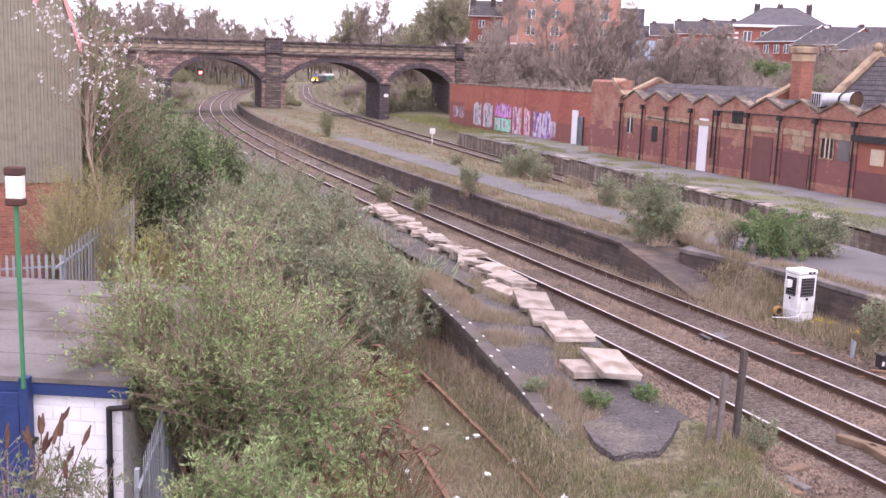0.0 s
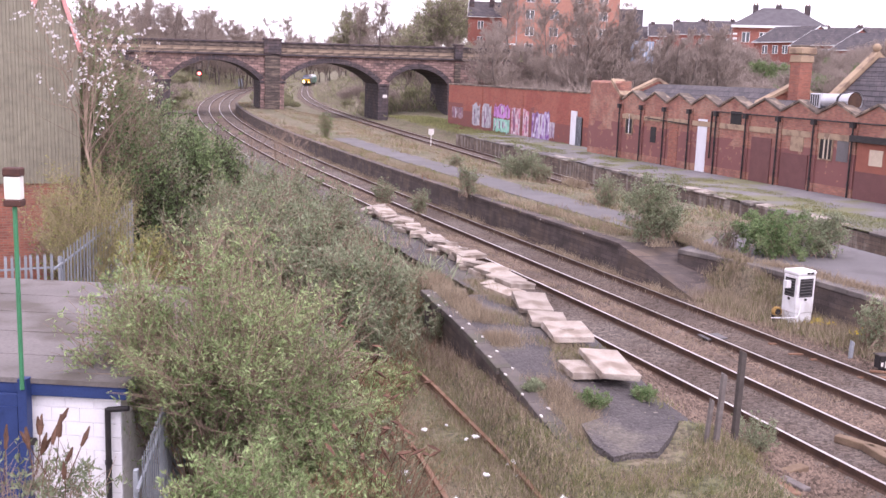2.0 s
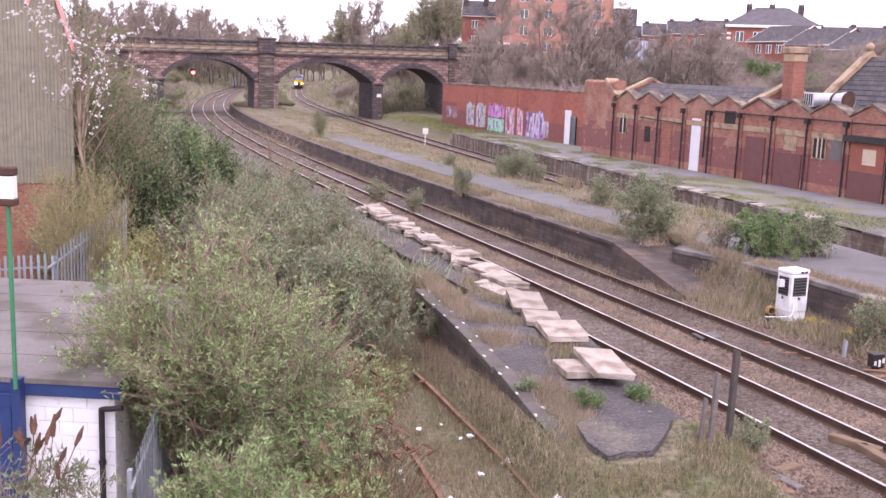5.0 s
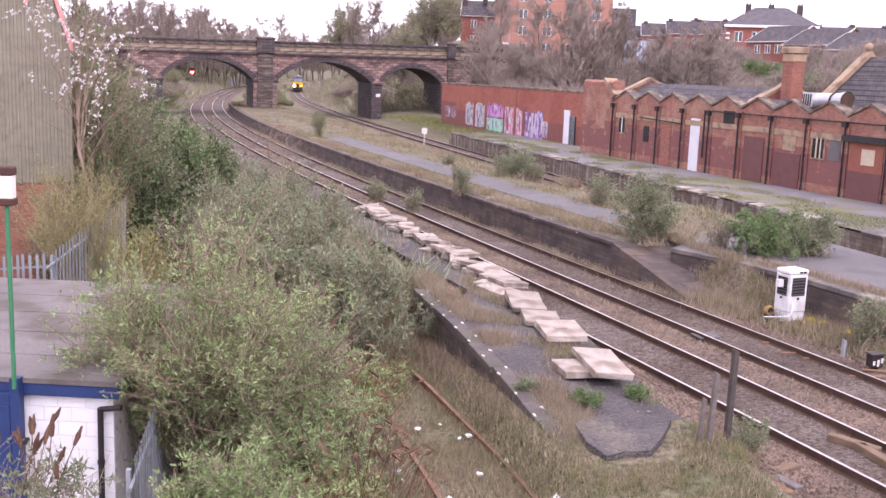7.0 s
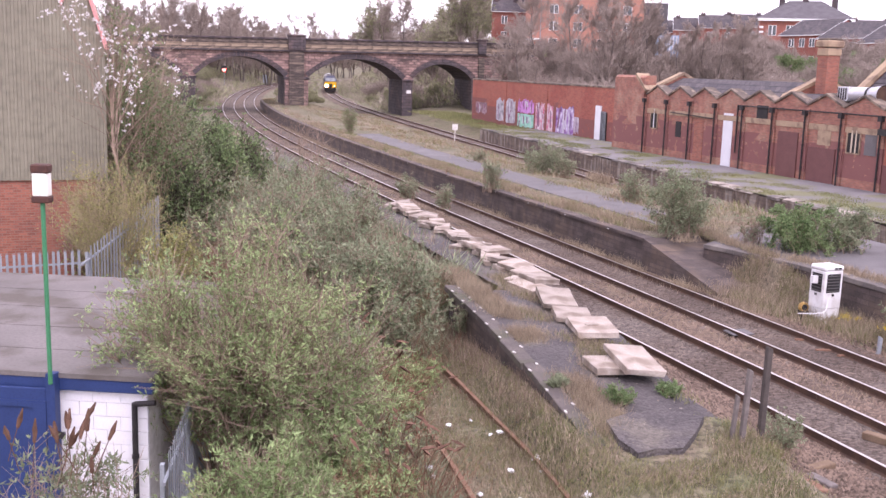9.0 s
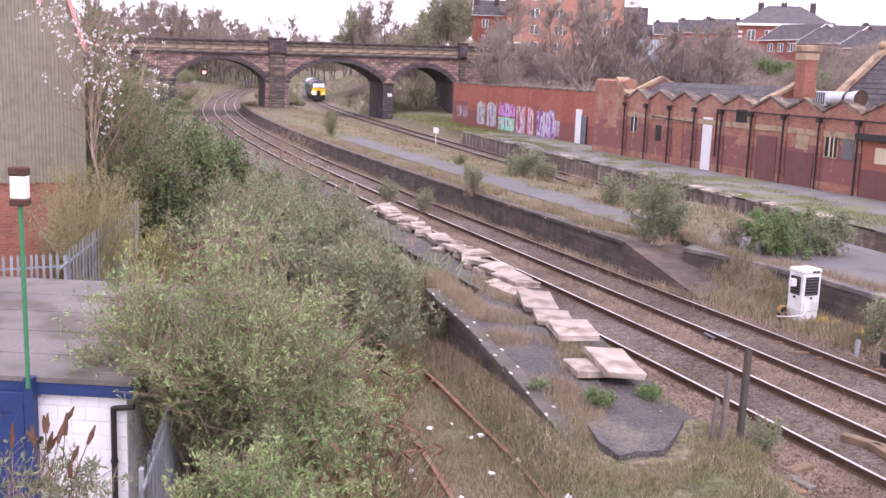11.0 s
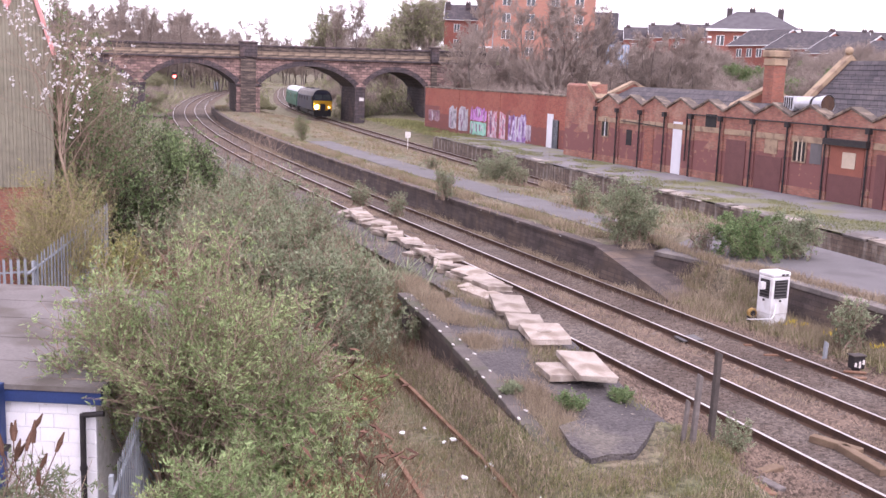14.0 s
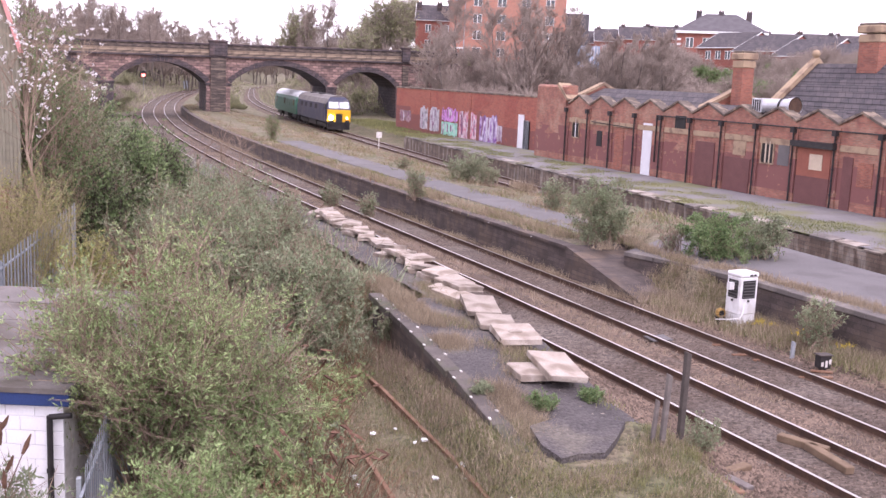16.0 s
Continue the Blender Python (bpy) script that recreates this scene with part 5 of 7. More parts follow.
# ---- hut, gate, lamp and fences on the near left ----
def build_hut():
    ob = empty("flat_roofed_hut", pose(-4.85, 15.0, -1.35, 0, 0, -3))
    tagged(ob, "low white-painted block hut with navy fascia and felt roof", "building")
    w = 6.0
    H2 = 2.45
    boxed("core_wall", (-w, -0.02, 0.04, 6.6, 0, H2), M["white_paint"], ob)
    # blocks of the front wall
    me = {}
    for r in range(11):
        z = r * 0.225
        x = -0.0 - (0.225 if r % 2 else 0.0)
        x0 = -1.55
        cur = 0.0
        first = 0.22 if r % 2 else 0.44
        while cur > x0:
            l = min(first, cur - x0)
            first = 0.44
            key = round(l, 2)
            if l > 0.05:
                if key not in me:
                    p = part("block", box(bmesh.new(), -l + 0.003, -0.003, 0.0, 0.06, 0.003, 0.222, bevel=0.006), M["white_block"], ob)
                    me[key] = p.data
                else:
                    p = link("block", me[key], None, ob)
                p.matrix_basis = pose(cur, random.uniform(-0.004, 0.004), z)
            cur -= l
    boxed("fascia", (-w, 0.12, -0.1, 0.0, H2, H2 + 0.2), M["blue"], ob, "navy blue fascia board", 0.01)
    boxed("felt_roof", (-w, 0.12, -0.12, 6.8, H2 + 0.2, H2 + 0.28), M["felt"], ob, "grey mineral felt")
    for k in range(4):
        boxed("felt_lap", (-w, 0.1, 1.1 + k * 1.4, 1.16 + k * 1.4, H2 + 0.28, H2 + 0.29), M["felt"], ob)
    bm = bmesh.new()
    tube(bm, (-0.18, -0.08, 0), (-0.18, -0.08, 2.3), 0.045, n=10)
    tube(bm, (-0.18, -0.08, 2.28), (0.15, -0.08, 2.32), 0.045, n=10)
    for z in (0.5, 1.4):
        tube(bm, (-0.18, -0.08, z), (-0.18, -0.08, z + 0.06), 0.058, n=10)
    part("downpipe", bm, M["iron"], ob, "black plastic downpipe")
    return ob


build_hut()


def build_gate():
    ob = empty("yard_gate", pose(-6.28, 14.86, -1.35, 0, 0, -3))
    tagged(ob, "navy blue sheeted yard gate with hinge straps", "gate")
    boxed("gate_leaf", (-2.6, -0.1, 0.0, 0.05, 0.05, 2.5), M["blue"], ob, bevel=0.01)
    boxed("gate_rail", (-2.6, -0.1, -0.03, 0.0, 2.2, 2.3), M["blue"], ob)
    boxed("gate_stile", (-0.3, -0.1, -0.03, 0.0, 0.05, 2.2), M["blue"], ob)
    boxed("gate_post", (-0.08, 0.06, -0.05, 0.12, 0, 2.75), M["blue"], ob, "square navy post")
    for z in (1.0, 1.72):
        boxed("hinge_strap", (0.05, 0.2, -0.06, -0.03, z, z + 0.11), M["iron"], ob)


build_gate()


def build_lamp():
    ob = empty("post_lamp", pose(-6.28, 14.8, 1.45, 0, -0.3, 0))
    tagged(ob, "green post lamp with white opal box lantern", "lamp")
    part("pole", tube(bmesh.new(), (0, 0, -0.2), (0, 0, 2.6), 0.034, 0.034, 12), M["green_post"], ob)
    boxed("lantern_base", (-0.13, 0.13, -0.1, 0.1, 2.6, 2.7), M["lamp_cap"], ob, bevel=0.015)
    boxed("lantern_glass", (-0.115, 0.115, -0.085, 0.085, 2.7, 3.04), M["lamp_white"], ob, "white opal glass", 0.012)
    boxed("lantern_cap", (-0.13, 0.13, -0.1, 0.1, 3.04, 3.17), M["lamp_cap"], ob, "rust-brown cap", 0.02)


build_lamp()


def palisade(a, b, za, zb, h, label, gap=0.16):
    """A galvanised palisade fence from a to b; each pale is a folded strip with a spiked top."""
    a, b = Vector((*a, za)), Vector((*b, zb))
    d = b - a
    L = math.hypot(d.x, d.y)
    ob = empty("palisade_fence", Matrix.Translation(a) @ Matrix.Rotation(math.atan2(d.y, d.x), 4, "Z"))
    tagged(ob, label, "fence", "palisade fences")
    slope = d.z / L
    bm = bmesh.new()
    for x0, x1, y in ((-0.034, -0.012, 0.012), (-0.012, 0.012, -0.012), (0.012, 0.034, 0.012)):
        lo = [bm.verts.new((x, yy, z)) for x, yy, z in ((x0, 0.012 if x0 < -0.02 else (-0.012 if y < 0 or x0 < 0.02 else 0.012), 0.05), (x1, 0, 0.05), (x1, 0, h - 0.08), ((x0 + x1) / 2, 0, h), (x0, 0, h - 0.08))]
        up = [bm.verts.new(v.co + Vector((0, 0.006, 0))) for v in lo]
        bm.faces.new(lo)
        bm.faces.new(up[::-1])
        for i in range(5):
            bm.faces.new((lo[i], up[i], up[(i + 1) % 5], lo[(i + 1) % 5]))
    me = None
    n = int(L / gap)
    for i in range(n):
        x = (i + 0.5) * gap
        if me is None:
            p = part("pale", bm, M["galv"], ob)
            me = p.data
        else:
            p = link("pale", me, None, ob)
        p.matrix_basis = pose(x, 0, slope * x + random.uniform(-0.01, 0.01), 0, random.uniform(-0.7, 0.7), random.uniform(-4, 4))
    for z in (0.35, h - 0.4):
        r = boxed("rail", (0, math.hypot(L, d.z), 0.01, 0.05, z, z + 0.05), M["galv"], ob)
        r.matrix_basis = Matrix.Rotation(-math.atan(slope), 4, "Y")
    k = max(1, round(L / 2.75))
    for i in range(k + 1):
        boxed("fence_post", (i * L / k - 0.05, i * L / k + 0.05, 0.05, 0.11, -0.3 + slope * i * L / k, h - 0.15 + slope * i * L / k), M["galv"], ob)
    return ob


palisade((-4.0, 13.2), (-4.5, 17.6), -1.3, -0.9, 2.15, "galvanised palisade fence running beside the white hut")
palisade((-14.5, 24.5), (-9.6, 25.2), -0.9, -0.55, 1.95, "galvanised palisade fence behind the flat hut roof")
palisade((-9.55, 25.2), (-8.9, 29.0), -0.55, 0.35, 2.0, "galvanised palisade fence turning away up the bank")


def build_shed():
    """The large clad building on the near left."""
    ob = empty("industrial_unit", pose(-10.75, 30.0, -1.2, 0, 0, 23))
    tagged(ob, "large olive profiled-steel shed on a red brick base", "building")
    base = 3.9
    boxed("brick_base", (-30, -0.35, 0.05, 12, 0, base), M["brick"], ob, "red brick dado")
    x = -12.0
    # profiled sheets: trapezoid ribs, cut by the raking verge
    verts, faces = [], []
    pitch = 0.2

    def top(xx):
        return 7.7 if xx > -0.02 else min(14.0, 7.7 - xx * 3.4)
    while x < -0.02:
        prof = [(0, 0.0), (0.09, 0.0), (0.115, -0.035), (0.175, -0.035), (0.2, 0.0)]
        for (u0, v0), (u1, v1) in zip(prof[:-1], prof[1:]):
            i = len(verts)
            xa, xb = x + u0, x + u1
            verts += [(xa, v0, base - 0.1), (xb, v1, base - 0.1), (xb, v1, top(xb)), (xa, v0, top(xa))]
            faces.append((i, i + 1, i + 2, i + 3))
        x += pitch
    raw("cladding", verts, faces, M["cladding"], ob, "vertical olive profiled sheeting")
    boxed("side_wall", (-0.06, 0.0, 0.02, 12, base - 0.1, 7.6), M["cladding"], ob)
    bm = prism(bmesh.new(), [(-1.9, 14.1), (0.0, 7.62), (0.12, 7.62), (-1.78, 14.1)], -0.12, 0.1, "y")
    part("verge_trim", bm, M["trim_red"], ob, "pale red verge trim")
    bm = prism(bmesh.new(), [(-1.15, 8.8), (-0.7, 9.8), (-1.6, 9.8)], -0.09, -0.05, "y")
    part("warning_triangle", bm, M["trim_red"], ob, "faded red triangular sign")
    bm = prism(bmesh.new(), [(-1.15, 9.05), (-0.87, 9.68), (-1.43, 9.68)], -0.1, -0.08, "y")
    part("sign_face", bm, M["white_paint"], ob, "white sign centre")


build_shed()


# ---- train ----
def bogie(parent, y, wheels, base):
    b = part("bogie", box(bmesh.new(), -1.1, 1.1, y - base / 2 - 0.6, y + base / 2 + 0.6, 0.4, 0.85, bevel=0.08), M["iron"], parent, "black bogie frame")
    for k in range(wheels):
        yy = y - base / 2 + base * k / (wheels - 1)
        for sx in (-1, 1):
            part("wheel", tube(bmesh.new(), (sx * 0.68, yy, 0.5), (sx * 0.82, yy, 0.5), 0.5, 0.5, 16), M["iron"], b)
    return b


def shell(bm, half, y0, y1):
    """A closed body from a half profile (x, z), mirrored, pushed along y."""
    out = [(x, z) for x, z in half] + [(-x, z) for x, z in reversed(half) if x > 0.001]
    return prism(bm, out, y0, y1, "y")


def build_loco():
    ob = empty("locomotive")
    tagged(ob, "dark blue diesel locomotive with yellow nose, headlights lit", "locomotive")
    part("body", shell(bmesh.new(), [(1.32, 1.0), (1.36, 2.2), (1.3, 2.95), (1.0, 3.45), (0.0, 3.5)], -9.1, 9.0), M["loco_blue"], ob)
    part("roof", shell(bmesh.new(), [(1.29, 2.98), (1.02, 3.5), (0.55, 3.82), (0.0, 3.9)], -8.9, 8.9), M["roof_grey"], ob, "dirty grey roof")
    for s in (1, -1):
        cab = part("cab", prism(bmesh.new(), [(s * 9.0, 1.0), (s * 9.62, 1.0), (s * 9.7, 2.35), (s * 9.3, 3.35), (s * 8.9, 3.72), (s * 8.5, 3.72)], -1.3, 1.3, "x"), M["loco_blue"], ob)
        for v in cab.data.vertices:
            v.co.x *= 0.62 if v.co.z > 3.5 else (0.9 if v.co.z > 3.0 else 1.0)
        part("nose_panel", prism(bmesh.new(), [(s * 9.6, 1.05), (s * 9.66, 1.05), (s * 9.735, 2.38), (s * 9.66, 2.38)], -1.28, 1.28, "x"), M["yellow"], cab, "warning yellow nose")
        for sx in (-1, 1):
            x0, x1 = (0.06, 1.08) if sx > 0 else (-1.08, -0.06)
            part("windscreen", prism(bmesh.new(), [(s * 9.65, 2.5), (s * 9.7, 2.52), (s * 9.4, 3.2), (s * 9.35, 3.18)], x0, x1, "x"), M["cab_glass"], cab, "pale reflecting windscreen")
            part("headlight", tube(bmesh.new(), (sx * 0.86, s * 9.68, 1.5), (sx * 0.86, s * 9.78, 1.5), 0.24 if sx > 0 else 0.1, None, 16), (M["headlight"] if sx > 0 else M["tail_light"]) if s > 0 else M["dark"], cab, "lit headlight" if s > 0 else "")
            part("buffer", tube(bmesh.new(), (sx * 0.87, s * 9.6, 1.05), (sx * 0.87, s * 10.1, 1.05), 0.2, 0.24, 12), M["iron"], cab)
            boxed("side_window", (sx * 1.335 - 0.02, sx * 1.335 + 0.02, s * 8.6 - 0.35, s * 8.6 + 0.35, 2.4, 2.95), M["glass"], cab)
            boxed("cab_door", (sx * 1.345 - 0.02, sx * 1.345 + 0.02, s * 7.6 - 0.3, s * 7.6 + 0.3, 1.1, 2.95), M["loco_blue"], cab)
        boxed("coupling_box", (-0.35, 0.35, min(s * 9.7, s * 9.82), max(s * 9.7, s * 9.82), 0.95, 1.95), M["iron"], cab, "black coupling gear")
        boxed("snowplough", (-1.2, 1.2, min(s * 9.2, s * 9.7), max(s * 9.2, s * 9.7), 0.25, 1.0), M["iron"], cab, "black snowplough")
        bogie(ob, s * 5.6, 3, 4.2)
    boxed("fuel_tank", (-1.15, 1.15, -2.4, 2.4, 0.35, 1.0), M["iron"], ob, bevel=0.1)
    for y in (-6, -3.2, 0, 3.2):
        for sx in (-1, 1):
            boxed("side_grille", (sx * 1.33 - 0.025, sx * 1.33 + 0.025, y - 0.7, y + 0.7, 2.2, 2.8), M["iron"], ob)
    for y in (-4, 1.5):
        part("roof_fan", tube(bmesh.new(), (0, y, 3.86), (0, y, 3.97), 0.75, 0.7, 18), M["iron"], ob)
    return ob


def build_coach():
    ob = empty("railway_coach")
    tagged(ob, "faded green railway coach with pale roof behind locomotive", "railway coach")
    part("body", shell(bmesh.new(), [(1.33, 0.95), (1.38, 1.7), (1.36, 2.6), (1.24, 3.15), (0.0, 3.2)], -9.9, 9.9), M["coach_green"], ob)
    part("roof", shell(bmesh.new(), [(1.25, 3.1), (1.02, 3.5), (0.6, 3.78), (0.0, 3.86)], -9.92, 9.92), M["roof_pale"], ob, "pale grey roof")
    for k in range(9):
        for sx in (-1, 1):
            y = -8.0 + k * 2.0
            p = boxed("window", (sx * 1.355 - 0.03, sx * 1.355 + 0.03, y - 0.55, y + 0.55, 1.95, 2.75), M["coach_green"] if k % 4 else M["glass"], ob)
    for s in (-1, 1):
        boxed("gangway", (-0.55, 0.55, min(s * 9.9, s * 10.2), max(s * 9.9, s * 10.2), 0.95, 3.2), M["iron"], ob)
        for sx in (-1, 1):
            part("buffer", tube(bmesh.new(), (sx * 0.87, s * 9.85, 1.05), (sx * 0.87, s * 10.2, 1.05), 0.18, 0.22, 10), M["iron"], ob)
        bogie(ob, s * 7.0, 2, 2.6)
    boxed("battery_box", (-1.1, 1.1, -2, 1.2, 0.4, 0.95), M["iron"], ob, bevel=0.05)
    return ob


loco, coach = build_loco(), build_coach()

# distance along the single line, counted from its far end towards the camera
RY = np.arange(469.0, 4.0, -0.5)
RX = np.polyval(LINE_C, RY / 100)
RS = np.concatenate([[0], np.cumsum(np.hypot(np.diff(RX), np.diff(RY)))])


def on_rail(s):
    return np.interp(s, RS, RX), np.interp(s, RS, RY)


def vehicle_pose(s_mid, wheelbase):
    xf, yf = on_rail(s_mid + wheelbase / 2)
    xr, yr = on_rail(s_mid - wheelbase / 2)
    return pose((xf + xr) / 2, (yf + yr) / 2, 0, 0, 0, math.degrees(math.atan2(yf - yr, xf - xr)) - 90)


FRONT_16 = float(np.interp(-112.5, -RY, RS))
TO_GO = np.polyfit([0, 3.5, 7, 11.5, 12.5, 14, 16], [294.7, 222.7, 152.7, 70.3, 53.7, 29.8, 0.0], 2)     # metres left before the clip's end, by seconds


def motions():
    rows_l, rows_c = [], []
    for k in range(33):
        t = k * 0.5
        front = FRONT_16 - np.polyval(TO_GO, t)
        rows_l.append((t, vehicle_pose(front - 9.7, 11.2)))
        rows_c.append((t, vehicle_pose(front - 9.7 - 9.7 - 0.5 - 10.2, 14.0)))
    walk(loco, rows_l)
    walk(coach, rows_c)


# ---- plants ----
def unit(v):
    return v / np.maximum(np.linalg.norm(v, axis=-1, keepdims=True), 1e-6)


def tubes(a, b, ra, rb):
    """Three-sided tapered twigs from a to b: four-cornered faces."""
    d = unit(b - a)
    ref = np.where(np.abs(d[:, 2:3]) > 0.9, np.array([[1.0, 0, 0]]), np.array([[0, 0, 1.0]]))
    u = unit(np.cross(d, ref))
    w = np.cross(d, u)
    out = []
    for k in range(3):
        t0, t1 = 2 * math.pi * k / 3, 2 * math.pi * (k + 1) / 3
        p0, p1 = u * math.cos(t0) + w * math.sin(t0), u * math.cos(t1) + w * math.sin(t1)
        out.append(np.stack([a + p0 * ra, a + p1 * ra, b + p1 * rb, b + p0 * rb], 1))
    return np.concatenate(out).reshape(-1, 3)


def leaf_quads(p, d, l, w, rng):
    s = unit(np.cross(d, rng.normal(size=p.shape)))
    return np.stack([p, p + d * l * 0.45 + s * w / 2, p + d * l, p + d * l * 0.45 - s * w / 2], 1).reshape(-1, 3)


def plant(name, label, category, base, size, stems, twigs, leaves, leaf, leaf_mat, stem_mat, seed=0, trunk=0.0, r0=0.03, group="", droop=0.0,
          clump=0.0, leaf2=None, spread=0.25, low=0.0, tmin=0.3):
    """A shrub or tree: stems that arch out of the base (or limbs from a trunk), twigs off them, leaves along the twigs.
    size: half width, half depth, height."""
    rng = np.random.default_rng(seed)
    ob = empty(name, pose(*base))
    tagged(ob, label, category, group)
    rx, ry, h = size
    n = stems
    ang, rad = rng.uniform(0, 2 * math.pi, n), np.sqrt(rng.uniform(0.02, 1, n))
    hz = h * (low + (1 - low) * np.sqrt(np.clip(1 - 0.75 * rad ** 2, 0.05, 1)) * rng.uniform(0.6, 1.0, n))
    tip = np.stack([rx * rad * np.cos(ang), ry * rad * np.sin(ang), hz], 1)
    root = np.stack([rng.normal(0, spread * rx * 0.4, n), rng.normal(0, spread * ry * 0.4, n), np.full(n, -0.05)], 1)
    segs = []
    if trunk:
        root = np.stack([rng.normal(0, 0.04, n), rng.normal(0, 0.04, n), h * trunk * rng.uniform(0.55, 1.1, n)], 1)
        zs = np.linspace(-0.2, h * trunk * 1.1, 5)
        wob = np.stack([0.02 * h * np.sin(zs * 1.1 + seed), 0.02 * h * np.cos(zs * 0.9 + seed) - 0.02 * h, zs], 1)
        wob[:, :2] -= wob[0, :2]
        root[:, 0] += np.interp(root[:, 2], zs, wob[:, 0])
        root[:, 1] += np.interp(root[:, 2], zs, wob[:, 1])
        rr = np.linspace(r0 * 2.2, r0 * 1.3, 5)[:, None]
        segs.append(tubes(wob[:-1], wob[1:], rr[:-1], rr[1:]))
    mid = root + (tip - root) * 0.5
    mid[:, 2] += (0.18 if not trunk else 0.05) * h * rng.uniform(0.4, 1, n)
    mid[:, :2] += rng.normal(0, 0.06 * rx, (n, 2))
    tt = np.linspace(0, 1, 6)
    pts = [(1 - t) ** 2 * root + 2 * t * (1 - t) * mid + t * t * tip + np.array([0, 0, -droop * h * t ** 3]) for t in tt]
    for k in range(5):
        f0, f1 = 1 - 0.8 * tt[k], 1 - 0.8 * tt[k + 1]
        segs.append(tubes(pts[k], pts[k + 1], np.full((n, 1), r0 * f0), np.full((n, 1), r0 * f1)))
    P = np.stack(pts, 1)
    # twigs
    i = rng.integers(0, n, twigs)
    t = rng.uniform(tmin, 1.0, twigs) * 4.999
    k = t.astype(int)
    f = (t - k)[:, None]
    a = P[i, k] * (1 - f) + P[i, k + 1] * f
    out = unit(P[i, k + 1] - P[i, k]) * 0.6 + unit(rng.normal(size=(twigs, 3))) * 0.8 + np.array([0, 0, 0.35 - droop])
    ln = rng.uniform(0.1, 0.28, twigs)[:, None] * h * 0.8
    b = a + unit(out) * ln
    segs.append(tubes(a, b, np.full((twigs, 1), r0 * 0.32), np.full((twigs, 1), r0 * 0.12)))
    b2 = a + (b - a) * 0.45 + unit(rng.normal(size=(twigs, 3)) + np.array([0, 0, 0.3])) * ln * 0.55
    segs.append(tubes(a + (b - a) * 0.45, b2, np.full((twigs, 1), r0 * 0.22), np.full((twigs, 1), r0 * 0.1)))
    fast("stem_tangle" if not trunk else "branchwork", np.concatenate(segs), 4, stem_mat, ob)
    if leaves:
        j = rng.integers(0, twigs, leaves)
        if clump:
            keep = rng.random(twigs) < clump
            idx = np.flatnonzero(keep)
            j = idx[rng.integers(0, len(idx), leaves)]
        g = rng.uniform(0.1, 1.05, leaves)[:, None]
        alt = rng.random(leaves)[:, None] < 0.5
        p = np.where(alt, a[j] + (b[j] - a[j]) * g, a[j] + (b[j] - a[j]) * 0.45 + (b2[j] - a[j] - (b[j] - a[j]) * 0.45) * g)
        p = p + rng.normal(0, leaf[0] * 0.5, (leaves, 3))
        whorl = np.arange(leaves) // 4
        j, p = j[whorl], p[whorl] + rng.normal(0, leaf[0] * 0.12, (leaves, 3))
        d = unit(unit(b[j] - a[j]) * 0.6 + rng.normal(size=(leaves, 3)) * 0.75 + np.array([0, 0, 0.15 - droop]))
        sc = rng.uniform(0.6, 1.35, leaves)[:, None]
        fast("foliage", leaf_quads(p, d, leaf[0] * sc, leaf[1] * sc, rng), 4, leaf_mat, ob)
    return ob


def gz(x, y):
    return ground_z(x, y)


# willow in front of the hut
plant("willow_bush", "large light-green willow bush in young leaf beside the hut", "bush", (-3.6, 15.9, -1.2), (2.35, 1.9, 4.95), 84, 3600, 72000, (0.075, 0.021), M["willow"], M["twig"], 1, r0=0.02, low=0.15, clump=0.8)
plant("willow_bush", "low light-green willow growth at the fence foot", "bush", (-2.45, 12.5, -1.1), (1.15, 1.2, 2.4), 46, 1600, 22000, (0.085, 0.024), M["willow"], M["twig"], 2, r0=0.015, low=0.2, clump=0.8)
plant("willow_bush", "low light-green willow growth leaning over the bank", "bush", (-2.0, 15.2, -0.8), (1.2, 1.6, 2.4), 50, 1500, 17000, (0.085, 0.024), M["willow"], M["twig"], 3, r0=0.014, low=0.15, clump=0.8)
BUD = "grey-green buddleia bush with brown seed heads on the bank"
for k, (x, y, rx, ry, h, n) in enumerate(((-1.75, 21.6, 1.35, 1.5, 3.0, 16000), (-3.1, 24.0, 1.5, 1.6, 3.1, 15000), (-4.9, 27.0, 1.7, 1.8, 3.1, 13000), (-3.4, 29.5, 1.5, 1.8, 2.4, 9000),
                                          (-6.4, 31.5, 1.7, 1.8, 2.8, 10000), (-5.6, 36.0, 1.6, 2.0, 2.3, 7000), (-2.5, 18.2, 1.3, 1.3, 1.9, 9000), (-5.2, 20.5, 1.6, 1.6, 2.9, 9000), (-7.2, 23.5, 1.5, 1.5, 2.5, 7000))):
    plant("buddleia_bush", BUD, "bush", (x, y, gz(x, y)), (rx, ry, h), 46, 1000, n, (0.1, 0.034), M["buddleia"], M["twig"], 20 + k, r0=0.018, low=0.05, tmin=0.1, spread=0.7, group="buddleia on the bank")
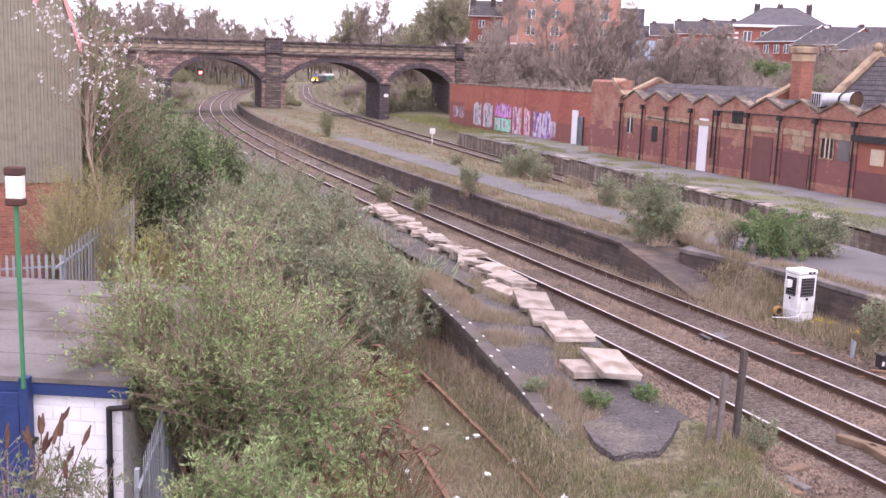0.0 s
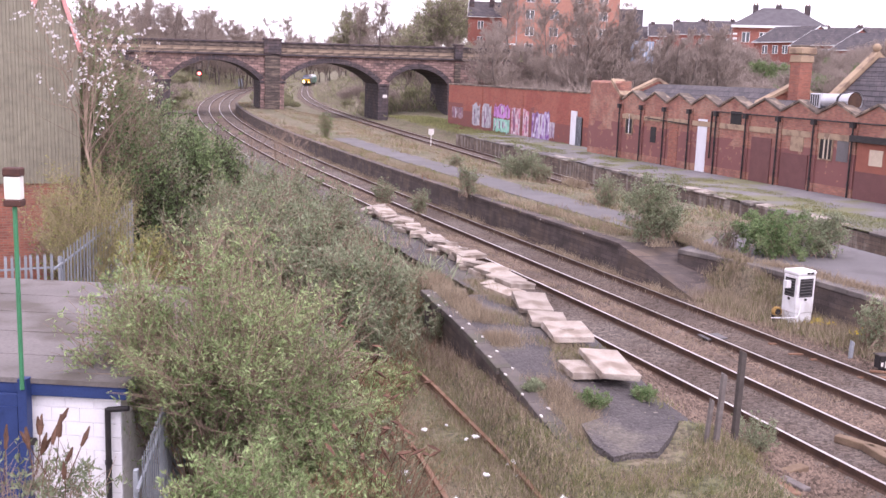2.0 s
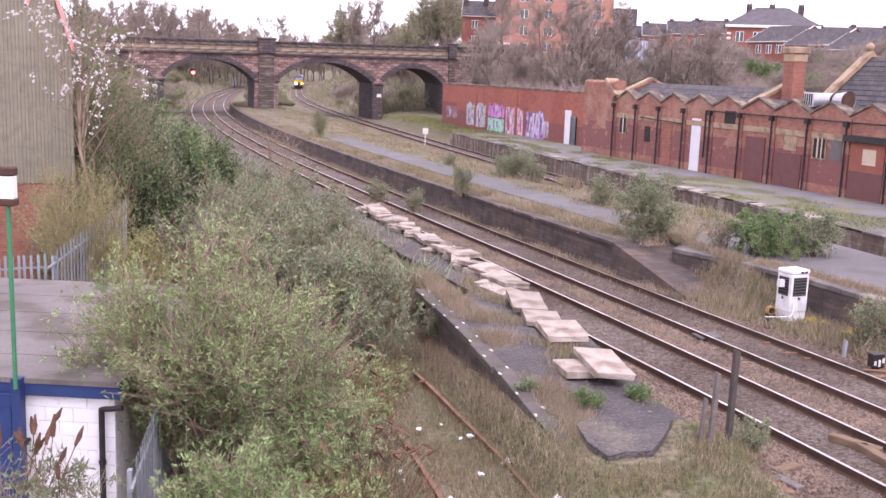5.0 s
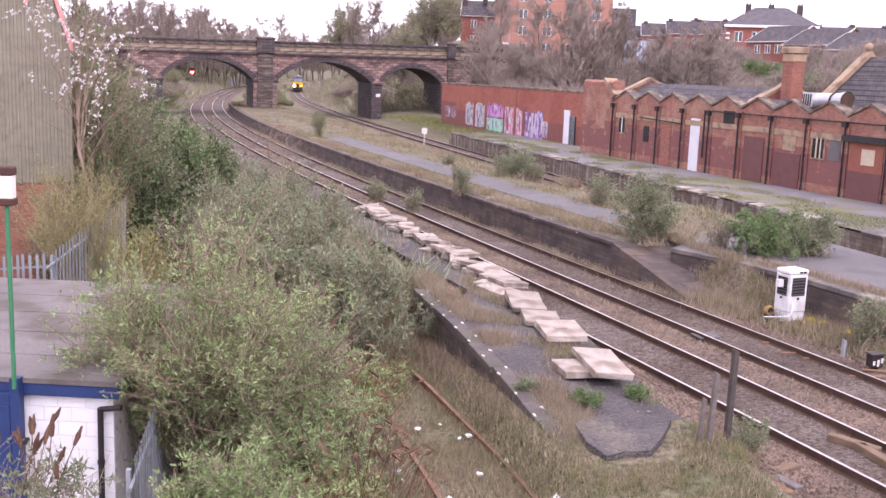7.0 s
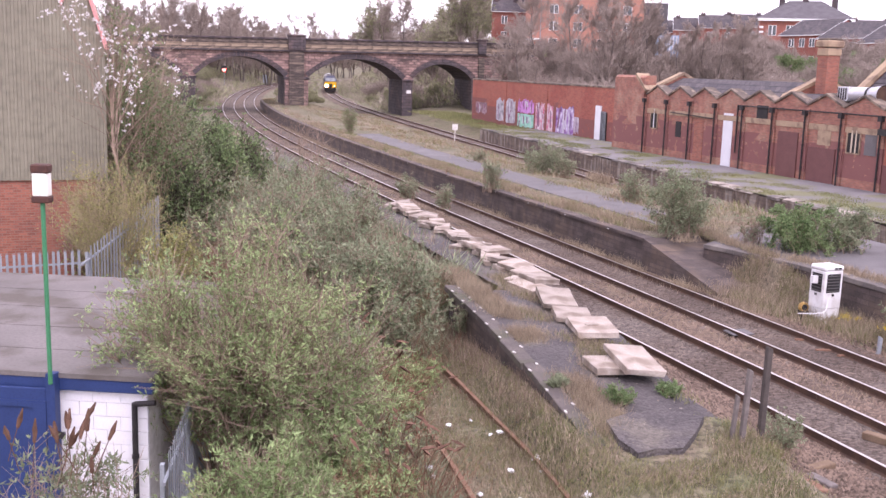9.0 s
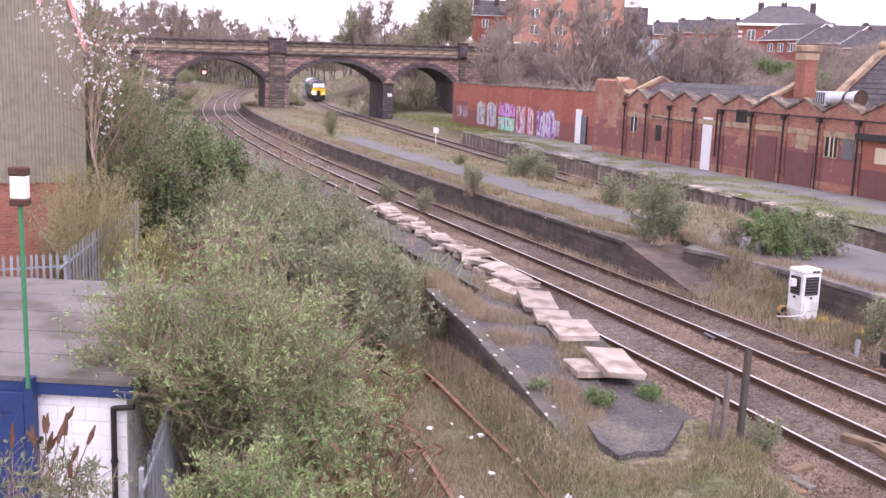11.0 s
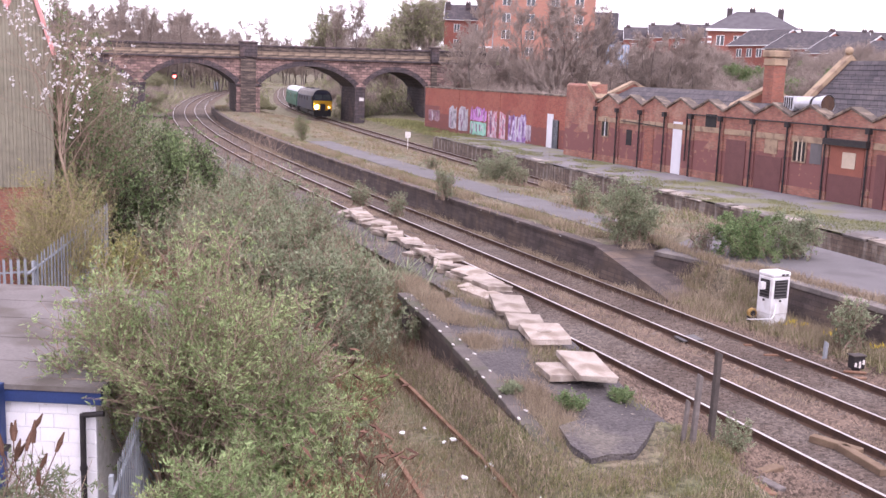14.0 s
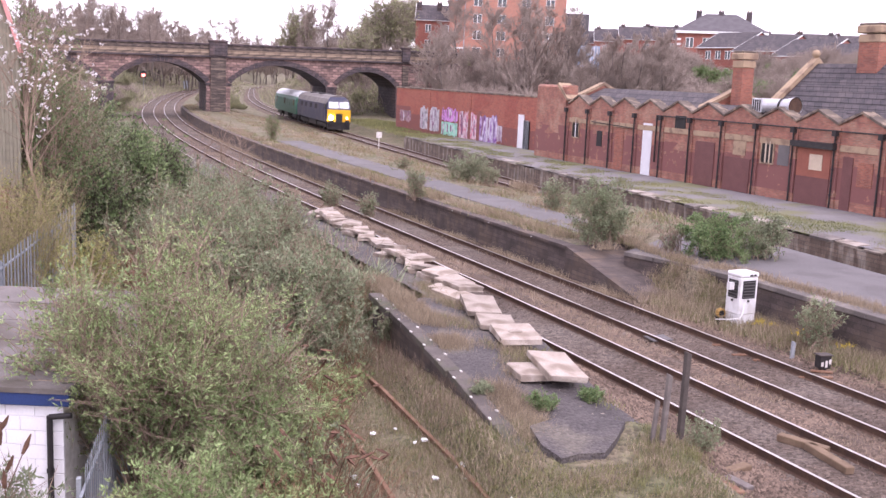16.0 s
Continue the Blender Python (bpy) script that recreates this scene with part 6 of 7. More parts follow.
for k, (x, y, rx, ry, h, n) in enumerate(((-0.75, 14.5, 0.6, 0.7, 0.9, 3000), (-0.7, 16.4, 0.6, 0.8, 0.9, 3000), (-0.9, 17.9, 0.6, 0.8, 1.1, 3500), (-0.6, 20.2, 0.6, 0.8, 1.0, 3000), (-0.6, 13.0, 0.6, 0.7, 0.9, 3000), (-1.6, 19.8, 0.8, 0.8, 1.5, 4500), (-1.2, 13.6, 0.8, 0.9, 1.5, 4500), (-1.0, 15.4, 0.7, 0.9, 1.4, 4000), (-1.3, 17.2, 0.8, 0.9, 1.5, 4500), (-0.95, 19.0, 0.7, 0.8, 1.3, 3500), (-1.9, 12.2, 0.9, 0.8, 1.6, 5000), (-2.4, 16.6, 1.0, 1.0, 2.0, 6000))):
    plant("bramble_bush", "low brown-stemmed bramble and weeds on the bank", "bush", (x - 0.25, y, gz(x - 0.25, y)), (rx, ry, h * 0.68), 60, 900, n * 2 // 3, (0.07, 0.026), M["buddleia" if k % 3 == 1 else "willow"], M["bracken"], 500 + k, r0=0.012, low=0.05, tmin=0.08, spread=0.9, group="brambles")
for k, (x, y, rx, h, n) in enumerate(((-10.7, 31.3, 1.5, 8.6, 26000), (-10.0, 33.6, 1.4, 7.4, 22000), (-12.0, 33.4, 1.7, 10.2, 28000), (-7.9, 30.0, 1.1, 3.2, 9000), (-10.6, 28.6, 1.0, 4.6, 6000), (-8.0, 28.2, 1.0, 2.3, 1500), (-6.9, 27.4, 1.0, 2.0, 1500))):
    plant("tangled_shrub", "tall tangled shrub with olive leaves beside the shed", "bush", (x, y, gz(x, y) - 0.2), (rx, rx, h), 60, 1400, n, (0.09, 0.04), M["yellow_leaf" if k == 4 else ("buddleia" if k % 2 else "dark_leaf")], M["bracken" if k > 4 else "twig"], 90 + k, r0=0.02, low=0.05, tmin=0.1, spread=0.6, group="tangled shrubs")
DRK = "dense dark evergreen shrub on the embankment beside the fence"
for k, (x, y, rx, ry, h, n) in enumerate(((-10.4, 38.0, 2.0, 2.0, 5.4, 30000), (-8.9, 35.5, 1.3, 1.5, 4.6, 22000), (-12.4, 36.0, 1.9, 1.8, 6.6, 26000), (-9.9, 42.0, 1.6, 2.0, 4.0, 12000), (-13.5, 45.0, 3.0, 3.0, 5.6, 16000), (-9.2, 32.4, 1.2, 1.2, 4.6, 17000))):
    plant("evergreen_shrub", DRK, "bush", (x, y, gz(x, y) - 0.2), (rx, ry, h), 60, 1300, n, (0.13, 0.06), M["dark_leaf"], M["twig_dark"], 40 + k, r0=0.03, low=0.05, tmin=0.1, spread=0.6, group="evergreen shrubs")
plant("sallow_bush", "thin yellow-green budding sallow bush by the brick shed", "bush", (-9.7, 27.0, -0.6), (1.5, 1.3, 4.4), 80, 1500, 6500, (0.055, 0.022), M["yellow_leaf"], M["sallow_twig"], 60, r0=0.011, low=0.25)
plant("sallow_bush", "thin yellow-green budding sallow bush at the fence corner", "bush", (-7.9, 26.2, -0.6), (0.9, 0.9, 2.6), 30, 600, 6000, (0.07, 0.028), M["yellow_leaf"], M["sallow_twig"], 61, r0=0.016, low=0.2)
plant("blossom_tree", "slender young tree with sprays of white blossom", "tree", (-9.75, 27.8, -0.4), (2.0, 1.8, 9.4), 15, 110, 1500, (0.062, 0.05), M["blossom"], M["twig"], 62, trunk=0.55, r0=0.022, clump=0.3, low=0.2)


def build_seedheads():
    """Buddleia in front of the gate: grey leaves below brown flower spikes."""
    for x, y, h, sd in ((-5.0, 12.6, 2.0, 70), (-4.55, 12.3, 1.85, 71), (-5.5, 12.4, 2.1, 72)):
        ob = plant("buddleia_bush", "grey-leaved buddleia with upright brown seed heads by the gate", "bush", (x, y, -1.3), (0.55, 0.5, h + 0.55), 14, 140, 800, (0.1, 0.03), M["buddleia"], M["twig"], sd, r0=0.014, low=0.5, group="buddleia on the bank")
        rng = np.random.default_rng(sd)
        for q in range(5):
            px_, py_ = rng.normal(0, 0.33), rng.normal(0, 0.25)
            z = h + 0.55 + rng.uniform(-0.2, 0.35)
            ln = rng.uniform(0.2, 0.32)
            lean = Vector((rng.normal(0.25, 0.3), rng.normal(0, 0.2), 1)).normalized()
            p0 = Vector((px_, py_, z))
            bm = tube(bmesh.new(), p0, p0 + lean * ln * 0.5, 0.022, 0.034, 7)
            tube(bm, p0 + lean * ln * 0.5, p0 + lean * ln, 0.034, 0.008, 7)
            for v in bm.verts:
                v.co += Vector(rng.normal(0, 0.004, 3))
            tube(bm, p0 - lean * 0.5, p0, 0.006, 0.006, 4)
            part("seed_head", bm, M["seed"], ob, "brown dried seed head")


build_seedheads()


def build_dead_spikes():
    """Last year's buddleia flower spikes, bent over on thin stalks all along the bank."""
    rng = np.random.default_rng(77)
    n = 190
    y = rng.uniform(13.5, 27, n)
    x = np.array([siding_x(min(b, 24)) for b in y]) - 2.1 - np.abs(rng.normal(0, 1.3, n))
    base = np.array([(a, b, gz(a, b)) for a, b in zip(x, y)])
    top = base + np.column_stack([rng.normal(0.25, 0.25, n), rng.normal(-0.1, 0.2, n), rng.uniform(0.5, 1.5, n)])
    d = unit(np.column_stack([rng.normal(0.8, 0.4, n), rng.normal(-0.2, 0.5, n), rng.normal(-0.05, 0.4, n)]))
    ln = rng.uniform(0.14, 0.3, n)[:, None]
    one = np.ones((n, 1))
    quads = [tubes(base, top, 0.006 * one, 0.005 * one), tubes(top, top + d * ln * 0.4, 0.012 * one, 0.034 * one), tubes(top + d * ln * 0.4, top + d * ln, 0.034 * one, 0.006 * one)]
    tagged(fast("dead_flower_spikes", np.concatenate(quads), 4, M["seed"]), "red-brown dead flower spikes on thin stalks", "undergrowth", kind="stuff")


build_dead_spikes()

# shrubs on the island and the old platforms
ISL = "straggly grey-green shrub growing through the old platform"
for k, (x, y, z, rx, h, n, mat) in enumerate(((1.05, 45.6, 0.8, 0.55, 1.55, 2600, "buddleia"), (4.1, 54.5, 0.8, 1.4, 1.9, 8000, "buddleia"), (5.0, 53.0, 0.8, 0.7, 1.2, 2500, "buddleia"), (6.95, 43.2, 0.8, 0.85, 1.4, 3500, "buddleia"),
                                              (7.1, 34.0, 0.8, 1.1, 2.6, 13000, "buddleia"), (10.55, 31.6, 0.85, 1.55, 1.6, 16000, "fresh_leaf"), (11.8, 32.0, 0.85, 1.1, 1.6, 9000, "buddleia"), (10.7, 24.2, -0.1, 0.6, 1.5, 2500, "buddleia"), (-9.6, 81.0, 0.8, 0.75, 2.3, 3000, "dark_leaf"),
                                              (-0.95, 41.6, 0.5, 0.4, 1.0, 1500, "buddleia"), (-2.6, 44.5, 0.5, 0.6, 1.1, 2000, "buddleia"), (9.2, 32.6, 0.85, 0.7, 1.3, 700, "buddleia"), (0.6, 60.0, 0.8, 0.6, 0.9, 1200, "buddleia"))):
    plant("platform_shrub", ISL if mat != "fresh_leaf" else "bright green leafy shrub on the asphalt platform", "bush", (x, y, z), (rx, rx, h), 40, 520, n, (0.085, 0.032), M[mat], M["twig"], 100 + k, r0=0.012, low=0.05, tmin=0.06, spread=0.9, group="platform shrubs")
for k, (x, y, z, rx, h) in enumerate(((2.75, 16.95, 0.5, 0.32, 0.42), (3.75, 17.75, 0.45, 0.26, 0.3), (5.45, 16.6, -0.15, 0.5, 0.85), (1.75, 17.6, 0.62, 0.2, 0.2), (0.05, 22.9, -0.1, 0.4, 1.0), (1.15, 19.9, 0.1, 0.25, 0.4))):
    plant("weed_clump", "low bushy green weed growing from broken asphalt", "weed", (x, y, z), (rx, rx, h), 30, 260, 2600, (0.05, 0.018), M["fresh_leaf"] if k < 2 else M["buddleia"], M["twig"], 130 + k, r0=0.008, group="weeds")


# ---- grass, stems and stones as stuff ----
def blades(name, label, spots, n, h, w, mat, seed, lean=0.35, tuft=0.12, per=7, category="grass"):
    """Thin blades in tufts: spots(rng, n) gives places (x, y, z)."""
    rng = np.random.default_rng(seed)
    c = spots(rng, max(1, n // per))
    p = np.repeat(c, per, 0) + np.concatenate([rng.normal(0, tuft, (len(c) * per, 2)), np.zeros((len(c) * per, 1))], 1)
    m = len(p)
    size = np.repeat(rng.uniform(0.45, 1.3, len(c)), per) * rng.uniform(0.6, 1.2, m)
    a = rng.uniform(0, 2 * math.pi, m)
    side = np.stack([np.cos(a), np.sin(a), np.zeros(m)], 1) * (w / 2)
    tip = p + np.stack([rng.normal(0, lean, m), rng.normal(0, lean, m), np.ones(m)], 1) * (h * size)[:, None]
    ob = fast(name, np.stack([p - side, p + side, tip], 1).reshape(-1, 3), 3, mat)
    return tagged(ob, label, category, kind="stuff")


def band(at, y0, y1, o0, o1, z, power=1.0, cut=-0.12):
    def spots(rng, n):
        y = y0 + (y1 - y0) * rng.random(n) ** power
        o = rng.uniform(o0, o1, n)
        keep = np.array([noise.noise((oo * 0.7, yy * 0.45, z)) > cut for oo, yy in zip(o, y)])
        y, o = y[keep], o[keep]
        q = np.array([at(yy, oo) for yy, oo in zip(y, o)])
        zz = np.array([z if z is not None else 0 for _ in y])
        return np.column_stack([q, zz])
    return spots


def field(x0, x1, y0, y1, patch=0.35, cut=-0.05, power=1.0, lift=-0.03, clear=-9.0):
    def spots(rng, n):
        x, y = rng.uniform(x0, x1, n), y0 + (y1 - y0) * rng.random(n) ** power
        keep = [i for i in range(n) if noise.noise((x[i] * patch, y[i] * patch, 7)) > cut and on_a(min(y[i], 320), -2.9)[0] > x[i]
                and not (y[i] < 24.4 and x[i] > edge_l(y[i])[0] - 0.05)
                and not (y[i] < 22 and x[i] > siding_x(y[i]) - clear)]
        return np.array([(x[i], y[i], gz(x[i], y[i]) + lift) for i in keep])
    return spots


blades("dry_grass", "dry straw-coloured grass over the siding", field(-3, 2.2, 9, 26, 0.6, -0.35), 80000, 0.15, 0.012, M["straw"], 200)
blades("green_grass", "short green grass between the siding rails", field(-3, 2.2, 9, 26, 0.5, -0.25), 90000, 0.11, 0.012, M["grass"], 201)
blades("dead_stems", "tangled red-brown dead stems on the bank", field(-4.5, 0.2, 10, 26, 0.8, -0.2, clear=1.75), 26000, 0.5, 0.014, M["bracken"], 202, lean=0.8, tuft=0.2, category="undergrowth")
blades("bank_undergrowth", "grey-green undergrowth on the bank", field(-4.5, 0.2, 10, 27, 0.6, -0.25, clear=1.85), 50000, 0.35, 0.03, M["buddleia"], 203, lean=0.9, tuft=0.16, category="undergrowth")
blades("far_bank_grass", "tall pale grass along the far bank", field(-26, 0, 26, 90, 0.3, -0.2), 60000, 0.6, 0.03, M["straw"], 204, tuft=0.25)
blades("far_bank_scrub", "grey-green scrub along the far bank", field(-24, 0, 26, 110, 0.25, -0.15), 60000, 0.7, 0.07, M["buddleia"], 205, lean=0.7, tuft=0.3, category="undergrowth")
def island_spots(f0, power=1.2):
    def spots(rng, n):
        y, f = 34 + 114 * rng.random(n) ** power, rng.random(n)
        out = []
        for yy, ff in zip(y, f):
            p = island_point(yy, ff)
            o = p[0] - on_a(p[1], 4.14)[0]
            if (o < 1.9 or o > 4.0) and noise.noise((p[0] * 0.5, p[1] * 0.4, 4)) > f0:
                out.append((p[0], p[1], p[2] - 0.02))
        return np.array(out)
    return spots


blades("island_weeds", "low green weeds on the island platform", island_spots(0.1), 30000, 0.2, 0.045, M["grass"], 219, tuft=0.3)
blades("rusty_weeds", "red-brown dead dock stems on the island platform", island_spots(0.28), 14000, 0.34, 0.03, M["bracken"], 220, tuft=0.3)
blades("island_grass", "pale dry grass on the island platform", island_spots(-0.1), 52000, 0.22, 0.03, M["straw"], 206, tuft=0.22)
blades("edge_grass", "dry grass along the island platform edge", band(on_a, 31, 90, 4.2, 5.1, 0.86), 26000, 0.26, 0.018, M["straw"], 207)
blades("edge_weeds", "green weeds along the island platform edge", band(on_a, 33, 90, 4.2, 5.6, 0.86), 12000, 0.18, 0.025, M["grass"], 208)
blades("trackside_grass", "dry grass at the foot of the platform wall", band(on_a, 26, 100, 3.0, 3.7, -0.2), 22000, 0.28, 0.018, M["straw"], 209)
blades("cess_grass", "dry grass beside the white cabinet", lambda rng, n: np.column_stack([(q := rng.uniform(0, 1, n)) * 6.5 + 7.6 + rng.normal(0, 0.5, n), 31.0 - q * 12.0 + rng.normal(0, 0.8, n), np.full(n, -0.15)]), 26000, 0.3, 0.014, M["straw"], 210)
blades("cess_weeds", "green weeds beside the white cabinet", lambda rng, n: np.column_stack([(q := rng.uniform(0, 1, n)) * 6.0 + 8.2 + rng.normal(0, 0.4, n), 30.0 - q * 12.0 + rng.normal(0, 0.6, n), np.full(n, -0.15)]), 14000, 0.2, 0.02, M["grass"], 211)
blades("line_grass", "dry grass between platform and single line", band(on_c, 20, 60, -1.6, -0.9, 0.1, 1.2), 12000, 0.5, 0.03, M["straw"], 212)
blades("station_moss", "moss and grass tufts on the station platform", band(on_c, 25, 92, 1.6, 5.5, 0.92, cut=0.05), 80000, 0.07, 0.022, M["grass"], 213, tuft=0.25, per=12)
blades("wall_foot_grass", "green grass at the foot of the graffiti wall", band(on_c, 80, 125, 2.5, 8, 0.75), 30000, 0.25, 0.06, M["grass"], 214, tuft=0.4)
def on_near(y0, y1, o0, o1, cut):
    def spots(rng, n):
        y, o = rng.uniform(y0, y1, n), rng.uniform(o0, o1, n)
        return np.array([(*edge_l(b, a), cop_z(b) - 0.07) for a, b in zip(o, y) if noise.noise((a * 0.9, b * 0.7, 3)) > cut])
    return spots


def bank_spots(rng, n):
    y, o = rng.uniform(14.6, 24.3, n), rng.uniform(-0.75, 0.03, n)
    return np.array([(*edge_l(b, a), bank_z(b, a) - 0.02) for a, b in zip(o, y)])


blades("bank_grass", "dry grass piled against the platform wall", bank_spots, 16000, 0.14, 0.01, M["straw"], 230)
blades("bank_weeds", "green grass piled against the platform wall", bank_spots, 12000, 0.1, 0.012, M["grass"], 231)


def mound_spots(cut):
    def spots(rng, n):
        x, y = rng.uniform(0.4, 5.2, n), rng.uniform(9.5, 16.4, n)
        return np.array([(a, b, mound_z(a, b)) for a, b in zip(x, y) if not (2.4 < a < 4.0 and 15.0 < b < 16.6) and noise.noise((a * 1.3, b * 1.3, 11)) > cut and a > edge_l(b)[0] - 0.9])
    return spots


blades("near_platform_grass", "dry grass in the cracks of the near platform", on_near(15.6, 27, 0.32, 0.95, -0.1), 22000, 0.24, 0.01, M["straw"], 215, tuft=0.08)
blades("near_platform_grass", "dry grass at the broken platform end", mound_spots(-0.1), 44000, 0.14, 0.01, M["straw"], 216)
blades("near_platform_weeds", "green grass at the broken platform end", mound_spots(-0.35), 60000, 0.1, 0.012, M["grass"], 217)
for k, (x, y, h) in enumerate(((-7.3, 43.0, 4.6), (-6.2, 41.0, 3.8), (-8.4, 45.0, 4.2), (-5.0, 33.5, 3.4))):
    plant("bare_sapling", "thin pale bare sapling on the bank", "tree", (x, y, gz(x, y)), (0.9, 0.9, h), 9, 60, 0, (0.1, 0.1), M["twig"], M["twig"], 540 + k, trunk=0.5, r0=0.012, group="saplings", low=0.4)
def bay_bank_spots(cut):
    def spots(rng, n):
        i, k, f, g = rng.integers(0, 30, n), rng.integers(0, 8, n), rng.random(n), rng.random(n)
        v = np.array(BAY_BANK)
        p = v[i * 9 + k] * ((1 - f) * (1 - g))[:, None] + v[i * 9 + k + 1] * (f * (1 - g))[:, None] + v[i * 9 + 9 + k] * ((1 - f) * g)[:, None] + v[i * 9 + k + 10] * (f * g)[:, None]
        return np.array([q for q in p if noise.noise((q[0] * 0.9, q[1] * 0.9, 5)) > cut])
    return spots


blades("bay_bank_grass", "dry grass on the earth bank by the ramp", bay_bank_spots(-0.2), 16000, 0.22, 0.013, M["straw"], 232)
blades("bay_bank_weeds", "green weeds on the earth bank by the ramp", bay_bank_spots(0.0), 8000, 0.14, 0.016, M["grass"], 233)
blades("bay_edge_grass", "dry grass along the bay platform edge", lambda rng, n: np.column_stack([9.3 + (q := rng.uniform(0, 1, n)) * 4.4 + np.abs(rng.normal(0, 0.35, n)) + 0.25, 30.3 - q * 10.0 + rng.normal(0, 0.25, n), np.full(n, 0.9)]), 9000, 0.16, 0.014, M["straw"], 221)
blades("cutting_grass", "rough brown grass on the cutting sides", lambda rng, n: np.array([(x, y, gz(x, y)) for y, w, s in zip(rng.uniform(142, 330, n), rng.uniform(3.5, 32, n), rng.random(n)) for x in ((on_a(min(y, 320), -w)[0] if s < 0.5 else on_c(y, w)[0]),)]), 90000, 0.7, 0.14, M["far_leaf"], 222, tuft=0.8, lean=0.6)
blades("cutting_stems", "dead brown stems on the cutting sides", lambda rng, n: np.array([(x, y, gz(x, y)) for y, w, s in zip(rng.uniform(142, 330, n), rng.uniform(3.5, 32, n), rng.random(n)) for x in ((on_a(min(y, 320), -w)[0] if s < 0.5 else on_c(y, w)[0]),)]), 60000, 0.9, 0.1, M["far_twig"], 223, tuft=0.8, lean=0.6, category="undergrowth")
def cutting_spots(rng, n):
    out = []
    for x, y in zip(rng.uniform(-150, 60, n), 145 + 330 * rng.random(n) ** 1.3):
        xa, xc = on_a(min(y, 320))[0], on_c(min(y, 465))[0]
        if (x < xa - 5 or x > xa + 6) and abs(x - xc) > (4 if y > 240 else 8) and not (y < 240 and xa < x < xc):
            out.append((x, y, gz(x, y) - 0.1))
    return np.array(out)


blades("cutting_thicket", "olive and brown thicket over the cutting", cutting_spots, 100000, 1.1, 0.26, M["far_leaf"], 234, tuft=1.1, lean=0.7, category="undergrowth")
blades("cutting_brush", "dead brown brushwood over the cutting", cutting_spots, 100000, 1.3, 0.17, M["far_twig"], 235, tuft=1.1, lean=0.7, category="undergrowth")
blades("platform_tufts", "tufts of dry grass in the broken platform asphalt", on_near(16, 26, 0.5, 2.2, 0.1), 16000, 0.2, 0.01, M["straw"], 224, tuft=0.1)
blades("platform_weeds", "green tufts in the broken platform asphalt", on_near(15.4, 26, 0.4, 2.6, 0.14), 18000, 0.13, 0.012, M["grass"], 225, tuft=0.1)
blades("wall_twigs", "dead stems leaning on the platform wall", lambda rng, n: np.array([(*edge_l(y, o), bank_z(y, o)) for y, o in zip(rng.uniform(17, 24.3, n), rng.uniform(-0.4, -0.02, n))]), 1500, 0.34, 0.01, M["twig"], 226, tuft=0.12, category="undergrowth")
blades("yellow_flowers", "small yellow wild flowers by the platform wall", lambda rng, n: np.column_stack([(q := rng.integers(0, 3, n)) * 0.75 + 10.1 + rng.normal(0, 0.2, n), 26.4 - q * 1.1 + rng.normal(0, 0.2, n), np.full(n, 0.02)]), 170, 0.08, 0.03, M["flower"], 227, lean=0.8, tuft=0.08, category="flowers")
blades("six_foot_grass", "sparse dry grass in the ballast between tracks", band(on_a, 14, 80, 0.2, 1.3, -0.16), 16000, 0.12, 0.012, M["straw"], 218)


def stones(name, label, spots, n, size, mat, seed):
    rng = np.random.default_rng(seed)
    c = spots(rng, n)
    m = len(c)
    base = np.array([[1, 0, 0], [0, 1, 0], [-1, 0, 0], [0, -1, 0], [0, 0, 0.8]], dtype=float)
    tri = [(0, 1, 4), (1, 2, 4), (2, 3, 4), (3, 0, 4)]
    sc = size * rng.uniform(0.5, 1.5, (m, 1, 1))
    a = rng.uniform(0, 2 * math.pi, m)
    v = base[None] * (1 + rng.normal(0, 0.3, (m, 5, 3)))
    x = v[..., 0] * np.cos(a)[:, None] - v[..., 1] * np.sin(a)[:, None]
    y = v[..., 0] * np.sin(a)[:, None] + v[..., 1] * np.cos(a)[:, None]
    v = np.stack([x, y, v[..., 2]], -1) * sc + c[:, None, :]
    # shared corners, so that each stone is one island
    me = bpy.data.meshes.new(name)
    fv = (np.array(tri)[None] + 5 * np.arange(m)[:, None, None]).reshape(-1)
    me.vertices.add(m * 5)
    me.vertices.foreach_set("co", v.astype(np.float32).ravel())
    me.loops.add(len(fv))
    me.loops.foreach_set("vertex_index", fv.astype(np.int32))
    me.polygons.add(len(fv) // 3)
    me.polygons.foreach_set("loop_start", np.arange(0, len(fv), 3, dtype=np.int32))
    me.update(calc_edges=True)
    return tagged(link(name, me, mat), label, "ballast", kind="stuff")


def bed(y0, y1, ranges, power):
    def spots(rng, n):
        y = y0 + (y1 - y0) * rng.random(n) ** power
        r = rng.integers(0, len(ranges), n)
        o = np.array([rng.uniform(ranges[k][0], ranges[k][1]) for k in r])
        z = np.array([ranges[k][2] for k in r])
        q = np.array([on_a(yy, oo) for yy, oo in zip(y, o)])
        return np.column_stack([q, z])
    return spots


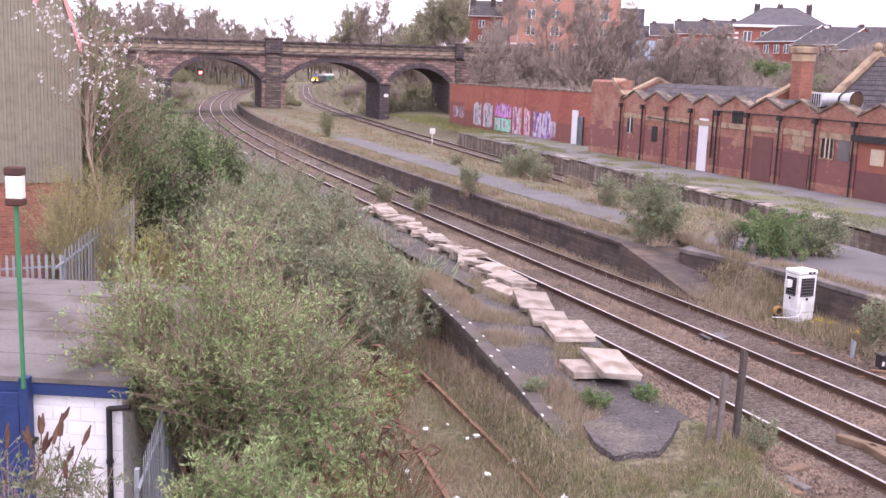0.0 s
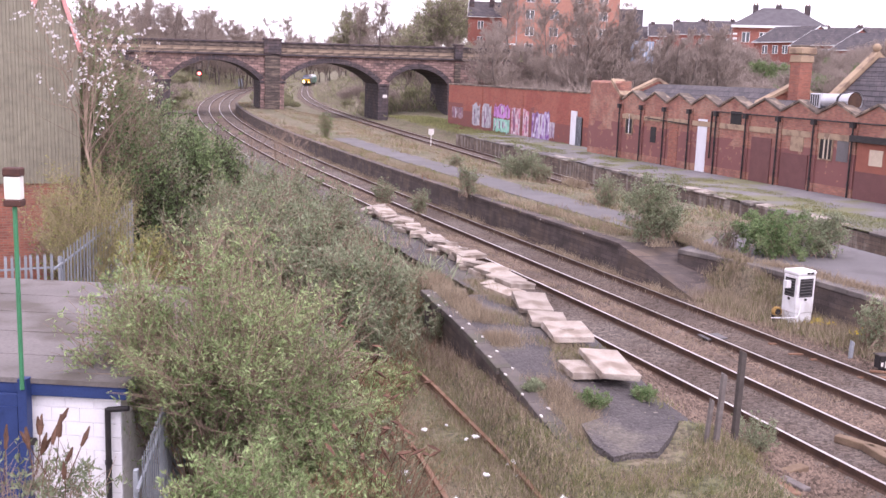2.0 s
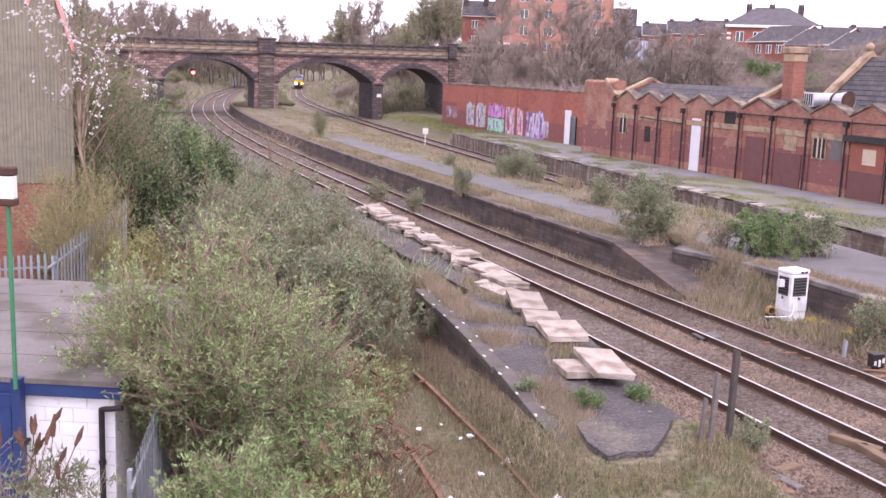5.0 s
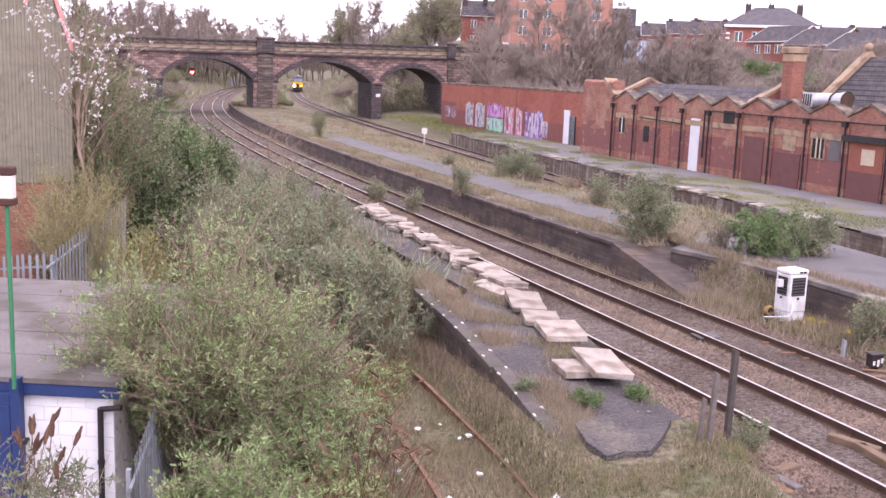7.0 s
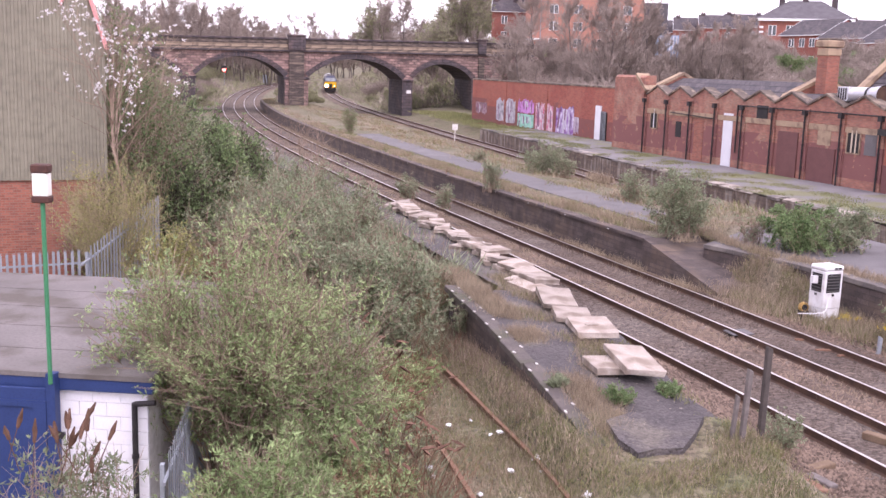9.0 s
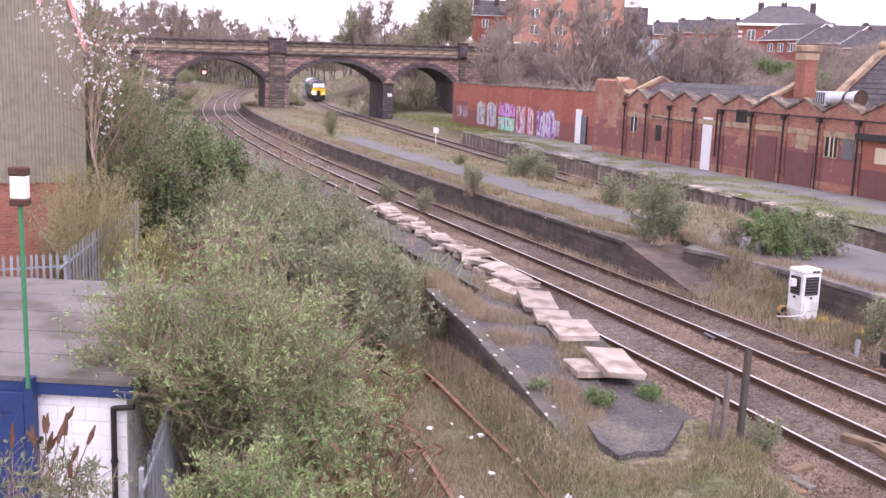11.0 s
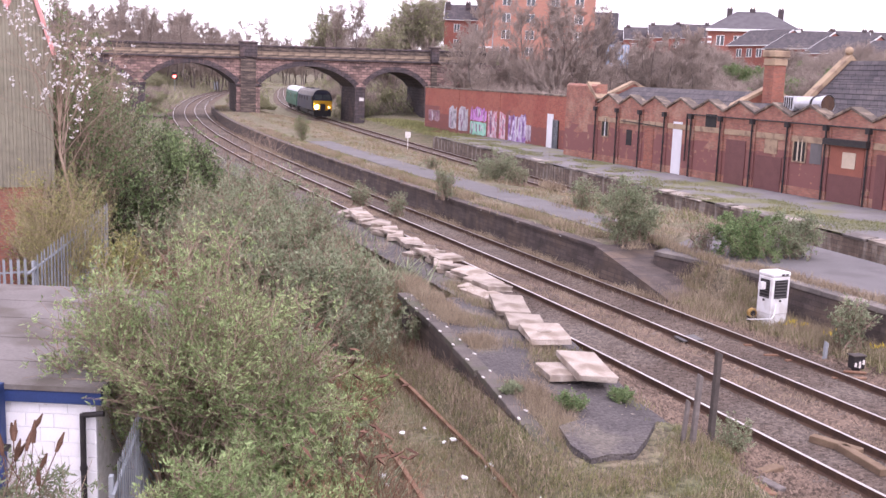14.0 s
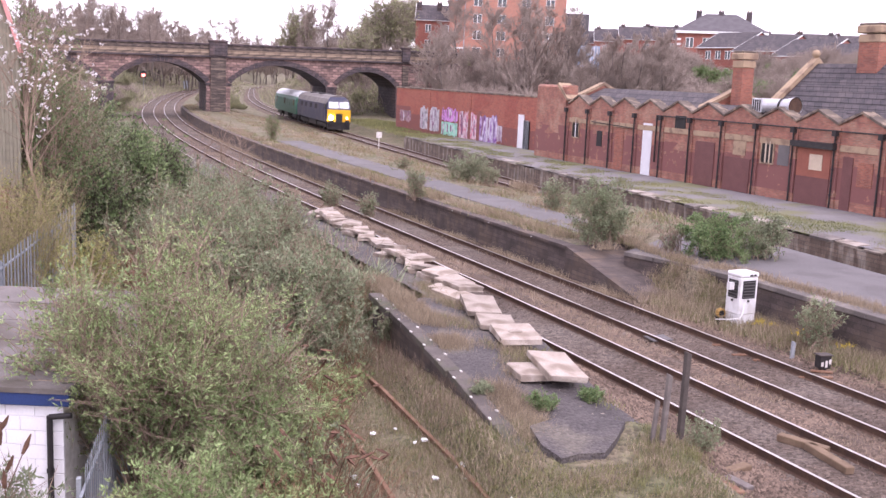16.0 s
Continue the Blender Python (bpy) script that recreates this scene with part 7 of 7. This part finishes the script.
stones("ballast_stones", "loose brown and grey ballast stones", bed(10, 60, [(-2.6, -1.55, -0.185), (0.1, 1.4, -0.165), (3.0, 3.9, -0.2), (-3.4, -2.4, -0.27)], 1.5), 110000, 0.034, M["stones"], 300)
stones("slope_stones", "loose brown stones on the slope below the platform", lambda rng, n: np.array([(x, y, z + 0.01) for y, f in zip(13.2 + 40 * rng.random(n) ** 1.8, rng.random(n)) for x, z in (slope_at(y, f),)]), 36000, 0.036, M["stones"], 303)
stones("cess_stones", "loose stones beside the far rail", bed(14, 40, [(3.0, 5.0, -0.22)], 1.2), 12000, 0.04, M["stones"], 304)
stones("four_foot_stones", "dark oily ballast stones between the rails", bed(10, 50, [(-1.4, -0.05, -0.165), (1.55, 2.9, -0.165)], 1.5), 70000, 0.03, M["ballast_dark"], 301)
stones("platform_chips", "small broken chips of concrete on the platform asphalt", lambda rng, n: np.array([(*edge_l(y, o), cop_z(y) - 0.08) for y, o in zip(rng.uniform(16.5, 25, n), rng.uniform(0.5, 2.3, n))]), 420, 0.022, M["slab"], 305)
stones("rubble", "broken stone and rubble along the platform slabs", lambda rng, n: np.array([(x, y, z) for y, f in zip(rng.uniform(18, 50, n), rng.uniform(0, 0.4, n)) for x, z in (slope_at(y, f),)]), 900, 0.05, M["slab"], 302)


# ---- town and trees behind ----
def window(parent, x0, x1, y, z0, z1, frame_t=0.08):
    w = boxed("window", (x0, x1, y - 0.04, y, z0, z1), M["frame_white"], parent, "white-framed window")
    n = 2 if x1 - x0 > 0.9 else 1
    for k in range(n):
        a = x0 + (x1 - x0) * k / n
        b = x0 + (x1 - x0) * (k + 1) / n
        boxed("pane", (a + frame_t, b - frame_t, y - 0.06, y - 0.04, z0 + frame_t, z1 - frame_t), M["glass"], w)
    return w


def house(x, y, z, rz, w, d, eaves, ridge, mat, label, wins, hip=False, chimneys=(), trim=False, group="red brick houses"):
    ob = empty("house", pose(x, y, z, 0, 0, rz))
    tagged(ob, label, "house", group)
    boxed("wall", (-w / 2, w / 2, 0, d, -3, eaves), mat, ob)
    if hip:
        bm = bmesh.new()
        e = 0.5
        c = [bm.verts.new(p) for p in ((-w / 2 - e, -e, eaves), (w / 2 + e, -e, eaves), (w / 2 + e, d + e, eaves), (-w / 2 - e, d + e, eaves))]
        r = [bm.verts.new((-w / 2 + d * 0.5, d / 2, ridge)), bm.verts.new((w / 2 - d * 0.5, d / 2, ridge))]
        for f in ((c[0], c[1], r[1], r[0]), (c[1], c[2], r[1]), (c[2], c[3], r[0], r[1]), (c[3], c[0], r[0]), (c[3], c[2], c[1], c[0])):
            bm.faces.new(f)
        part("roof", bm, M["slate_far"], ob, "grey slate hipped roof")
    else:
        for s in (-1, 1):
            part("gable", prism(bmesh.new(), [(0, eaves), (d, eaves), (d / 2, ridge)], s * w / 2 - 0.12 * (s > 0), s * w / 2 + 0.12 * (s < 0), "x"), mat, ob)
        for a, b in (((-0.3, eaves - 0.2), (d / 2, ridge)), ((d / 2, ridge), (d + 0.3, eaves - 0.2))):
            part("roof", prism(bmesh.new(), [a, b, (b[0], b[1] + 0.14), (a[0], a[1] + 0.14)], -w / 2 - 0.15, w / 2 + 0.15, "x"), M["slate"], ob, "dark slate roof")
        for s in (-1, 1):
            part("bargeboard", prism(bmesh.new(), [(-0.35, eaves - 0.25), (d / 2, ridge - 0.02), (d / 2, ridge + 0.13), (-0.35, eaves - 0.1)], s * (w / 2 + 0.2) - 0.04, s * (w / 2 + 0.2) + 0.04, "x"), M["frame_white"], ob, "white bargeboard")
        boxed("gutter", (-w / 2, w / 2, -0.42, -0.3, eaves - 0.22, eaves - 0.1), M["frame_white"], ob)
    for wx, z0, ww, wh in wins:
        window(ob, wx - ww / 2, wx + ww / 2, 0.0, z0, z0 + wh)
    for cx, cy in chimneys:
        boxed("chimney", (cx - 0.5, cx + 0.5, cy - 0.4, cy + 0.4, eaves, ridge + 0.5), M["soot_stone"], ob)
        for q in (-0.25, 0.25):
            part("chimney_pot", tube(bmesh.new(), (cx + q, cy, ridge + 0.5), (cx + q, cy, ridge + 0.85), 0.13, 0.11, 8), M["stone_band"], ob)
    if trim:
        for sx in (-1, 1):
            for k in range(14):
                if k % 2 == 0:
                    boxed("quoin", (sx * w / 2 - (0.7 if sx > 0 else 0.0), sx * w / 2 + (0.0 if sx > 0 else 0.7), -0.05, 0, k * 0.42, k * 0.42 + 0.4), M["frame_white"], ob)
        boxed("eaves_board", (-w / 2 - 0.4, w / 2 + 0.4, -0.5, -0.35, eaves - 0.45, eaves), M["frame_white"], ob, "white eaves board")
    return ob


R = "red brick house with slate roof and white windows"


def at_px(u, y):
    """Across the far view: u from the middle line, y ahead."""
    return u / 1838.0 * y


two = [(-1.9, 0.4, 1.1, 1.3), (0.2, 0.4, 1.1, 1.3), (2.2, 0.4, 1.1, 1.3), (-1.9, 3.0, 1.1, 1.3), (0.2, 3.0, 1.1, 1.3), (2.2, 3.0, 1.1, 1.3)]
for x, y, eave in ((47.2, 161, 12.75), (50.0, 152, 12.1), (52.6, 143, 11.35), (54.2, 137, 10.6), (56.0, 131, 9.9)):
    # x, y: the corner of the window front nearest to the line
    house(x + 2.0, y - 3.75, eave - 4.9, -62, 8.5, 9.0, 4.9, 7.2, M["house_brick"], R, two)
house(at_px(580, 185), 185, 9.8, -14, 15.5, 10, 6.8, 10.2, M["house_brick"], "large red brick villa with hipped roof and white quoins", [(-5.5, 0.5, 1.6, 2), (-1, 0.5, 1.6, 2), (5, 0.5, 1.6, 2), (-5.5, 3.8, 1.4, 1.8), (-2.5, 3.8, 1.4, 1.8), (1.5, 3.8, 1.4, 1.8), (5.0, 3.8, 1.6, 1.8)],
      hip=True, chimneys=((-4, 5), (0, 5), (5, 5)), trim=True)
for k, (u, y, z) in enumerate(((340, 260, 11.2), (385, 255, 11.7), (430, 250, 12.2), (475, 250, 12.6), (700, 240, 11.5), (760, 235, 11.5), (830, 235, 11.5), (900, 230, 11.5))):
    house(at_px(u, y), y, z, -8, 9.0, 8, 5.4, 8.4, M["house_brick"], "far brick terrace house with chimneys on the skyline", [(-2, 3, 1.2, 1.4), (2, 3, 1.2, 1.4)], chimneys=((-3.5, 4), (3.5, 4)), group="skyline houses")


def build_flats():
    ob = empty("apartment_block", pose(at_px(195, 190), 190, 5.5, 0, 0, -6))
    tagged(ob, "orange-red brick apartment block behind bare trees", "apartment building")
    boxed("wall", (-10.5, 10.5, 0, 14, 0, 21), M["flat_brick"], ob)
    boxed("wing", (10.5, 15.0, 3, 14, 0, 13.5), M["slate_far"], ob, "grey clad wing")
    boxed("parapet", (-10.7, 10.7, -0.15, 0.4, 21, 21.6), M["stone_band"], ob)
    boxed("stair_bay", (-10.7, -8.3, -0.4, 0, 0, 21), M["flat_brick"], ob)
    for fl in range(6):
        for k in range(4):
            x = -5.6 + k * 4.4
            window(ob, x - 0.8, x + 0.8, 0, 2 + fl * 3.0, 3.6 + fl * 3.0)
    boxed("door_canopy", (-11, -8, -1.4, 0, 6.2, 6.5), M["frame_white"], ob)


build_flats()
house(at_px(72, 205), 205, 7.0, -4, 9, 9, 10.5, 13.5, M["house_brick"], "dark brick house with tall chimneys behind trees", [(-2, 5, 1.2, 1.6), (2, 5, 1.2, 1.6), (-2, 8, 1.2, 1.6), (2, 8, 1.2, 1.6)], chimneys=((-4, 3), (0, 3), (4, 3)), group="skyline houses")
ub = empty("blue_container", pose(at_px(345, 135), 135, 8.2, 0, 0, 5))
tagged(ub, "pale blue steel container among the trees", "container")
boxed("body", (-1.3, 1.3, 0, 2.4, 0, 3.0), surf("pale_blue_steel", (0.3, 0.38, 0.5), (0.26, 0.33, 0.44), 1, 0.6, 0.05), ub, bevel=0.03)
for k in range(6):
    boxed("corrugation", (-1.2 + k * 0.42, -1.05 + k * 0.42, -0.03, 0, 0.1, 2.9), M["duct"], ub)

# bare trees: a few kinds, repeated
def bare_tree(label, base, h, spread, seed, lean=0.9):
    """A trunk that runs up through the crown, limbs, branches and twigs in four orders, all leafless."""
    rng = np.random.default_rng(seed)
    ob = empty("bare_tree", pose(*base))
    tagged(ob, label, "tree", "bare trees")
    z = np.linspace(-0.4, h * 0.88, 8)
    stem = np.column_stack([0.03 * h * np.sin(z * 0.45 + seed), 0.03 * h * np.cos(z * 0.4 + seed * 2), z])
    stem[:, :2] -= stem[0, :2]
    r = (0.017 * h * (1 - 0.93 * np.linspace(0, 1, 8)))[:, None]
    part_trunk = tubes(stem[:-1], stem[1:], r[:-1], r[1:])
    fast("trunk", part_trunk, 4, M["far_bark"], ob, "grey-brown trunk")
    segs = []
    n = 18
    t = np.sort(rng.uniform(0.22, 0.97, n)) * h * 0.85
    a = np.column_stack([np.interp(t, z, stem[:, 0]), np.interp(t, z, stem[:, 1]), t])
    ang = np.arange(n) * 2.4 + rng.normal(0, 0.4, n)
    d = unit(np.column_stack([np.cos(ang), np.sin(ang), lean * rng.uniform(0.6, 1.5, n)]))
    ln = (spread * (1.25 - 0.75 * t / (h * 0.85)) * rng.uniform(0.7, 1.2, n))[:, None]
    rad = 0.0075 * h * (1.1 - 0.7 * t / (h * 0.85))[:, None]
    for order, kids in enumerate((9, 7, 6, 0)):
        b = a + d * ln * 0.5 + rng.normal(0, 0.05, a.shape) * ln
        c = b + unit(d + np.array([0, 0, 0.35])) * ln * 0.55
        segs.append(tubes(a, b, rad, rad * 0.7))
        segs.append(tubes(b, c, rad * 0.7, rad * 0.25))
        if not kids:
            break
        m = len(a)
        i = np.repeat(np.arange(m), kids)
        f = rng.uniform(0.25, 1.0, m * kids)[:, None]
        a2 = np.where(f < 0.5, a[i] + (b[i] - a[i]) * f * 2, b[i] + (c[i] - b[i]) * (f * 2 - 1))
        d = unit(d[i] * 0.75 + unit(rng.normal(size=(m * kids, 3))) * 0.75 + np.array([0, 0, 0.3]))
        ln = ln[i] * rng.uniform(0.32, 0.58, (m * kids, 1)) * (1.2 - 0.4 * f)
        rad = np.maximum(rad[i] * 0.5, 0.021)
        a = a2
    fast("branchwork", np.concatenate(segs), 4, M["far_twig"], ob)
    return ob


BARE = "bare winter tree with fine brown twigs"
kinds = []
for k, (h, rx) in enumerate(((14, 3.3), (12, 3.4), (16, 3.6))):
    kinds.append(bare_tree(BARE, (-46 - 9 * k, 262 + 6 * k, 5), h, rx * 1.15, 400 + k, (0.9, 0.7, 1.2)[k]))
ivy = plant("ivy_tree", "bare tree thick with olive ivy", "tree", (-20, 215, 5), (4, 4, 14), 46, 1300, 14000, (0.3, 0.17), M["far_leaf"], M["far_twig"], 410, trunk=0.3, r0=0.12, group="bare trees", low=0.2)
rng = np.random.default_rng(5)


def put(kind, x, y, s=1.0, dz=0.0):
    c = copy_thing(kind, pose(x, y, gz(x, y) + dz - 0.3, 0, 0, rng.uniform(0, 360)) @ Matrix.Identity(4))
    c.scale = (s, s, s * rng.uniform(0.9, 1.1))
    return c


for k in range(120):         # the wood on the skyline beyond the bridge
    u = -660 + k * 4.15 + rng.uniform(-8, 8)
    y = rng.uniform(280, 370) if not -290 < u < -185 else rng.uniform(470, 560)
    s = 1.3 if u < -330 else (1.5 if -290 < u < -185 else 0.85)
    put(kinds[k % 3], at_px(u, y), y, s * rng.uniform(0.8, 1.12))
for k in range(26):          # cutting sides
    y = rng.uniform(150, 260)
    side = -1 if k % 2 else 1
    x = on_a(y, -rng.uniform(9, 26))[0] if side < 0 else on_c(y, rng.uniform(11, 30))[0]
    put(kinds[k % 3] if k % 5 else ivy, x, y, rng.uniform(0.4, 0.75))
for u, y, s, kd in ((165, 120, 0.95, 2), (205, 114, 0.95, 0), (225, 112, 1.02, 2), (262, 110, 0.98, 0), (285, 118, 1.0, 1), (318, 116, 0.85, 2), (135, 122, 0.8, 1), (355, 112, 0.72, 0), (385, 114, 0.75, 2), (415, 112, 0.8, 0), (450, 110, 0.82, 1), (485, 113, 0.75, 2), (95, 135, 0.85, 0), (70, 140, 0.8, 2), (-128, 203, 1.1, 0), (-150, 205, 1.1, 2), (-135, 210, 0.95, 0), (-115, 200, 1.05, 2), (-100, 208, 1.0, 1), (60, 130, 0.85, 0), (85, 128, 0.8, 2), (110, 150, 0.9, 1), (180, 112, 0.6, 0), (235, 108, 0.85, 2), (300, 110, 0.75, 0),
                    (150, 125, 0.7, 1), (320, 118, 0.75, 2), (400, 112, 0.65, 1), (430, 108, 0.75, 0), (470, 110, 0.7, 2), (500, 112, 0.6, 0), (375, 125, 0.6, 1), (330, 105, 0.5, 2), (120, 118, 0.55, 0), (340, 120, 0.6, 2), (145, 122, 0.6, 1)):
    put(kinds[kd], at_px(u, y), y, s)
for u, y, s in ((-45, 190, 0.85), (-25, 185, 0.9), (0, 188, 0.8), (-65, 200, 0.7), (12, 230, 1.25)):
    put(ivy, at_px(u, y), y, s)
scrub = plant("bare_scrub", "tangled leafless brown scrub on the bank", "bush", (16, 104, gz(16, 104)), (3.2, 3.0, 4.6), 90, 2600, 2600, (0.35, 0.03), M["far_twig"], M["far_twig"], 420, r0=0.045, group="scrub on the bank", low=0.15)
green = plant("laurel_shrub", "bright green leafy shrub behind the station roof", "bush", (30, 92, gz(30, 92)), (3.0, 2.4, 3.4), 60, 900, 9000, (0.22, 0.11), M["fresh_leaf"], M["twig"], 421, r0=0.04, group="green shrubs", low=0.15)
for k in range(110):
    y = rng.uniform(92, 150)
    x = at_px(rng.uniform(40, 560), y)
    if x > 0.15 + max(0, 110.3 - y) * 0.353 + 5:
        put(scrub, x, y, rng.uniform(0.7, 1.15))
for k in range(70):          # gardens between the station and the houses
    y = rng.uniform(88, 135)
    put((scrub, green, scrub, scrub)[k % 4], at_px(rng.uniform(430, 900), y), y, rng.uniform(0.55, 0.95))
for u, y, s in ((565, 100, 0.9), (590, 98, 1.0), (620, 97, 0.9), (680, 92, 0.8), (720, 90, 0.9), (760, 90, 0.8), (545, 105, 0.6)):
    put(green, at_px(u, y), y, s)
olive = plant("olive_shrub", "olive-green half-leafed shrub on the cutting side", "bush", (-60, 170, gz(-60, 170)), (3.0, 2.8, 4.0), 70, 1500, 7000, (0.28, 0.1), M["far_leaf"], M["far_twig"], 422, r0=0.04, group="scrub on the bank", low=0.1)
for k in range(230):         # undergrowth on the cutting beyond the arches
    y = 143 + 200 * rng.random() ** 1.3
    w = rng.uniform(4.5, 30)
    x = on_a(min(y, 320), -w)[0] if k % 2 else on_c(y, w)[0]
    if y > 200:
        w += 8 if y < 300 else 16
        x = on_a(min(y, 320), -w)[0] if k % 2 else on_c(y, w)[0]
    put((scrub, olive, olive)[k % 3], x, y, rng.uniform(0.45, 0.95))
for k in range(40):          # the tongue of land between the lines
    y = rng.uniform(165, 300)
    xa_, xc_ = on_a(min(y, 320), 6)[0], on_c(y, -4)[0]
    if xc_ > xa_ + 1:
        put((scrub, olive)[k % 2], rng.uniform(xa_, xc_), y, rng.uniform(0.25, 0.45))
for k in range(8):
    y = rng.uniform(146, 175)
    put(olive, on_c(y, -rng.uniform(5, 9))[0], y, 0.3)
lp = empty("street_lamp", pose(at_px(118, 170), 170, 8.5))
tagged(lp, "tall thin grey street lamp column", "street lamp")
part("column", tube(bmesh.new(), (0, 0, 0), (0, 0, 10), 0.1, 0.06), M["galv"], lp)
part("arm", tube(bmesh.new(), (0, 0, 10), (-1.2, -0.3, 10.3), 0.05), M["galv"], lp)
boxed("lantern", (-1.8, -1.1, -0.5, -0.2, 10.2, 10.4), M["galv"], lp, bevel=0.03)

motions()
